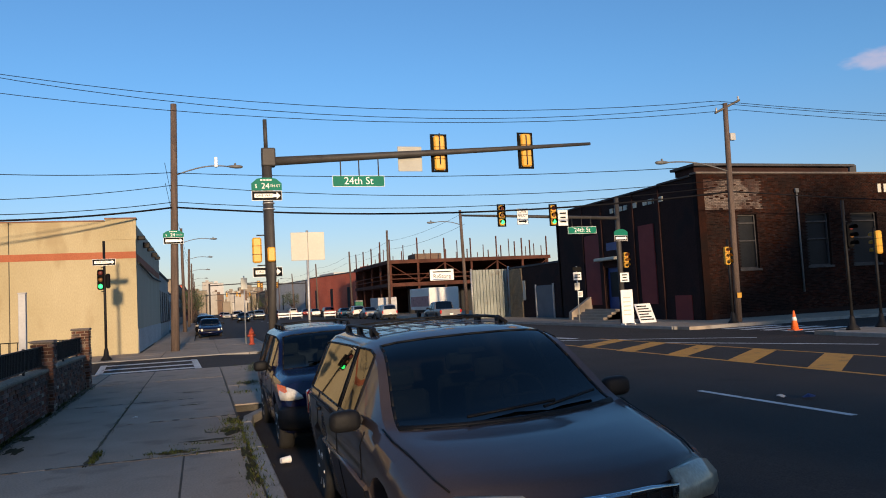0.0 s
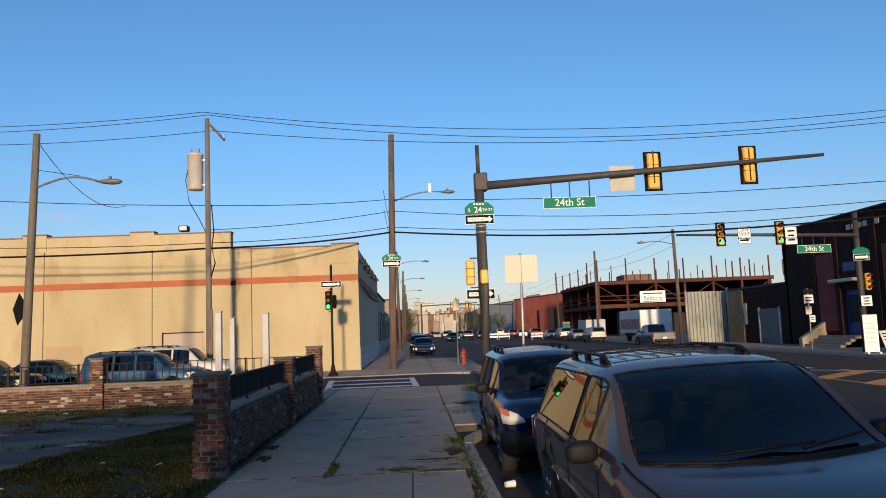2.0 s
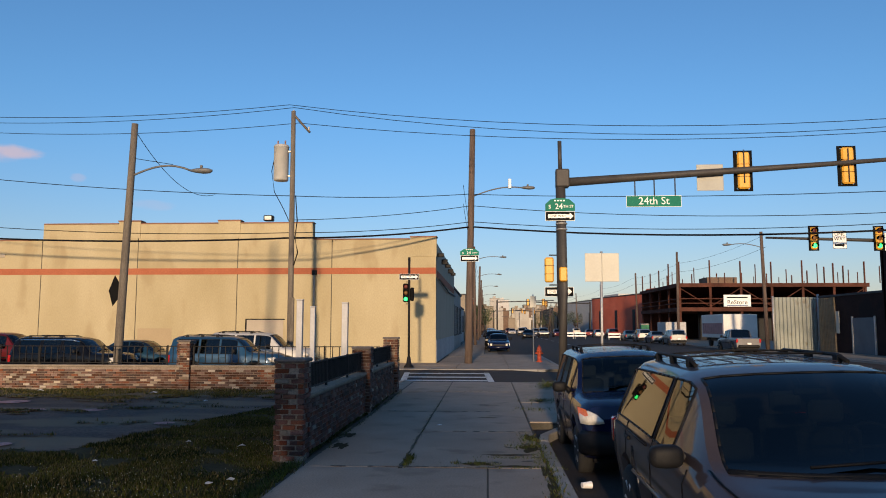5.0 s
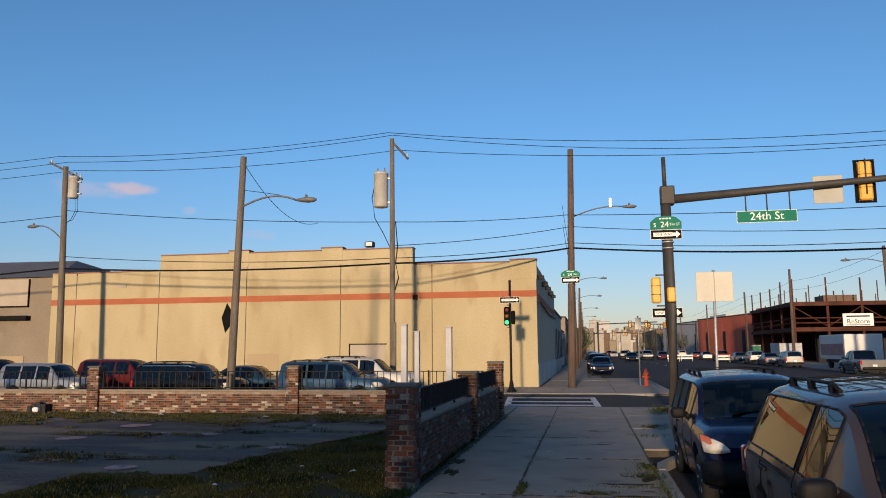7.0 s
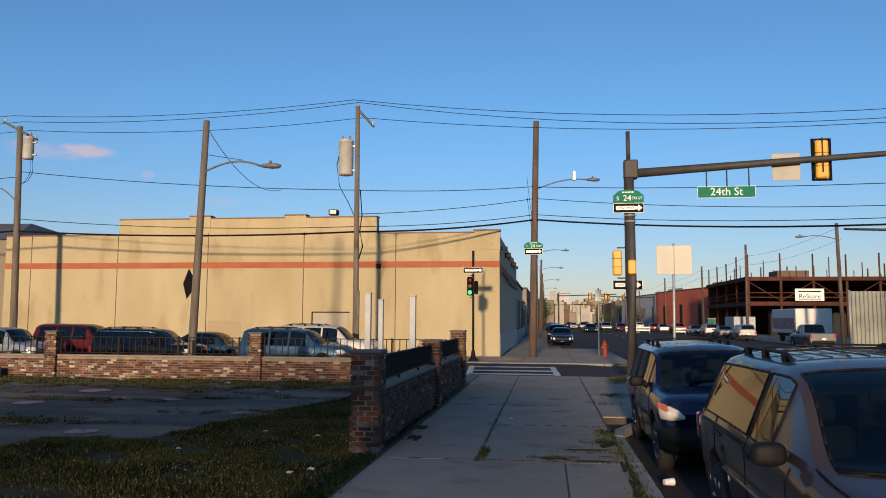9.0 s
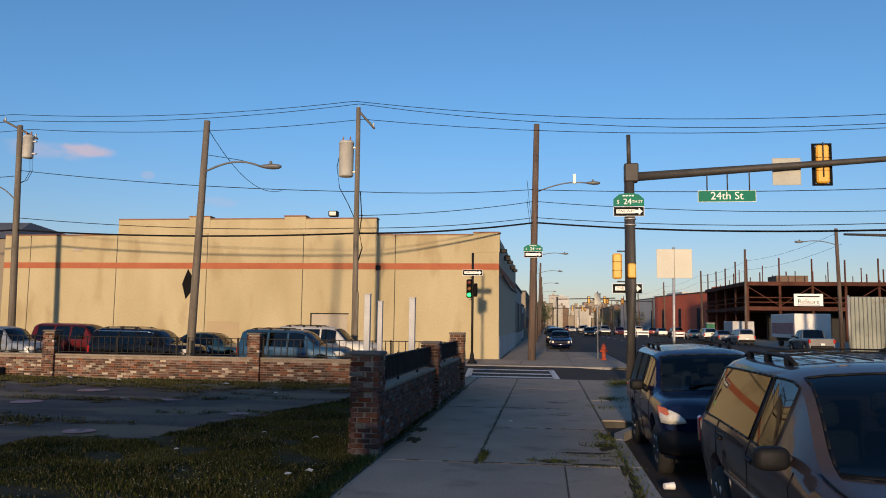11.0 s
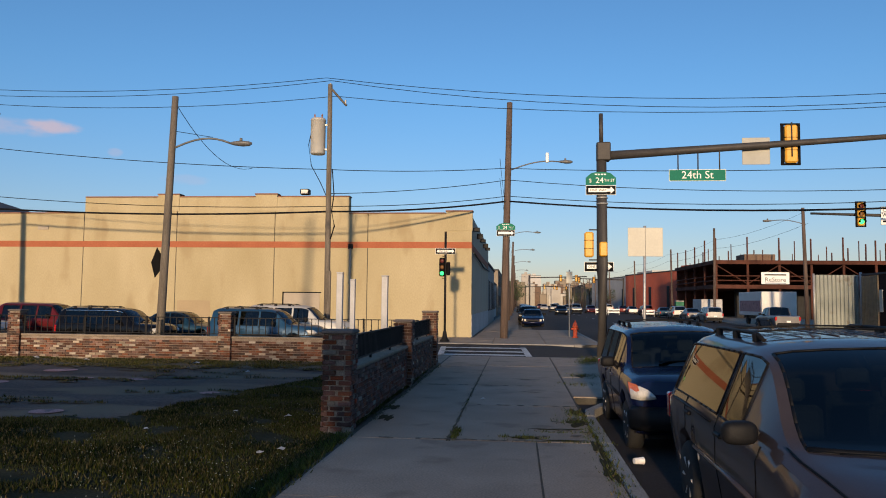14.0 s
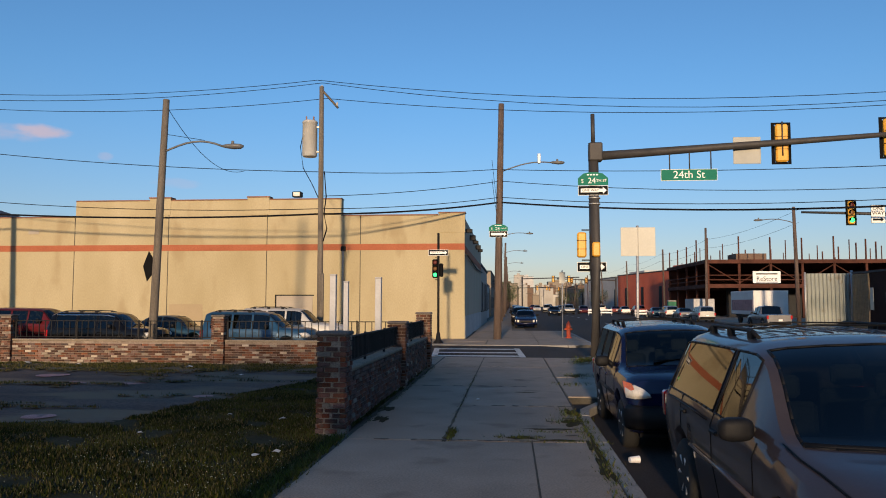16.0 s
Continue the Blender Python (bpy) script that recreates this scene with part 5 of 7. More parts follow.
    if kind == "minivan":
        bm = bmesh.new()
        gz = .72
        for k in range(4):
            zz = gz - .10 + .052 * k
            tube(bm, [(-.40, fy + .09, zz), (-.2, fy + .015, zz), (0, fy - .025, zz), (.2, fy + .015, zz), (.40, fy + .09, zz)], .009, 5)
        for k in range(-4, 5):
            tube(bm, [(k * .095, fy - .02 + .6 * (k * .095) ** 2, gz - .12), (k * .095, fy - .02 + .6 * (k * .095) ** 2, gz + .07)], .007, 5)
        part("grille", bm, M["black_plastic"], car)
        bm = bmesh.new()
        tube(bm, [(-.41, fy + .085, gz - .12), (-.415, fy + .085, gz + .06), (-.22, fy + .01, gz + .088), (0, fy - .03, gz + .095), (.22, fy + .01, gz + .088), (.415, fy + .085, gz + .06), (.41, fy + .085, gz - .12)], .018, 8)
        part("grille_bar", bm, M["chrome"], car, "chrome grille bar")
        bm = boxed(-.075, .075, fy - .06, fy - .03, gz + .075, gz + .105, .008)
        part("badge", bm, M["chrome"], car)
    else:
        part("grille", boxed(-.42, .42, fy - .012, fy + .1, .52 if kind != "sedan" else .46, .66 if kind != "sedan" else .56, .01), M["black_plastic"], car)
    bm = bmesh.new()
    zz = .42 if kind != "sedan" else .36
    tube(bm, [(-.86, fy + spec["curve"] * 1.35, zz), (-.72, fy + spec["curve"] * .62, zz), (-.4, fy + .06, zz), (0, fy - .01, zz), (.4, fy + .06, zz), (.72, fy + spec["curve"] * .62, zz), (.86, fy + spec["curve"] * 1.35, zz)], .085, 8)
    if kind == "suv":
        for v in bm.verts:
            v.co.z = .50 + (v.co.z - zz) * 1.9
    part("front_bumper", bm, M["black_plastic"] if kind == "suv" else body_mat, car)
    by = ring(L)[10][1]
    part("rear_bumper", boxed(-.80, .80, by - .12, by + .06, .38, .58, .05), M["black_plastic"] if kind in ("suv", "pickup") else body_mat, car)
    part("number_plate", boxed(-.15, .15, by + .06, by + .07, .62, .76), M["sign_white"], car)
    if rack:
        for sgn in (1, -1):
            s0, s1 = spec["glass"][1][1] + .75, L - .55
            bm = bmesh.new()
            pts = []
            for k in range(9):
                s = s0 + (s1 - s0) * k / 8
                r = ring(s)
                lift = .05 if 0 < k < 8 else .0
                pts.append((sgn * (r[8][0] + .02), r[8][1], r[8][2] + .012 + lift))
            tube(bm, pts, .017, 6)
            part("roof_rail", bm, M["black_plastic"], car, "black roof rail")
            for k in (1, 4, 7):
                px, py, pz = pts[k]
                part("rail_foot", boxed(px - .02, px + .02, py - .06, py + .06, pz - .085, pz + .005, .01), M["black_plastic"], car)
        for s in (s0 + .45, s1 - .5):
            r = ring(s)
            bm = bmesh.new()
            tube(bm, [(-r[8][0] - .02, r[8][1], r[8][2] + .062), (0, r[10][1], r[10][2] + .05), (r[8][0] + .02, r[8][1], r[8][2] + .062)], .010, 6)
            part("cross_bar", bm, M["black_plastic"], car)
        if kind == "minivan":
            for k in range(-4, 5):
                r = ring(s0 + .2)
                bm = bmesh.new()
                tube(bm, [(k * .13, ring(s)[10][1], interp(keys, s)[6] - .03 * (k * .13 / .6) ** 2 + .004) for s in [s0 + .1 + (s1 - s0 - .1) * q / 8 for q in range(9)]], .004, 4)
                part("roof_rib", bm, body_mat, car)
    return car


P_VAN = paint("van_paint", (0.054, 0.043, 0.045), 0.5, 0.0, 0.6, 0.1)
P_NAVY = paint("navy_paint", (0.004, 0.007, 0.034), 0.25, 0.0, 0.25, 0.3)
P_BLACK = paint("black_paint", (0.004, 0.004, 0.005), 0.2, 0.0, 0.05, 0.25)
P_SILVER = paint("silver_paint", (0.33, 0.34, 0.35), 0.32, 0.6)
P_RED = paint("red_paint", (0.10, 0.008, 0.010), 0.3, 0.3)
P_BLUE = paint("blue_paint", (0.018, 0.062, 0.125), 0.3, 0.2)
P_TEAL = paint("teal_paint", (0.015, 0.05, 0.085), 0.3, 0.4)
P_WHITE = paint("white_paint_car", (0.48, 0.47, 0.45), 0.35, 0.0)
P_GREY = paint("grey_paint", (0.17, 0.17, 0.18), 0.35, 0.4)

vehicle("minivan", "minivan", 2.70, 6.72, -0.15, 0, P_VAN, "dusty grey-brown minivan parked at the kerb with a roof rack", "glass_side", scale=(1.14, 1, 1), rack=True, tilt=1.8)
vehicle("compact_suv", "suv", 2.34, 12.85, -0.15, 0, P_NAVY, "dark navy compact suv with black bumpers parked at the kerb", "glass_side", rack=True, tilt=1.6)
Y1, Y2 = 28.3, 32.4
vehicle("hatchback", "suv", -21.35, Y1, -0.15, 90, P_SILVER, "small silver hatchback parked on the side street", scale=(.96, .86, .98), group="cars on the side street")
vehicle("black_suv", "suv", -15.15, Y1, -0.15, 90, P_BLACK, "glossy black crossover suv parked on the side street", scale=(1.05, .96, .98), rack=True, chrome=True, group="cars on the side street")
vehicle("blue_suv", "suv", -9.3, Y1, -0.15, 90, P_BLUE, "slate blue boxy suv parked beside the lot wall", scale=(1.0, .93, 1.0), rack=True, group="cars on the side street")
vehicle("dark_sedan", "sedan", -25.3, Y1 + .1, -0.15, 90, P_TEAL, "dark blue sedan parked on the side street", group="cars on the side street")
vehicle("red_suv", "suv", -20.6, Y2, -0.15, 90, P_RED, "dark red suv parked by the far kerb", scale=(1, .95, 1.05), group="cars on the side street")
vehicle("dark_suv", "suv", -27.6, Y2, -0.15, 90, P_BLACK, "black suv parked by the far kerb", scale=(1, 1, 1.08), group="cars on the side street")
vehicle("teal_sedan", "sedan", -14.5, Y2, -0.15, 90, P_TEAL, "dark teal sedan parked by the far kerb", scale=(1, .95, 1.0), group="cars on the side street")
vehicle("white_suv", "suv", -9.3, Y2, -0.15, 90, P_WHITE, "white crossover suv parked by the far kerb", scale=(1, 1, 1.06), rack=True, group="cars on the side street")
# cars along the avenue
AV = "cars parked along the avenue"
vehicle("parked_sedan", "sedan", 1.15, 64.5, -0.15, 0, P_NAVY, "dark blue sedan parked beyond the corner", detail=False, group=AV)
vehicle("parked_suv", "suv", 0.9, 71, -0.15, 0, P_BLACK, "black suv parked along the avenue", detail=False, group=AV)
for i, (x, y, k, p, l) in enumerate([(0.9, 78, "sedan", P_GREY, "grey sedan parked along the avenue"), (0.9, 85, "suv", P_NAVY, "navy suv parked along the avenue"), (0.9, 94, "sedan", P_BLACK, "black sedan parked along the avenue"), (0.9, 106, "sedan", P_SILVER, "silver sedan parked along the avenue"), (0.9, 120, "suv", P_GREY, "grey suv parked along the avenue"),
                                     (6.5, 118, "sedan", P_BLACK, "black sedan driving lane far up the avenue"), (9.8, 132, "suv", P_SILVER, "silver suv far up the avenue"), (6.2, 185, "sedan", P_WHITE, "white sedan far up the avenue"), (9.8, 200, "suv", P_BLACK, "black suv far up the avenue"), (6.4, 225, "sedan", P_RED, "red sedan far up the avenue"), (0.9, 135, "sedan", P_BLACK, "black sedan parked along the avenue"), (0.9, 150, "suv", P_SILVER, "silver suv parked along the avenue"), (0.9, 165, "sedan", P_RED, "red sedan parked along the avenue"), (7.0, 150, "suv", P_WHITE, "white suv waiting on the avenue"), (10.5, 165, "sedan", P_SILVER, "silver sedan waiting on the avenue"), (13, 140, "sedan", P_RED, "red sedan far up the avenue")]):
    vehicle("parked_car", k, x, y, crown(x) if x > 1 else -0.15, 0, p, l, detail=False, group=AV)
for x, y, k, p, l in [(20.2, 63, "pickup", P_GREY, "dark grey pickup truck parked across the avenue"), (20.2, 84, "suv", P_SILVER, "silver suv parked across the avenue"), (20.2, 93, "sedan", P_GREY, "grey sedan parked across the avenue"), (20.2, 101, "suv", P_SILVER, "silver hatchback parked across the avenue"),
                      (20.2, 110, "sedan", P_TEAL, "blue sedan parked across the avenue"), (20.2, 125, "suv", P_RED, "red suv parked across the avenue"), (20.2, 140, "sedan", P_SILVER, "silver sedan parked across the avenue"), (20.2, 152, "sedan", P_RED, "red sedan parked across the avenue"), (20.2, 175, "suv", P_WHITE, "white van-like suv parked across the avenue")]:
    vehicle("parked_car", k, x, y, crown(x), 180, p, l, detail=False, group=AV)


# ---- poles, signals, signs ----
def sign_plate(parent, name, x0, x1, z0, z1, y, face, border=None, back=0.012):
    """A thin sign plate with a raised border that faces -y."""
    pl = part(name, boxed(x0, x1, y, y + back, z0, z1, 0.003), M[border or face], parent)
    if border:
        b = 0.014
        part("sign_face", boxed(x0 + b, x1 - b, y - 0.003, y, z0 + b, z1 - b), M[face], pl)
    return pl


def one_way(parent, x0, x1, z0, z1, y, text=True):
    pl = sign_plate(parent, "one_way_sign", x0, x1, z0, z1, y, "sign_black", "sign_white")
    bm = bmesh.new()
    h = z1 - z0
    arrow(bm, x0 + 0.09 * (x1 - x0), x1 - 0.05 * (x1 - x0), (z0 + z1) / 2, h * 0.72, y - 0.004)
    # broad shaft for the words
    s = h * 0.2
    a0, a1 = x0 + 0.09 * (x1 - x0), x1 - 0.30 * (x1 - x0)
    vs = [bm.verts.new(c) for c in ((a0, y - 0.0095, (z0 + z1) / 2 - s), (a1, y - 0.0095, (z0 + z1) / 2 - s), (a1, y - 0.0095, (z0 + z1) / 2 + s), (a0, y - 0.0095, (z0 + z1) / 2 + s))]
    bm.faces.new(vs)
    part("arrow", bm, M["sign_white"], pl)
    if text:
        lettering("legend", "ONE WAY", h * 0.36, M["sign_black"], pl, ((a0 + a1) / 2 + 0.02, y - 0.014, (z0 + z1) / 2), squeeze=1.0)
    return pl


def street_plate(parent, x0, x1, z0, z1, y, words, size):
    pl = sign_plate(parent, "street_sign", x0, x1, z0, z1, y, "sign_green", "sign_white")
    lettering("legend", words, size, M["sign_white"], pl, ((x0 + x1) / 2, y - 0.008, (z0 + z1) / 2))
    return pl


def crest_plate(parent, x0, x1, z0, z1, y, words=True):
    """The arched city street plate."""
    w = x1 - x0
    prof = [(x0, z0), (x1, z0), (x1, z0 + .55 * (z1 - z0)), (x1 - .18 * w, z1 - .04), (x0 + w * .62, z1), (x0 + w * .38, z1), (x0 + .18 * w, z1 - .04), (x0, z0 + .55 * (z1 - z0))]
    bm = bmesh.new()
    f = bm.faces.new([bm.verts.new((a, y, b)) for a, b in prof])
    e = bmesh.ops.extrude_face_region(bm, geom=[f])
    for v in e["geom"]:
        if isinstance(v, bmesh.types.BMVert):
            v.co.y += 0.012
    bmesh.ops.recalc_face_normals(bm, faces=bm.faces)
    pl = part("crest_sign", bm, M["sign_green"], parent, "green arched street name plate")
    if words:
        lettering("legend", "24", (z1 - z0) * .62, M["sign_white"], pl, (x0 + w * .46, y - .006, z0 + (z1 - z0) * .34))
        lettering("legend", "TH ST", (z1 - z0) * .30, M["sign_white"], pl, (x0 + w * .78, y - .006, z0 + (z1 - z0) * .34))
        lettering("legend", "S", (z1 - z0) * .42, M["sign_white"], pl, (x0 + w * .15, y - .006, z0 + (z1 - z0) * .32))
        for k in range(4):
            part("script_bar", boxed(x0 + w * (.30 + .10 * k), x0 + w * (.37 + .10 * k), y - .005, y, z0 + (z1 - z0) * .76, z0 + (z1 - z0) * .86), M["sign_white"], pl)
    return pl


def signal_head(parent, x, y, z0, z1, width, facing, backplate, lit=None, body="signal_yellow"):
    """Three-lamp signal. facing: +1 its lamps look to +y (its back is seen), -1 they look to -y."""
    hd = part("signal_head", boxed(x - width * .32, x + width * .32, y - .11, y + .11, z0 + .05 * (z1 - z0), z1 - .05 * (z1 - z0), .05), M[body], parent, "yellow traffic signal head")
    h = (z1 - z0) * .9 / 3
    for k in range(3):
        zc = z0 + .05 * (z1 - z0) + h * (k + .5)
        if k:
            part("section_joint", boxed(x - width * .325, x + width * .325, y - .113, y + .113, zc - h / 2 - .008, zc - h / 2 + .008), M["signal_black"], hd)
        colour = ("green_light", "amber_light", "red_light")[k]
        if lit == k:
            colour = ("green_light", "amber_lit", "red_light")[k]
        elif k == 0:
            colour = "sign_black"
        bm = bmesh.new()
        lathe(bm, [(.001, facing * .13), (h * .28, facing * .125), (h * .33, facing * .11)], 16, "y", (x, y, zc))
        part("lamp", bm, M[colour], hd)
        bm = bmesh.new()
        pts = [(x + h * .36 * math.cos(a), zc + h * .36 * math.sin(a)) for a in [radians(-20 + 220 * i / 12) for i in range(13)]]
        rim = [(bm.verts.new((px, y + facing * .11, pz)), bm.verts.new((px, y + facing * .31, pz))) for px, pz in pts]
        for (a0, b0), (a1, b1) in zip(rim, rim[1:]):
            bm.faces.new((a0, a1, b1, b0))
        e = bmesh.ops.solidify(bm, geom=list(bm.faces), thickness=0.006)
        part("visor", bm, M["signal_black"] if backplate else M[body], hd)
    if backplate:
        yb = y + facing * .02
        bm = bmesh.new()
        iw = width * .33
        for a, b, c, d in ((x - width / 2, x - iw, z0, z1), (x + iw, x + width / 2, z0, z1), (x - iw, x + iw, z0, z0 + .05 * (z1 - z0)), (x - iw, x + iw, z1 - .05 * (z1 - z0), z1)):
            box(bm, a, b, yb - .006, yb + .006, c, d)
        part("backplate", bm, M["signal_black"], hd, "black backplate")
    return hd


def mast():
    p = thing("signal_mast", 2.76, 26.4, 0, label="dark steel traffic signal mast with a long arm", category="traffic signal")
    part("pole", tubed([(0, 0, -.05), (0, 0, 3), (-.02, 0, 7.25)], [.20, .185, .165], 14), M["mast"], p)
    part("base_plate", boxed(-.3, .3, -.3, .3, -.03, .06, .02), M["mast"], p)
    part("upper_tube", tubed([(-.02, 0, 7.2), (-.03, 0, 8.25)], .07, 10), M["mast"], p)
    part("clamp", boxed(-.18, .28, -.2, .2, 6.62, 7.25, .04), M["mast"], p)
    A = lambda x: 6.81 + (x - .2) * .0610
    part("arm", tubed([(.15, 0, A(.15)), (4, 0, A(4)), (8, 0, A(8)), (12.35, 0, A(12.35) + .02)], [.155, .125, .095, .06], 12), M["mast"], p)
    sp = street_plate(p, 2.20, 4.05, 5.92, 6.31, -.06, "24th St", .36)
    for x in (2.5, 3.15, 3.85):
        part("hanger", tubed([(x, -.05, 6.3), (x, -.05, A(x))], .022, 6), M["mast"], p)
    bl = part("sign_back", boxed(4.64, 5.54, .155, .17, 6.50, 7.41, .01), M["sign_back_grey"], p, "bare metal back of a square sign")
    signal_head(p, 6.23, .22, 6.48, 7.90, .64, 1, True)
    signal_head(p, 9.70, .22, 6.62, 8.02, .64, 1, True)
    for x in (6.23, 9.7):
        part("bracket", tubed([(x, .1, 6.75), (x, .1, 7.9)], .025, 6), M["mast"], p)
    crest_plate(p, -.56, .44, 5.78, 6.22, -.21)
    one_way(p, -.56, .44, 5.44, 5.77, -.21)
    for z in (5.15, 5.35):
        bm = bmesh.new()
        lathe(bm, [(.20, z), (.20, z + .04)], 14)
        part("strap", bm, M["galv"], p)
    signal_head(p, -.43, .1, 3.32, 4.27, .48, 1, False)
    part("bracket", tubed([(-.43, .1, 4.3), (0, .1, 4.3)], .025, 6), M["mast"], p)
    part("bracket", tubed([(-.43, .1, 3.28), (0, .1, 3.28)], .025, 6), M["mast"], p)
    part("pedestrian_signal", boxed(-.12, .14, -.36, -.16, 3.38, 3.86, .04), M["signal_yellow"], p, "yellow pedestrian signal box")
    one_way(p, -.58, .40, 2.89, 3.22, .21)
    return p


mast()


def wood_pole(x, y, top, lean=(0, 0), r=.16, mat="wood_pole", label="tall weathered wooden utility pole", name="utility_pole"):
    p = thing(name, x, y, 0, label=label, category="utility pole", group="utility poles")
    lx, ly = lean
    part("pole", tubed([(0, 0, -.3), (lx * .3, ly * .3, top * .3), (lx * .65, ly * .65, top * .65), (lx, ly, top)], [r * 1.12, r * 1.02, r * .92, r * .8], 12), M[mat], p)
    return p


def street_light(p, x0, z0, x1, z1, y=0.0, rise=.35):
    pts = []
    for k in range(9):
        f = k / 8
        pts.append((x0 + (x1 - x0) * f, y, z0 + (z1 - z0) * f + rise * math.sin(math.pi * f * .75)))
    part("lamp_arm", tubed(pts, [.034] * 9, 7), M["lamp_arm"], p)
    e = pts[-1]
    d = 1 if x1 > x0 else -1
    bm = bmesh.new()
    rings = []
    for f, w, h0, h1 in ((-.05, .03, -.02, .02), (.12, .10, -.07, .06), (.40, .15, -.11, .08), (.62, .11, -.10, .06), (.72, .02, -.05, .02)):
        rings.append([bm.verts.new((e[0] + d * f, e[1] + w * math.cos(a), e[2] + (h1 if math.sin(a) > 0 else -h0) * math.sin(a))) for a in [math.tau * k / 10 for k in range(10)]])
    for r0, r1 in zip(rings, rings[1:]):
        for k in range(10):
            bm.faces.new((r0[k], r0[(k + 1) % 10], r1[(k + 1) % 10], r1[k])).smooth = True
    bm.faces.new(rings[0]), bm.faces.new(rings[-1])
    bmesh.ops.recalc_face_normals(bm, faces=bm.faces)
    part("lamp_head", bm, M["lamp_head"], p, "cobra-head street lamp")
    bm = bmesh.new()
    lathe(bm, [(.05, .07), (.05, .16), (.001, .18)], 8, "z", (e[0] + d * .35, e[1], e[2]))
    part("photocell", bm, M["lamp_head"], p)


def transformer(p, x, y, z0, z1, r=.26):
    bm = bmesh.new()
    lathe(bm, [(.001, z0), (r * .92, z0 + .01), (r, z0 + .06), (r, z1 - .12), (r * 1.05, z1 - .11), (r * 1.05, z1 - .07), (r * .9, z1), (.001, z1 + .04)], 18, "z", (x, y, 0))
    t = part("transformer", bm, M["transformer"], p, "grey pole-mounted transformer can")
    for k in (-.5, .5):
        bm = bmesh.new()
        lathe(bm, [(.03, z1), (.05, z1 + .06), (.03, z1 + .10), (.045, z1 + .16), (.02, z1 + .22), (.001, z1 + .24)], 8, "z", (x + k * r, y, 0))
        part("bushing", bm, M["cap"], t)
    part("hanger_bracket", boxed(x - .04, x + r + .2, y - .05, y + .05, z1 - .35, z1 - .28), M["galv"], p)
    part("hanger_bracket", boxed(x - .04, x + r + .2, y - .05, y + .05, z0 + .2, z0 + .27), M["galv"], p)


def crossarm(p, x0, z0, x1, z1, y=0.0):
    part("crossarm", tubed([(x0, y, z0), (x1, y, z1)], .055, 4), M["wood_pole"], p)
    for f in (.06, .94):
        bm = bmesh.new()
        lathe(bm, [(.02, 0), (.05, .05), (.03, .1), (.05, .15), (.02, .2)], 8, "z", (x0 + (x1 - x0) * f, y, z0 + (z1 - z0) * f + .03))
        part("insulator", bm, M["transformer"], p)


# leaning pole behind the lot wall
p = wood_pole(-11.62, 24.3, 8.5, (.27, 0), .128, label="leaning wooden pole with a street lamp behind the lot wall")
street_light(p, .22, 6.75, 2.2, 6.62, rise=.42)
part("lamp_guy", tubed([(.24, 0, 7.35), (1.6, 0, 7.12)], .01, 5), M["wire"], p)
bm = bmesh.new()
f = bm.faces.new([bm.verts.new(c) for c in ((-.22, 0, 2.5), (.12, .05, 3.0), (-.18, 0, 3.5), (-.34, -.05, 3.0))])
ext = bmesh.ops.extrude_face_region(bm, geom=[f])
for v in ext["geom"]:
    if isinstance(v, bmesh.types.BMVert):
        v.co.y += .012
part("warning_sign", bm, M["signal_black"], p, "dark back of a diamond warning sign")
# transformer pole
p = wood_pole(-8.93, 35.5, 12.1, (-.06, 0), .135, label="tall wooden utility pole with a grey transformer can")
transformer(p, -.60, 0, 8.72, 10.45, .35)
crossarm(p, -.1, 12.0, .75, 11.05)
part("ground_wire", tubed([(.15, -.1, 8), (.25, -.1, 6.8), (.15, -.1, 6.0), (.3, -.1, 5.3), (.12, -.1, 4.7)], .03, 6), M["wire"], p)
part("cable_drop", tubed([(-.85, 0, 10.2), (-1.05, 0, 9.2), (-.9, 0, 8.2), (-.45, 0, 7.4), (-.12, 0, 6.7)], .02, 6), M["wire"], p)
part("pipe_guard", boxed(.02, .2, -.22, -.1, 0, 3.2, .02), M["wood_pole"], p)
# far left pole
p = wood_pole(-27.2, 36.5, 11.9, (-.3, 0), .17, label="wooden utility pole with transformer and street lamp")
transformer(p, .33, -.12, 10.1, 11.3, .27)
for dx in (.45, .58):
    part("cable_drop", tubed([(dx, -.1, 10.1), (dx + .05, -.1, 9.4), (dx - .2, -.1, 8.95), (0, -.1, 8.8)], .014, 5), M["wire"], p)
crossarm(p, -1.3, 12.2, .75, 11.15)
street_light(p, -.28, 7.9, -1.7, 8.45, rise=.35)
# corner pole with lamp
p = wood_pole(-.76, 39.55, 12.15, (.25, 0), .18, "wood_pole_dark", "thick brown wooden utility pole at the corner")
street_light(p, .3, 8.62, 2.75, 8.83, rise=.30)
part("pole_camera", boxed(2.1, 2.25, -.1, .1, 9.0, 9.5, .02), M["sign_white"], p, "small white radio box on the lamp arm")
crest_plate(p, -.40, .56, 5.5, 5.85, -.28)
one_way(p, -.38, .54, 5.18, 5.5, -.28, False)
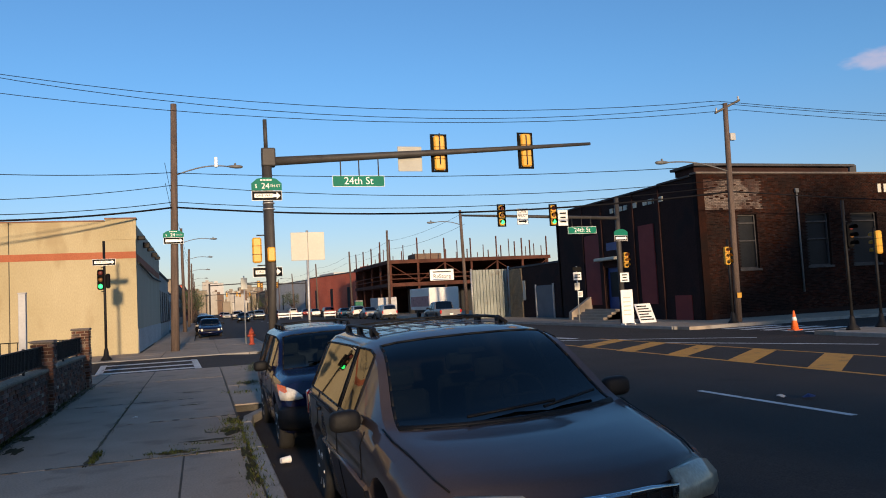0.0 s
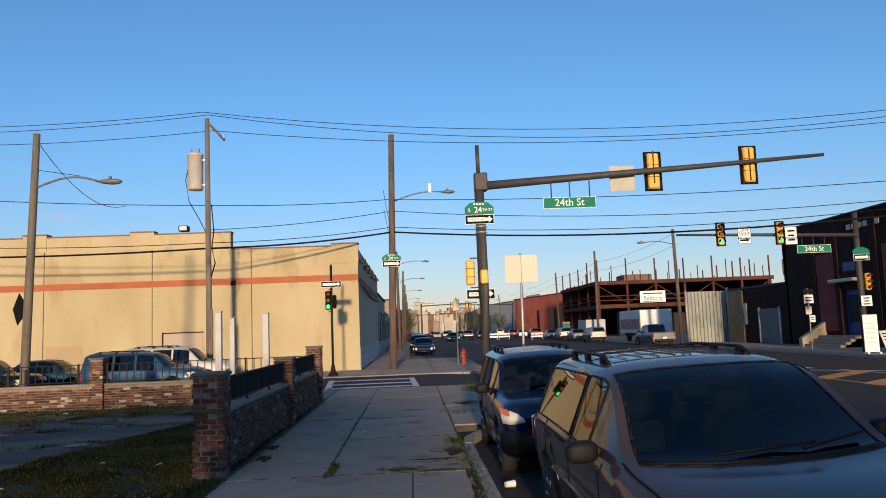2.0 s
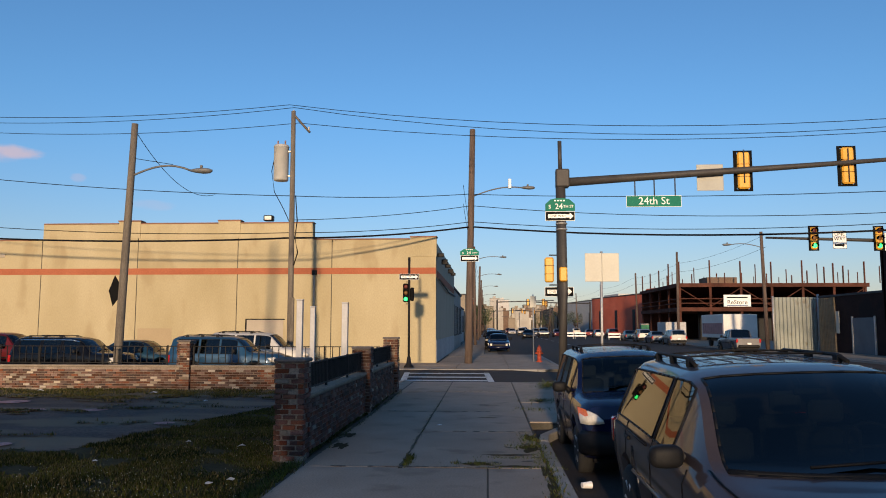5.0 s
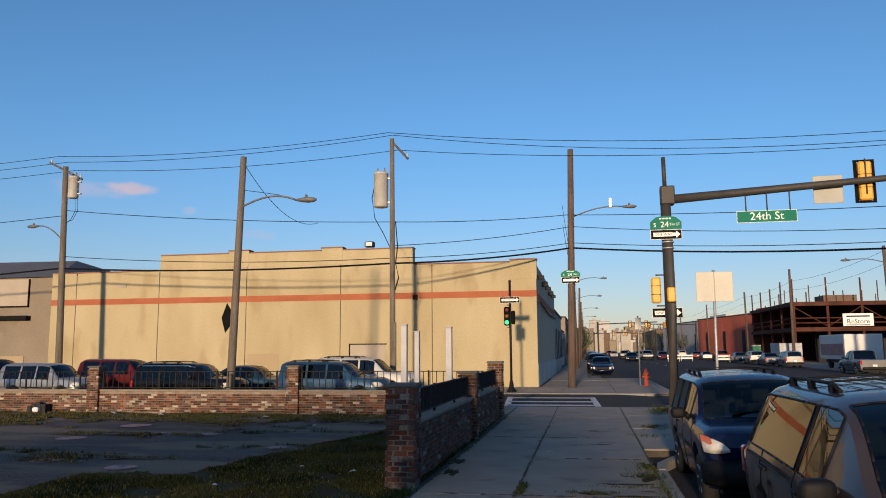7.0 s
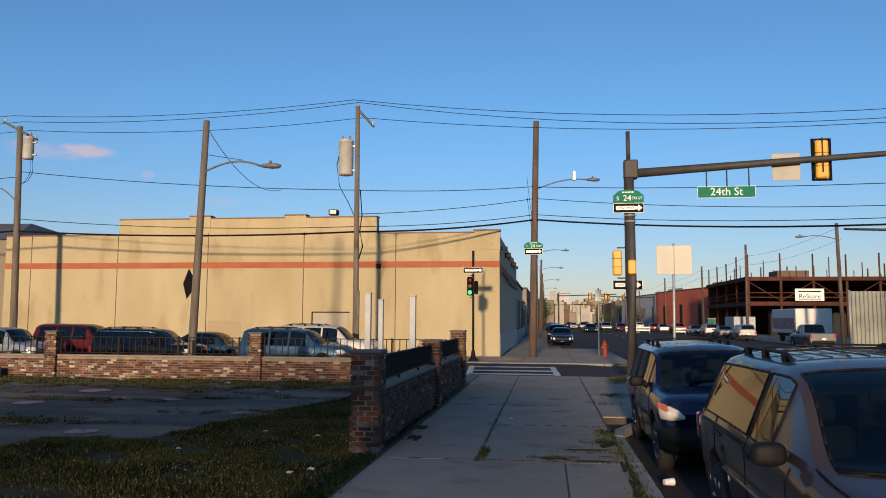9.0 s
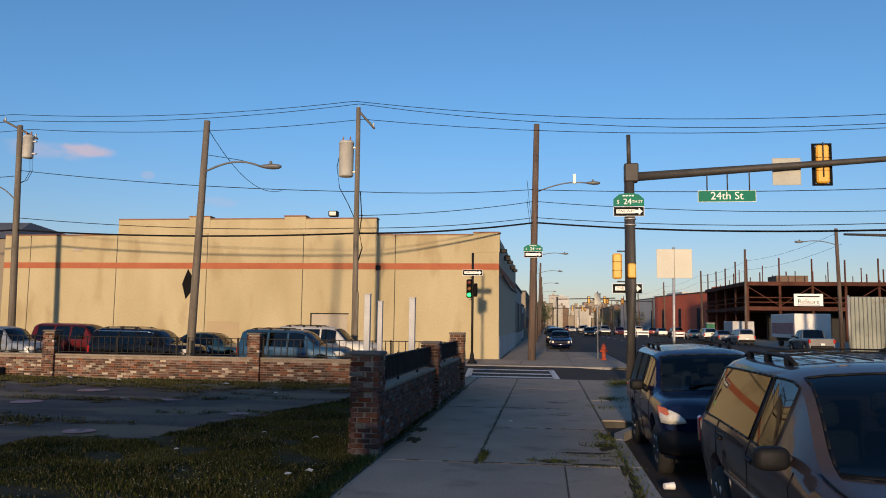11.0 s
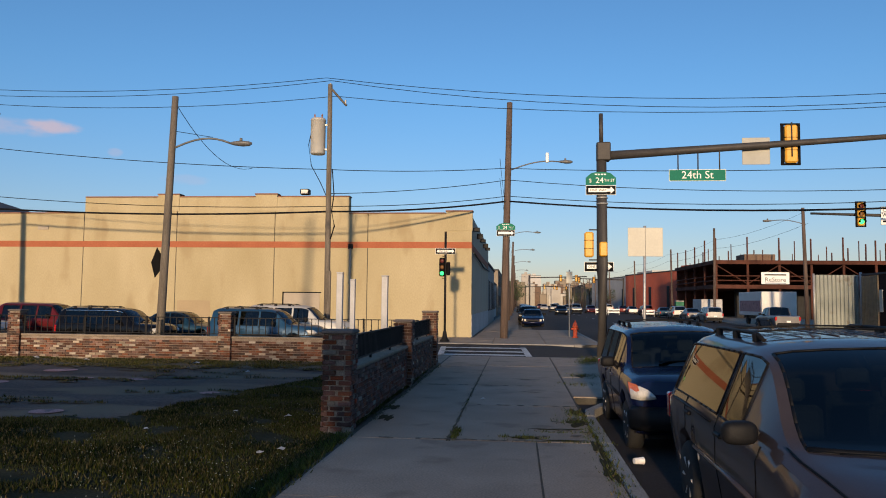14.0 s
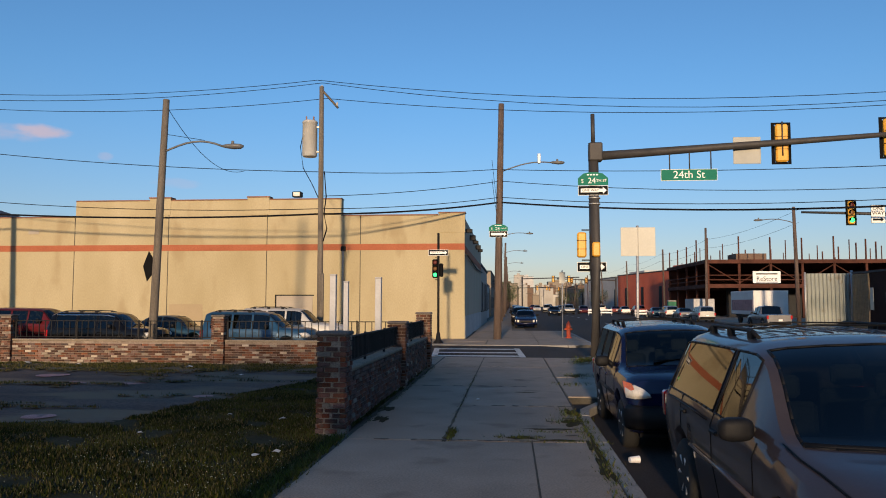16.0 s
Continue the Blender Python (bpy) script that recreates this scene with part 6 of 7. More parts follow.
# right pole with lamp arm
p = wood_pole(25.0, 30.9, 10.65, (.17, 0), .145, "wood_pole_dark", "tall dark wooden utility pole with crossarm and street lamp")
crossarm(p, -.45, 10.15, 1.05, 10.85)
street_light(p, .05, 7.3, -3.28, 7.5, rise=.30)
part("pole_box", boxed(.2, .5, -.2, 0, 8.8, 9.15, .02), M["transformer"], p)
part("yellow_tag", boxed(-.12, .12, -.2, -.18, 1.15, 1.4), M["signal_yellow"], p)
for x, y, top, arm in [(22.2, 62, 9.4, -1), (22.2, 90, 10.5, 0), (22.4, 150, 10, 0), (-1.0, 78, 10, 1), (-1.0, 104, 10, 1), (-1.0, 135, 10, 1), (-1.0, 170, 10, 1), (22.4, 190, 10, -1), (22.4, 225, 10, 0), (23.0, 118, 10, 0), (-1, 215, 10, 1), (22.4, 270, 10, -1)]:
    p = wood_pole(x, y, top, (random.uniform(-.3, .3), 0), .15, "wood_pole_dark", "wooden utility pole along the avenue")
    if arm:
        street_light(p, 0, top * .86, arm * 2.5, top * .87, rise=.3)


def corner_signal(x, y, top, facing, head_z, head_dx, sign=False, lit=None, dark=False, label="black steel corner signal post with a one-way sign"):
    p = thing("signal_post", x, y, 0, label=label, category="traffic signal", group="corner signal posts")
    part("post", tubed([(0, 0, 0), (0, 0, top)], .055, 10), M["black_iron"], p)
    bm = bmesh.new()
    lathe(bm, [(.24, 0), (.22, .06), (.12, .18), (.08, .45), (.055, .5)], 10)
    part("base", bm, M["black_iron"], p)
    signal_head(p, head_dx, -.05, head_z, head_z + .95, .42, facing, False, lit, "signal_black" if dark or lit is not None else "signal_yellow")
    part("bracket", tubed([(0, 0, head_z + .98), (head_dx, 0, head_z + .98)], .02, 6), M["black_iron"], p)
    part("bracket", tubed([(0, 0, head_z - .03), (head_dx, 0, head_z - .03)], .02, 6), M["black_iron"], p)
    part("side_head", boxed(.06, .22, -.12, .12, head_z + .1, head_z + .72, .04), M["signal_black"], p)
    if sign:
        one_way(p, -.46, .46, 4.0, 4.28, -.08)
    return p


corner_signal(-3.38, 35.4, 5.05, -1, 2.93, -.14, True, 0)
corner_signal(24.45, 30.6, 3.95, -1, 2.7, -.12, label="black steel signal post before the brick warehouse")
corner_signal(22.35, 21.6, 4.6, -1, 2.85, .15, dark=True, label="black steel signal post on the near corner")
corner_signal(24.0, 21.9, 3.6, 1, 2.6, .1, label="black steel signal post on the near corner")


def far_mast():
    p = thing("far_signal_mast", 21.78, 36, 0, label="dark steel traffic signal mast across the avenue", category="traffic signal")
    part("pole", tubed([(0, 0, -.05), (.05, 0, 6.8)], [.16, .12], 12), M["mast"], p)
    part("arm", tubed([(0, 0, 5.66), (-4.5, 0, 5.82), (-8.75, 0, 5.95)], [.10, .08, .05], 10), M["mast"], p)
    signal_head(p, -6.68, -.15, 5.32, 6.47, .46, -1, True, 0)
    signal_head(p, -3.80, -.15, 5.30, 6.44, .46, -1, True, 0)
    s = sign_plate(p, "one_way_board", -5.8, -5.18, 5.42, 6.24, -.1, "sign_white", "sign_black")
    lettering("legend", "ONE", .22, M["sign_black"], s, (-5.49, -.108, 6.08))
    lettering("legend", "WAY", .22, M["sign_black"], s, (-5.49, -.108, 5.86))
    bm = bmesh.new()
    arrow(bm, -5.72, -5.26, 5.58, .2, -.104)
    part("arrow", bm, M["sign_black"], s)
    s = sign_plate(p, "turn_board", -3.52, -2.93, 5.3, 6.14, -.12, "sign_white", "sign_black")
    for k, w in enumerate((.36, .3, .34)):
        part("word_bar", boxed(-3.22 - w / 2, -3.22 + w / 2, -.128, -.123, 5.92 - .22 * k, 6.0 - .22 * k), M["sign_black"], s)
    street_plate(p, -2.97, -1.31, 4.87, 5.24, -.1, "24th St", .33)
    for x in (-2.7, -2.15, -1.6):
        part("hanger", tubed([(x, -.08, 5.2), (x, -.08, 5.75)], .02, 6), M["mast"], p)
    crest_plate(p, -.32, .5, 4.72, 5.05, -.18, False)
    one_way(p, -.3, .48, 4.42, 4.72, -.18, False)
    signal_head(p, .36, -.05, 2.95, 3.85, .40, -1, False)
    s = sign_plate(p, "lane_sign", -.15, .4, 2.22, 2.74, -.2, "sign_white", "sign_black")
    for k, w in enumerate((.3, .24, .34)):
        part("word_bar", boxed(.125 - w / 2, .125 + w / 2, -.208, -.203, 2.58 - .14 * k, 2.64 - .14 * k), M["sign_black"], s)
    return p


far_mast()


def small_post(x, y, top, plates, label, name="sign_post", mat="galv", lean=0.0):
    p = thing(name, x, y, 0, label=label, category="sign", group="sign posts")
    part("post", tubed([(0, 0, -.05), (lean, 0, top)], .035, 8), M[mat], p)
    for x0, x1, z0, z1, face in plates:
        s = sign_plate(p, "sign_plate", x0, x1, z0, z1, -.06, face, "sign_black" if face == "sign_white" else None)
        if face == "sign_white":
            for k in range(2):
                part("word_bar", boxed(x0 + .08, x1 - .08, -.068, -.063, z0 + (z1 - z0) * (.3 + .3 * k), z0 + (z1 - z0) * (.42 + .3 * k)), M["sign_black"], s)
    return p


small_post(22.35, 42, 3.4, [(-.28, .28, 2.55, 3.05, "sign_white"), (-.22, .12, 1.95, 2.4, "sign_back"), (-.05, .3, 1.5, 1.9, "sign_white"), (-.3, .3, 3.1, 3.35, "sign_black")], "metal post with several parking signs")
small_post(2.7, 42.0, 3.6, [(-.16, .16, 2.9, 3.5, "sign_back")], "thin metal sign post beside the hydrant")
p = thing("blank_sign", 3.21, 20.6, 0, label="pale metal backs of two square signs on a post", category="sign")
part("post", tubed([(-.02, .05, -.05), (.02, .05, 3.85)], .035, 8), M["galv"], p)
part("sign_back", boxed(-.42, .02, 0, .015, 3.05, 3.80, .006), M["sign_back"], p)
part("sign_back", boxed(.03, .47, .01, .025, 3.05, 3.80, .006), M["sign_back"], p)


def hydrant(x, y):
    bm = bmesh.new()
    lathe(bm, [(.16, 0), (.16, .05), (.11, .07), (.105, .55), (.15, .57), (.15, .62), (.12, .64), (.11, .74), (.06, .82), (.03, .84), (.03, .90), (.001, .90)], 16)
    h = thing("fire_hydrant", x, y, 0, label="faded orange-red cast iron fire hydrant", category="hydrant")
    part("barrel", bm, M["hydrant"], h)
    for a, b in (((-.2, 0, .47), (.2, 0, .47)), ((0, -.22, .45), (0, 0, .45))):
        part("nozzle", tubed([a, b], .055, 10), M["hydrant"], h)


hydrant(2.95, 41.2)


def white_post(x, y, top, w=.16):
    p = thing("white_post", x, y, 0, label="plain white square post behind the railing", category="post", group="white posts")
    part("shaft", boxed(-w / 2, w / 2, -w / 2, w / 2, -.1, top, .01), M["post_shade_white"], p)
    part("cap", boxed(-w / 2 - .01, w / 2 + .01, -w / 2 - .01, w / 2 + .01, top, top + .03, .008), M["post_shade_white"], p)


white_post(-4.83, 20.7, 2.56)
white_post(-4.52, 20.9, 2.38, .13)
white_post(-3.6, 20.7, 2.48)


def cone(x, y):
    c = thing("traffic_cone", x, y, 0, label="orange traffic cone with a pale collar", category="traffic cone")
    part("base", boxed(-.19, .19, -.19, .19, 0, .04, .015), M["orange"], c)
    bm = bmesh.new()
    lathe(bm, [(.14, .04), (.03, .72), (.001, .73)], 16)
    part("shell", bm, M["orange"], c)
    bm = bmesh.new()
    lathe(bm, [(.092, .36), (.071, .50)], 16)
    part("collar", bm, M["sign_white"], c)


cone(21.38, 23.3)


def a_frame(x, y):
    b = thing("notice_board", x, y, 0, label="leaning white notice board with dark rows of text", category="sign")
    pl = part("panel", boxed(-.5, .5, -.02, .02, 0, 1.15, .006), M["sign_white"], b)
    pl.matrix_basis = pose(0, 0, 0, -28, 0, 0)
    for k in range(6):
        part("word_bar", boxed(-.4, .4 - .1 * (k % 3), -.026, -.021, .15 + .16 * k, .22 + .16 * k), M["sign_black"], pl)
    part("prop", tubed([(0, .5, .95), (0, .95, 0)], .02, 6), M["wood_pole"], b)


a_frame(23.3, 36.0)
p = thing("standing_board", 21.7, 35.4, 0, label="tall white standing signboard beside the mast", category="sign")
part("panel", boxed(-.34, .36, -.03, .03, .08, 1.82, .01), M["sign_white"], p)
for k in range(5):
    part("word_bar", boxed(-.22, .2, -.036, -.031, .5 + .22 * k, .56 + .22 * k), M["sign_back"], p)
for x in (-.28, .3):
    part("foot", boxed(x - .04, x + .04, -.2, .2, 0, .08), M["sign_white"], p)


# ---- brick warehouse ----
def warehouse():
    b = thing("brick_warehouse", 25.8, 34.4, 0, label="old red brick warehouse with painted-over patches, its shade put into the brick colours", category="building")
    O = pose(-25.8, -34.4, 0)

    def put(name, bm, mat, label="", parent=None):
        bm.transform(O)
        return part(name, bm, mat, parent or b, label)

    # front along the side street, with window openings cut through
    wins = [(28.2, 29.46), (32.75, 34.4), (35.95, 37.9), (40.2, 42.0), (44.0, 45.8)]
    z0, z1, top = 2.62, 5.56, 7.78
    edges = [25.8] + [e for w in wins for e in w] + [60]
    for i in range(0, len(edges), 2):
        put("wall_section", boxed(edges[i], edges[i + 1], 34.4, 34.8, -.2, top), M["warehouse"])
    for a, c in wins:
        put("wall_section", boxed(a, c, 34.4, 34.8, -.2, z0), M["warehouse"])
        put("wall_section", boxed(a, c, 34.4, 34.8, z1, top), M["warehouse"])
    for a, c in wins:
        w = put("window", boxed(a, c, 34.66, 34.68, z0, z1), M["window_glass"], "steel-framed window with a dark, dulled pane")
        fr = bmesh.new()
        for x in (a, c - .07):
            box(fr, x, x + .07, 34.56, 34.66, z0, z1)
        for z in (z0, z0 + (z1 - z0) * .5, z1 - .5, z1 - .07):
            box(fr, a + .07, c - .07, 34.56, 34.66, z, z + .07)
        put("window_frame", fr, M["old_frame"], "", w)
        put("blind", boxed(a, c, 34.72, 34.75, z0, z1), M["cabin"], "", w)
        put("sill", boxed(a - .08, c + .08, 34.32, 34.6, z0 - .12, z0), M["old_frame"], "", w)
    # brick courses on the sunlit corner
    bk = bmesh.new()
    wb = bmesh.new()
    rnd = random.Random(9)
    zc = .3
    row = 0
    while zc < 7.7:
        x = 25.80 + (0 if row % 2 else -.11)
        while x < 39.5:
            a, c = max(25.81, x) + .008, min(39.5, x + .23) - .008
            x += .235
            if c - a < .03 or any(w0 - .02 < (a + c) / 2 < w1 + .02 and z0 - .14 < zc < z1 + .05 for w0, w1 in wins):
                continue
            white = 5.85 < zc < 7.45 and (a < 29.7) and rnd.random() < .86
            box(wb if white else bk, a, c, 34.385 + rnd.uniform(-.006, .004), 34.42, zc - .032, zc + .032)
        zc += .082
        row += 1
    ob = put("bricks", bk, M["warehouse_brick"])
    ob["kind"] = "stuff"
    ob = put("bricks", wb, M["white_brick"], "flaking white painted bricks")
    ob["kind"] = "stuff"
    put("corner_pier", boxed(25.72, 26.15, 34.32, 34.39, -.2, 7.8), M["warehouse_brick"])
    put("downpipe", tubed([(32.2, 34.3, 6.8), (32.2, 34.3, 1.2)], .05, 8), M["lamp_arm"], "weathered grey metal downpipe")
    put("downpipe_head", boxed(32.08, 32.32, 34.2, 34.38, 6.7, 6.95, .03), M["lamp_arm"])
    put("cornice", boxed(25.7, 60, 34.28, 34.85, 7.78, 7.88, .01), M["cap_stone"])
    put("roof_monitor", boxed(25.9, 36.4, 34.7, 36.4, 7.88, 8.22), M["warehouse_dark"])
    put("roof_edge", boxed(25.7, 36.6, 34.4, 36.6, 8.22, 8.36, .01), M["roof_dark"])
    put("chimney", boxed(37.9, 38.4, 36, 36.5, 7.8, 8.6, .02), M["roof_dark"])
    # side along the avenue
    openings = [(42.8, 44.6, 0, 3.3)]
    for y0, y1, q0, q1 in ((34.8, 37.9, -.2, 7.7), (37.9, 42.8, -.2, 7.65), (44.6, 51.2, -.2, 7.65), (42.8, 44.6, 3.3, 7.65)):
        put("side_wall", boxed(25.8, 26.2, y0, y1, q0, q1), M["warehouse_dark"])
    put("side_cornice", boxed(25.68, 26.25, 37.95, 51.2, 7.65, 7.75, .01), M["roof_dark"])
    put("side_cornice", boxed(25.68, 26.25, 34.9, 37.95, 7.7, 7.8, .01), M["roof_dark"])
    for y0, y1 in ((38.7, 40.3), (45.0, 47.1)):
        put("red_panel", boxed(25.74, 25.8, y0, y1, .9, 5.6), M["red_panel"], "dark red painted panel")
    for y in (38.2, 41.0, 44.9, 47.5):
        put("pilaster", boxed(25.73, 25.8, y - .22, y + .22, 0, 7.7), M["warehouse_dark"])
    door = put("entrance_door", boxed(26.0, 26.06, 42.8, 44.6, 0.6, 3.3), M["sign_blue"], "recessed dark entrance door")
    put("door_glass", boxed(25.97, 26.0, 43.1, 44.3, 1.4, 3.0), M["window_glass"], "", door)
    put("canopy", boxed(25.2, 25.8, 42.4, 45.0, 3.75, 3.95, .03), M["sign_back"], "pale entrance canopy")
    put("blue_plaque", boxed(25.76, 25.8, 43.0, 44.2, 4.4, 4.9), M["sign_blue"])
    put("fire_door", boxed(25.75, 25.8, 35.5, 37.0, 0, 1.35), M["red_panel"], "low red door")
    for k in range(11):
        if k in (4,):
            continue
        put("letter_bar", boxed(25.75, 25.8, 37.6 + k * .55, 37.6 + k * .55 + .36, 6.75, 7.05), M["sign_back"])
    for k in range(2):
        put("letter_bar", boxed(38.1 + k * .45, 38.35 + k * .45, 34.36, 34.4, 6.7, 7.2), M["sign_back"])
    st = bmesh.new()
    for k in range(4):
        box(st, 24.3 + .3 * k, 25.8, 42.6, 46.6, 0, .16 * (k + 1))
    put("steps", st, M["concrete"], "concrete entrance steps")
    wl = bmesh.new()
    vs = [wl.verts.new(c) for c in ((24.2, 46.6, 0), (24.2, 47.0, 0), (25.8, 47.0, 0), (25.8, 46.6, 0), (24.2, 46.6, .5), (24.2, 47.0, .5), (25.8, 47.0, 1.5), (25.8, 46.6, 1.5))]
    for q in ((3, 2, 1, 0), (4, 5, 6, 7), (0, 1, 5, 4), (1, 2, 6, 5), (2, 3, 7, 6), (3, 0, 4, 7)):
        wl.faces.new([vs[i] for i in q])
    put("cheek_wall", wl, M["concrete"])
    put("roof", boxed(26.2, 60, 34.8, 51, 7.2, 7.4), M["roof_dark"])
    put("back_wall", boxed(25.8, 60, 51.0, 51.4, -.2, 7.6), M["warehouse_dark"])
    put("back_wall", boxed(59.6, 60, 34.8, 51, -.2, 7.6), M["warehouse_dark"])
    return b


warehouse()


# ---- across the avenue, further up ----
def simple_building(name, x0, x1, y0, y1, h, mat, label, windows=(), roof_mat="roof_dark", face="x", storeys=2, step=4.0, turn=0.0):
    """A plain block with recessed windows on the face that looks on the avenue."""
    b = thing(name, x0 if face == "x" else x1, y0, 0, turn, label=label, category="building", group="far buildings")
    w, d = x1 - x0, y1 - y0
    ox = 0 if face == "x" else -w
    part("wall", boxed(ox, ox + w, 0, d, -.2, h), M[mat], b)
    part("coping", boxed(ox - .1, ox + w + .1, -.1, d + .1, h, h + .2, .02), M[roof_mat], b)
    part("roof_hut", boxed(ox + w * .3, ox + w * .6, d * .3, d * .5, h + .2, h + 1.4), M[mat], b)
    for s in range(storeys):
        zz = 1.2 + s * (h / storeys)
        k = 0
        y = step * .3
        while y + 1.2 < d:
            fx = ox if face == "x" else ox + w
            sg = -1 if face == "x" else 1
            bm = boxed(min(fx, fx + sg * .05), max(fx, fx + sg * .05), y, y + 1.3, zz, zz + h / storeys * .5)
            wn = part("window", bm, M["window_glass"], b)
            part("window_sill", boxed(min(fx, fx + sg * .12), max(fx, fx + sg * .12), y - .05, y + 1.35, zz - .12, zz), M["cap_stone"], wn)
            y += step
    return b


b = thing("brown_building", 25.9, 51.5, 0, label="low brown industrial building with a glazed side door", category="building")
part("wall", boxed(0, 14, 0, 9.6, -.2, 4.1), M["warehouse_dark"], b)
part("coping", boxed(-.06, 14, -.05, 9.65, 4.1, 4.25, .01), M["roof_dark"], b)
part("glazed_door", boxed(-.05, 0, 1.2, 4.2, 0, 2.5), M["blue_door"], b)
part("door_frame", boxed(-.09, 0, 4.2, 4.35, 0, 2.6), M["galv"], b)
part("door_frame", boxed(-.09, 0, 1.05, 1.2, 0, 2.6), M["galv"], b)
part("wood_cladding", boxed(-.06, 0, 6.9, 9.6, 0, 4.05), M["tan_metal"], b)
for k in range(10):
    part("cladding_rib", boxed(-.09, -.06, 6.95 + k * .25, 7.05 + k * .25, 0, 4.03), M["tan_metal"], b)
part("notice", boxed(-.09, -.06, 6.2, 6.7, 1.4, 3.0), M["sign_back"], b)


def corrugated_wall():
    b = thing("corrugated_fence", 23.0, 62.6, 0, label="tall pale weathered corrugated metal fence", category="fence")
    part("sheet", boxed(0, 3.3, 0, .04, -.1, 4.2), M["corrugated"], b)
    for k in range(11):
        part("rib", boxed(.06 + .30 * k, .20 + .30 * k, -.14, 0, -.05, 4.2, .03), M["corrugated"], b)
    part("corner_post", tubed([(3.4, -.1, -.1), (3.4, -.1, 4.45)], .10, 8), M["post_shade_white"], b)
    part("corner_post", tubed([(-.1, -.1, -.1), (-.1, -.1, 4.3)], .08, 8), M["galv"], b)


corrugated_wall()


def ruin():
    b = thing("steel_frame_building", 25.8, 103.5, 0, label="open rusty steel frame of a half-built building", category="building")
    W, D = 24.0, 24.0
    for i in range(7):
        for j in range(5):
            if 0 < i < 6 and 0 < j < 4:
                continue
            x, y = W * i / 6, D * j / 4
            part("column", boxed(x - .15, x + .15, y - .15, y + .15, 0, 7.4), M["rust_steel"], b)
            if i in (0, 6) or j in (0, 4):
                part("stub_column", boxed(x - .08, x + .08, y - .08, y + .08, 7.6, 10.4 + random.uniform(-.3, .4)), M["rust_steel"], b)
                part("rebar", boxed(x + 1.9, x + 2.0, y - .05, y + .05, 7.6, 9.6 + random.uniform(-1.2, .6)), M["rust_steel"], b)
    part("floor_slab", boxed(-.3, W + .3, -.3, D + .3, 3.9, 4.4), M["rust_steel"], b)
    part("roof_slab", boxed(-.4, W + .4, -.4, D + .4, 7.1, 7.6), M["rust_steel"], b)
    for z in (4.9, 5.5):
        part("guard_rail", boxed(-.3, W + .3, -.3, -.22, z, z + .12), M["rust_steel"], b)
        part("guard_rail", boxed(-.3, -.22, -.3, D + .3, z, z + .12), M["rust_steel"], b)
    for i in range(6):
        bm = bmesh.new()
        x0, x1 = W * i / 6, W * (i + 1) / 6
        tube(bm, [(x0, 0, 4.5), (x1, 0, 7.0)] if i % 2 else [(x0, 0, 7.0), (x1, 0, 4.5)], .07, 5)
        part("brace", bm, M["rust_steel"], b)
    part("back_wall", boxed(0, W, D - .3, D, 0, 7.1), M["rust_steel"], b)
    part("inner_wall", boxed(W - .3, W, 0, D, 0, 7.1), M["rust_steel"], b)
    part("inner_wall", boxed(4, W - 1, 6.0, 6.3, 0, 3.9), M["cabin"], b)
    part("roof_hut", boxed(4.5, 8.5, 3, 7, 7.6, 8.6), M["brown_far"], b)
    s = part("shop_sign", boxed(5.5, 9.0, -.75, -.6, 4.5, 6.05, .02), M["sign_white"], b, "white shop sign with dark lettering")
    lettering("legend", "ReStore", .80, M["sign_black"], s, (7.25, -.76, 5.05))
    part("word_bar", boxed(5.9, 8.6, -.765, -.755, 5.62, 5.78), M["sign_black"], s)
    part("word_bar", boxed(5.9, 8.6, -.765, -.755, 4.58, 4.68), M["sign_blue"], s)
    return b


ruin()
simple_building("red_building", 29.3, 45, 129.5, 165, 7.6, "red_brick_far", "red painted brick building, its colour raised to look sunlit", storeys=1, step=9, turn=11.0)
simple_building("grey_building", 30.2, 45, 169, 230, 8.4, "grey_far", "long grey metal-clad building", storeys=1, step=12, turn=8.0)
simple_building("tan_building", 26, 45, 232, 300, 7, "tan_far", "tan low commercial building", storeys=2, step=5)
simple_building("brown_row", 26, 45, 302, 420, 9, "brown_far", "row of brown brick buildings far up the avenue", storeys=3, step=6)
simple_building("white_building", -22, -2.6, 63.5, 82, 5.0, "white_far", "small whitewashed building beyond the cream building", face="y", storeys=1, step=4)
simple_building("grey_shop", -22, -3.2, 83, 112, 4.2, "grey_far", "low grey shop building", face="y", storeys=1, step=5)
simple_building("tan_row", -24, -3.0, 114, 180, 6.5, "tan_far", "tan row of low shops", face="y", storeys=2, step=5)
simple_building("red_row", -24, -3.0, 182, 300, 8, "red_brick_far", "row of red brick houses far up the avenue", face="y", storeys=2, step=5)
for x0, x1, y0, y1, h, mm in [(-6, 4, 430, 440, 13, "tan_far"), (6, 13, 440, 455, 17, "grey_far"), (14, 20, 428, 440, 12, "tan_far"), (-20, -8, 420, 440, 15, "brown_far"), (21, 33, 436, 450, 14, "tan_far"), (2, 8, 470, 480, 19, "white_far")]:
    simple_building("distant_block", x0, x1, y0, y1, h, mm, "hazy distant city block at the street's end", storeys=4, step=3)

rnd = random.Random(77)
for k in range(70):
    w, h = rnd.uniform(1.5, 5.0), rnd.uniform(4, 12)
    x, y = rnd.uniform(-14, 40), rnd.uniform(395, 426) if k % 3 else rnd.uniform(360, 392)
    if y < 394 and -2 < x < 24:
        x = rnd.choice((-6, 25)) + rnd.uniform(-1.5, 1.5)
    simple_building("distant_house", x, x + w, y, y + 4, h, rnd.choice(("tan_far", "tan_far", "brown_far", "white_far", "brown_far", "grey_far")), "small sunlit house at the far end of the avenue", storeys=2, step=3)


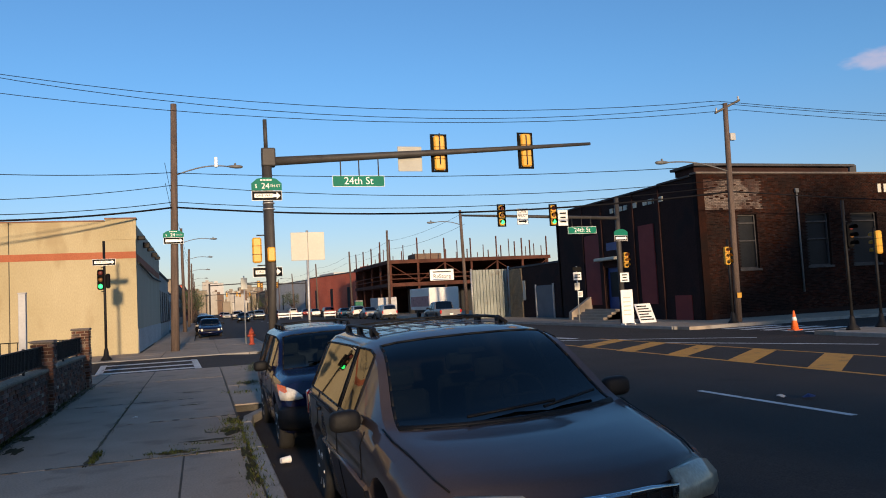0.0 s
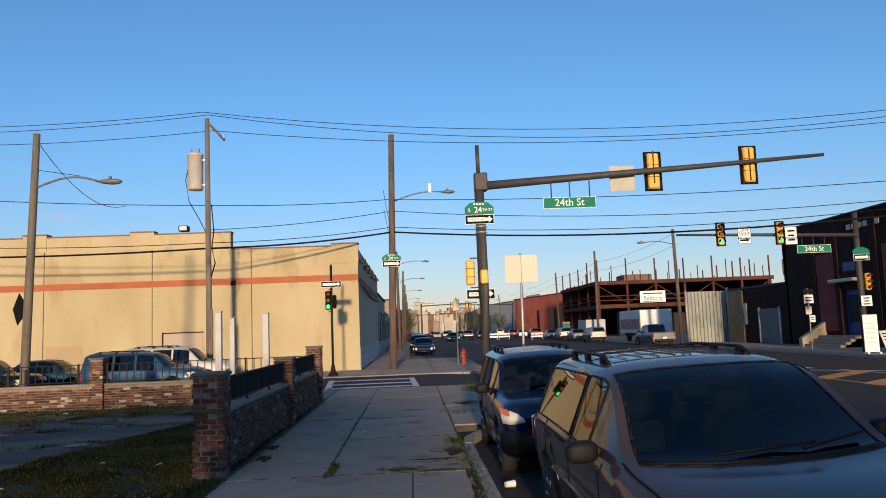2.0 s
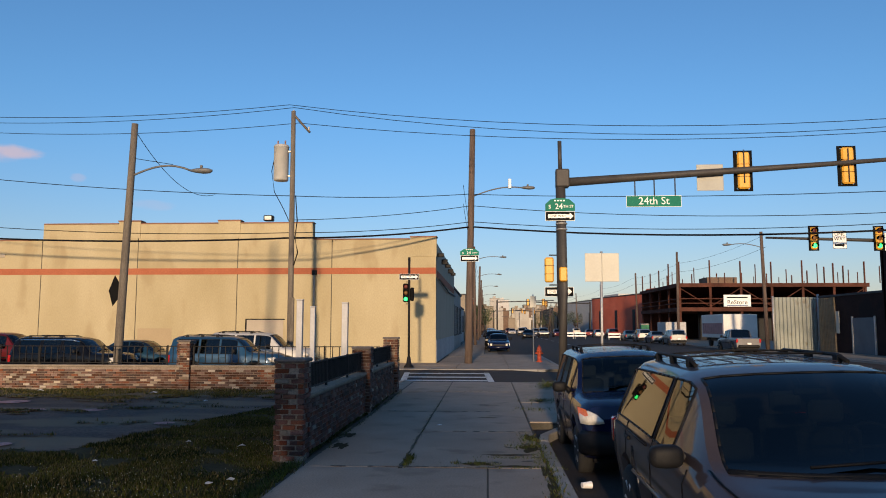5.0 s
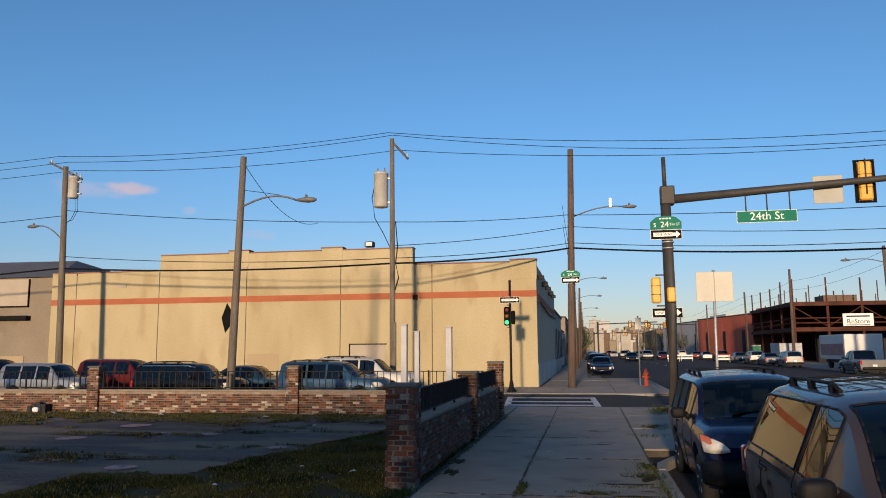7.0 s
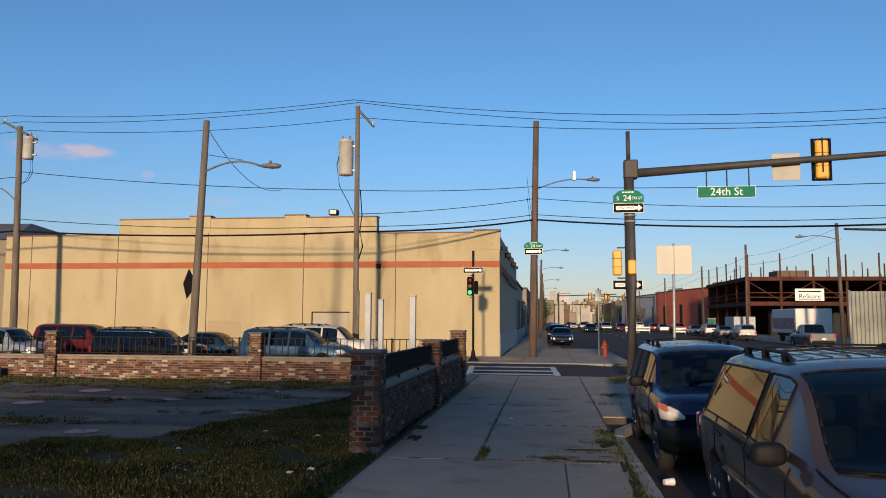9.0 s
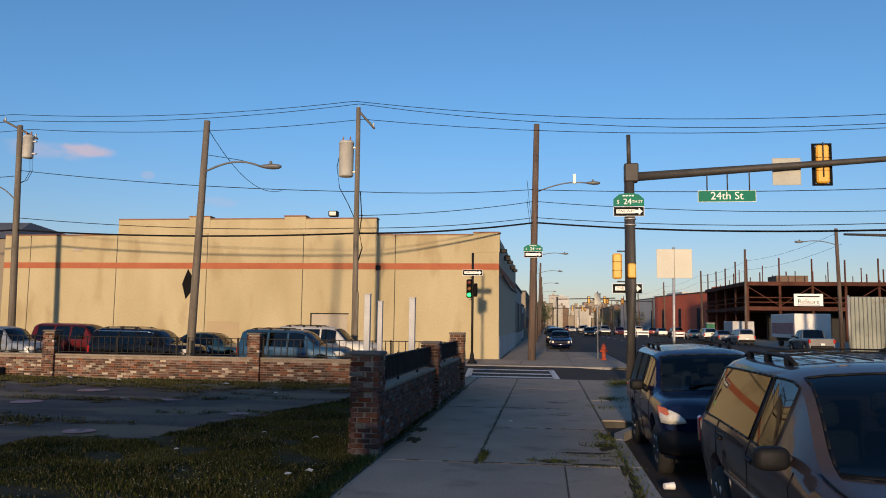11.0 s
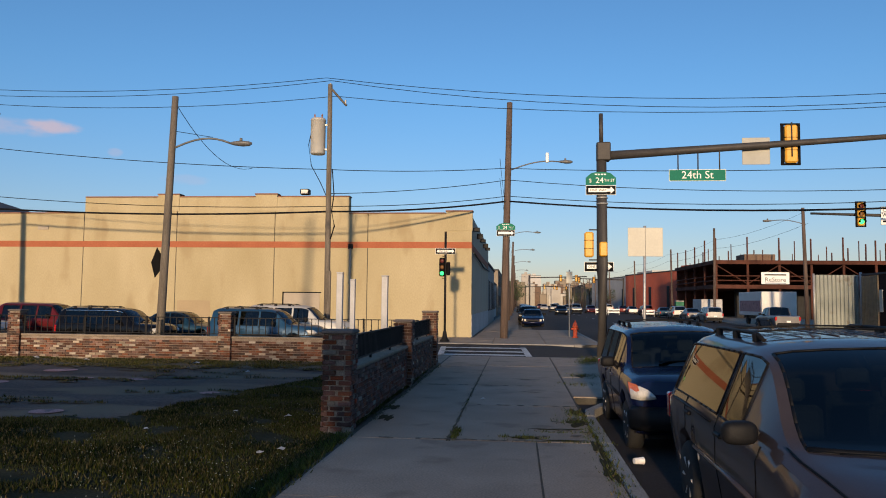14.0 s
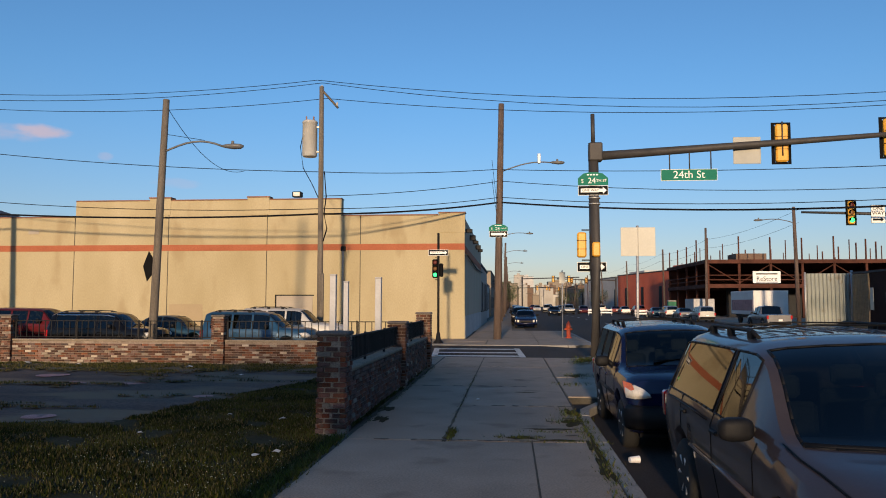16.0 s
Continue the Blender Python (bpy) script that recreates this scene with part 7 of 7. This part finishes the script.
def box_truck(x, y):
    t = thing("box_trailer", x, y, 0, label="white box trailer parked in the yard", category="trailer")
    part("box", boxed(-1.5, 1.5, -3.5, 3.5, .85, 3.0, .04), M["truck_white"], t)
    part("chassis", boxed(-1.1, 1.1, -3.3, 3.3, .55, .85), M["black_plastic"], t)
    part("side_stripe", boxed(-1.51, -1.5, -3.2, 3.2, 1.2, 2.2), M["pink_paint"], t)
    for yy in (-2.4, 2.2):
        for sx in (-1.0, 1.0):
            bm = bmesh.new()
            lathe(bm, [(.001, -.14), (.42, -.13), (.45, -.08), (.45, .08), (.42, .13), (.001, .14)], 16, "x", (sx, yy, .45))
            part("wheel", bm, M["tyre"], t)
    return t


box_truck(22.9, 74)
b = thing("tilted_trailer", 22.6, 95, 0, label="grey steel yard container", category="container")
part("box", boxed(-1.2, 1.2, -2.2, 2.2, .05, 2.4, .03), M["grey_far"], b)
part("door_bar", tubed([(-.3, -2.24, .2), (-.3, -2.24, 2.3)], .03, 6), M["galv"], b)
b = thing("portable_toilet", 22.8, 112, 0, label="green plastic portable toilet", category="toilet")
part("cabin", boxed(-.55, .55, -.55, .55, 0, 2.1, .03), M["green_plastic"], b)
part("roof", boxed(-.58, .58, -.58, .58, 2.1, 2.3, .08), M["white_far"], b)
part("door", boxed(-.4, .4, -.57, -.55, .1, 1.95), M["green_plastic"], b)


def barricade(x, y):
    b = thing("barricade", x, y, crown(x), label="white folding road barricade", category="barricade", group="barricades")
    for z in (.35, .75):
        part("board", boxed(-.9, .9, -.02, .02, z, z + .22, .005), M["sign_white"], b)
    for sx in (-.8, .8):
        part("leg", tubed([(sx, -.3, 0), (sx, 0, 1.1)], .03, 6), M["sign_white"], b)
        part("leg", tubed([(sx, .3, 0), (sx, 0, 1.1)], .03, 6), M["sign_white"], b)


for x, y in [(12.5, 118), (14.6, 120), (18.5, 112)]:
    barricade(x, y)


def gantry(y):
    p = thing("far_signal_gantry", 21.5, y, 0, label="distant traffic signal mast over the avenue", category="traffic signal")
    part("pole", tubed([(0, 0, 0), (0, 0, 7)], .16, 8), M["mast"], p)
    part("arm", tubed([(0, 0, 6.6), (-12, 0, 6.9)], .10, 8), M["mast"], p)
    for x in (-6, -9):
        signal_head(p, x, -.1, 5.9, 7.2, .6, -1, True)
    q = thing("far_signal_gantry", 2.2, y - 10, 0, label="distant traffic signal mast over the avenue", category="traffic signal")
    part("pole", tubed([(0, 0, 0), (0, 0, 7)], .16, 8), M["mast"], q)
    part("arm", tubed([(0, 0, 6.6), (11, 0, 6.9)], .10, 8), M["mast"], q)
    for x in (6, 9):
        signal_head(q, x, .1, 5.9, 7.2, .6, 1, True)


gantry(160)


# ---- overhead wires ----
def cable(name, a, b, sag, r, label="thin dark overhead power cable", cat="cable"):
    a, b = Vector(a), Vector(b)
    pts = []
    n = 14
    for k in range(n + 1):
        f = k / n
        q = a.lerp(b, f)
        pts.append((q.x, q.y, q.z - sag * 4 * f * (1 - f)))
    ob = part(name, tubed(pts, r, 5), M["wire"])
    return tagged(ob, label, cat, "overhead wires")


LP, TP, WP, RP = (-27.5, 36.5), (-8.99, 35.5), (-.6, 39.5), (25.15, 30.9)
for dx, zl, zt, zr, rr, dip in ((-.5, 12.5, 12.42, 10.75, .015, 1.05), (.1, 12.15, 12.28, 10.62, .015, 1.3), (.65, 11.67, 11.52, 10.35, .015, 1.0)):
    cable("power_line", (LP[0] + dx, LP[1], zl), (TP[0] + dx * .4, TP[1], zt), .35, rr)
    cable("power_line", (TP[0] + dx * .4, TP[1], zt), (RP[0] + dx, RP[1], zr), dip, rr)
    cable("power_line", (LP[0] + dx, LP[1], zl), (LP[0] - 40 + dx, 38, zl), .5, rr)
    cable("power_line", (RP[0] + dx, RP[1], zr), (70, 29.0, zr), .7, rr)
cable("service_line", (LP[0], LP[1], 9.5), (TP[0], TP[1], 8.0), .2, .018)
cable("service_line", (TP[0], TP[1], 8.0), (WP[0], WP[1], 8.72), .12, .018)
cable("service_line", (TP[0], TP[1], 6.85), (WP[0], WP[1], 8.1), .15, .017)
cable("service_line", (WP[0], WP[1], 8.70), (RP[0], RP[1], 7.6), .35, .018)
cable("service_line", (WP[0], WP[1], 8.1), (RP[0], RP[1], 6.9), .65, .017)
cable("service_line", (LP[0], LP[1], 9.2), (LP[0] - 40, 38, 8.2), .3, .018)
cable("phone_line", (LP[0], LP[1], 7.0), (TP[0], TP[1], 6.25), .25, .018)
cable("phone_line", (TP[0], TP[1], 6.25), (WP[0], WP[1], 7.26), .15, .018)
cable("phone_line", (WP[0], WP[1], 7.26), (RP[0], RP[1], 6.6), .65, .018)
cable("phone_cable", (LP[0], LP[1], 6.35), (TP[0], TP[1], 6.0), .22, .045, "thick black overhead phone cable")
cable("phone_cable", (TP[0], TP[1], 6.0), (WP[0], WP[1], 7.0), .15, .045, "thick black overhead phone cable")
cable("phone_cable", (WP[0], WP[1], 7.0), (RP[0], RP[1], 6.3), .65, .045, "thick black overhead phone cable")
cable("phone_cable", (LP[0], LP[1], 6.35), (LP[0] - 40, 38, 5.2), .3, .045, "thick black overhead phone cable")
cable("phone_cable", (RP[0], RP[1], 6.3), (70, 33, 5.6), .4, .03, "thick black overhead phone cable")
cable("lamp_wire", (-11.35, 24.3, 8.3), (-12.8, 35.8, 8.15), .75, .012)
for x in (-1.0, 22.4):
    for z in (8.2, 9.2):
        ys_ = (39.5, 78, 104, 135, 170, 215) if x < 0 else (62, 90, 118, 150, 190, 225, 270)
        for a, c in zip(ys_, ys_[1:]):
            cable("avenue_line", (x, a, z), (x, c, z), .4, .012)


# ---- litter ----
def litter_cup(x, y, rz):
    c = thing("paper_cup", x, y, -.11, rz, label="crushed white paper cup in the gutter", category="litter")
    bm = bmesh.new()
    lathe(bm, [(.035, -.07), (.045, .05), (.048, .055), (.04, .05)], 12, "x", (0, 0, .04))
    part("cup", bm, M["litter"], c)


litter_cup(1.42, 10.05, 20)


def scrap(x, y, z, s, mat, label):
    bm = bmesh.new()
    rnd = random.Random(x * 7 + y)
    n = 7
    top = [bm.verts.new((s * rnd.uniform(.5, 1) * math.cos(math.tau * k / n), s * .7 * rnd.uniform(.5, 1) * math.sin(math.tau * k / n), rnd.uniform(.005, .05) * s * 8)) for k in range(n)]
    c = bm.verts.new((0, 0, s * .5))
    for k in range(n):
        bm.faces.new((top[k], top[(k + 1) % n], c))
    bmesh.ops.solidify(bm, geom=list(bm.faces), thickness=.003)
    ob = part("paper_scrap", bm, M[mat])
    ob.location = (x, y, z)
    tagged(ob, label, "litter", "litter")


for x, y, s in [(-.69, 14.9, .07), (-2.9, 9.6, .10), (-3.1, 9.4, .07), (-5.2, 10.8, .06), (-9.0, 21.2, .14), (-12.6, 21.8, .12), (-4.6, 12.6, .06), (-3.6, 12.2, .09), (-14.4, 22.2, .14), (-6.8, 19.2, .08)]:
    scrap(x, y, .012, s, "litter", "crumpled scrap of white paper")
scrap(9.4, 9.9, crown(9.4) + .008, .16, "sign_blue", "flattened blue plastic bag on the road")
scrap(9.15, 10.2, crown(9.2) + .008, .12, "litter", "flattened white plastic bag on the road")
b = thing("dark_stump", -17.6, 22.9, 0, label="dark broken hollow at the foot of the brick wall", category="rubble")
bm = bmesh.new()
for k in range(5):
    box(bm, -.28 + .1 * k, -.12 + .12 * k, -.2 + .05 * (k % 3), .0 + .04 * k, -.1, .18 + .06 * (k % 3), .02)
part("rubble", bm, M["cabin"], b)
part("bag", boxed(-.02, .2, -.3, -.12, 0, .15, .04), M["litter"], b)


# ---- unseen buildings added behind the camera to close the street and cast the evening shade ----
def shade_block(name, x0, x1, y0, y1, eave, ridge, label):
    b = thing(name, x0, y0, 0, label=label, category="building")
    bm = bmesh.new()
    w, d = x1 - x0, y1 - y0
    vs = [bm.verts.new(c) for c in ((0, 0, -.2), (w, 0, -.2), (w, d, -.2), (0, d, -.2), (0, 0, eave), (w, 0, eave), (w, d, eave), (0, d, eave), (w / 2, 0, ridge), (w / 2, d, ridge))]
    for q in ((0, 3, 2, 1), (0, 1, 5, 8, 4), (2, 3, 7, 9, 6), (1, 2, 6, 5), (3, 0, 4, 7), (4, 8, 9, 7), (8, 5, 6, 9)):
        bm.faces.new([vs[i] for i in q])
    bmesh.ops.recalc_face_normals(bm, faces=bm.faces)
    part("wall", bm, M["warehouse_dark"], b)


shade_block("rear_shade_building", -70, 24, -62, -50, 6.2, 6.4, "unseen plain brick building added behind to close the street and cast shade")
shade_block("rear_shade_hall", 22.8, 42.8, -56, -40, 9.9, 18.3, "unseen gabled brick hall added behind to shade the warehouse front")


def street_tree(x, y, seed, tall, leaves=60, low=2.6, label="unseen leafy tree added behind the viewer to cast shade", wide=1.0):
    t = thing("street_tree", x, y, 0, label=label, category="tree", group="street trees")
    rnd = random.Random(seed)
    part("trunk", tubed([(0, 0, -.1), (.08, 0, 1.2), (.02, .05, 2.4)], [.2, .15, .12], 8), M["wood_pole_dark"], t)
    limbs = bmesh.new()
    vs, fs = [], []
    for k in range(9):
        a = math.tau * k / 9 + rnd.uniform(-.3, .3)
        reach, up = rnd.uniform(1.2, 2.6) * wide, rnd.uniform(low, max(low + .1, tall - .5))
        end = Vector((math.cos(a) * reach, math.sin(a) * reach, up))
        tube(limbs, [(0, 0, 1.9), tuple(end * .5 + Vector((0, 0, 1.0))), tuple(end)], [.09, .06, .02], 5)
        for c in range(5):
            cc = end + Vector((rnd.gauss(0, .6 * wide), rnd.gauss(0, .6), rnd.gauss(0, .55)))
            for _ in range(leaves):
                q = cc + Vector((rnd.gauss(0, .42), rnd.gauss(0, .42), rnd.gauss(0, .36)))
                if not low - .4 < q.z < tall:
                    continue
                d = Vector((rnd.uniform(-1, 1), rnd.uniform(-1, 1), rnd.uniform(-1, 1))).normalized() * rnd.uniform(.07, .14)
                e = d.cross(Vector((rnd.uniform(-1, 1), rnd.uniform(-1, 1), rnd.uniform(-1, 1)))).normalized() * d.length * .55
                n = len(vs)
                vs += [tuple(q - d), tuple(q + e), tuple(q + d), tuple(q - e)]
                fs.append((n, n + 1, n + 2, n + 3))
    part("bough", limbs, M["wood_pole_dark"], t)
    me = bpy.data.meshes.new("crown")
    me.from_pydata(vs, [], fs)
    me.materials.append(M["leaf"])
    ob = new("crown", me)
    ob.parent = t
    return t


# Unseen trees added behind the camera; crown heights shape the sun patches.
for k, (x, y, n, low, tall) in enumerate([(-38, -27, 60, 2.6, 5.8), (-33.5, -30, 60, 2.6, 5.9), (-29, -27, 60, 2.6, 5.7), (-24.5, -29, 60, 2.6, 5.9), (-20, -28, 60, 5.0, 5.8), (-16, -30, 60, 5.4, 5.9), (-13.2, -28, 60, 5.6, 5.95),
                                        (-9.8, -29, 130, 5.9, 6.8), (-6.6, -27.5, 190, 5.95, 7.2), (-3.5, -29, 190, 6.0, 7.5), (5.6, -28, 60, 3.0, 7.0), (7.8, -30, 60, 2.6, 6.6), (10.5, -27, 60, 2.6, 5.6), (14, -29, 60, 2.6, 5.7), (17.5, -28, 60, 2.6, 5.8), (21.5, -27, 60, 2.6, 6.2)]):
    street_tree(x, y, 40 + k, tall, n, low)
# Narrow unseen tree added to keep the sun off the minivan.
street_tree(3.1, -30, 77, 6.5, 90, 5.0, wide=.45)
for k, (x, y, tall) in enumerate([(-1.2, 150, 6), (-1.4, 190, 7), (23.5, 205, 6), (23.8, 250, 7), (-1.3, 240, 7), (24, 300, 8), (-1.2, 300, 8), (23.6, 345, 8)]):
    street_tree(x, y, 90 + k, tall, 40, 2.6, "dusty green street tree far up the avenue")
gantry(250)
rnd = random.Random(21)
for k in range(14):
    x, y, top = rnd.choice((-1.2, 22.8)) + rnd.uniform(-.5, .5), 240 + 11 * k + rnd.uniform(-3, 3), rnd.uniform(8.5, 11)
    p = wood_pole(x, y, top, (rnd.uniform(-.3, .3), 0), .17, "wood_pole_dark", "wooden utility pole far up the avenue")
    crossarm(p, -1.2, top - .5, 1.2, top - .5)
    crossarm(p, -.9, top - 1.3, .9, top - 1.3)
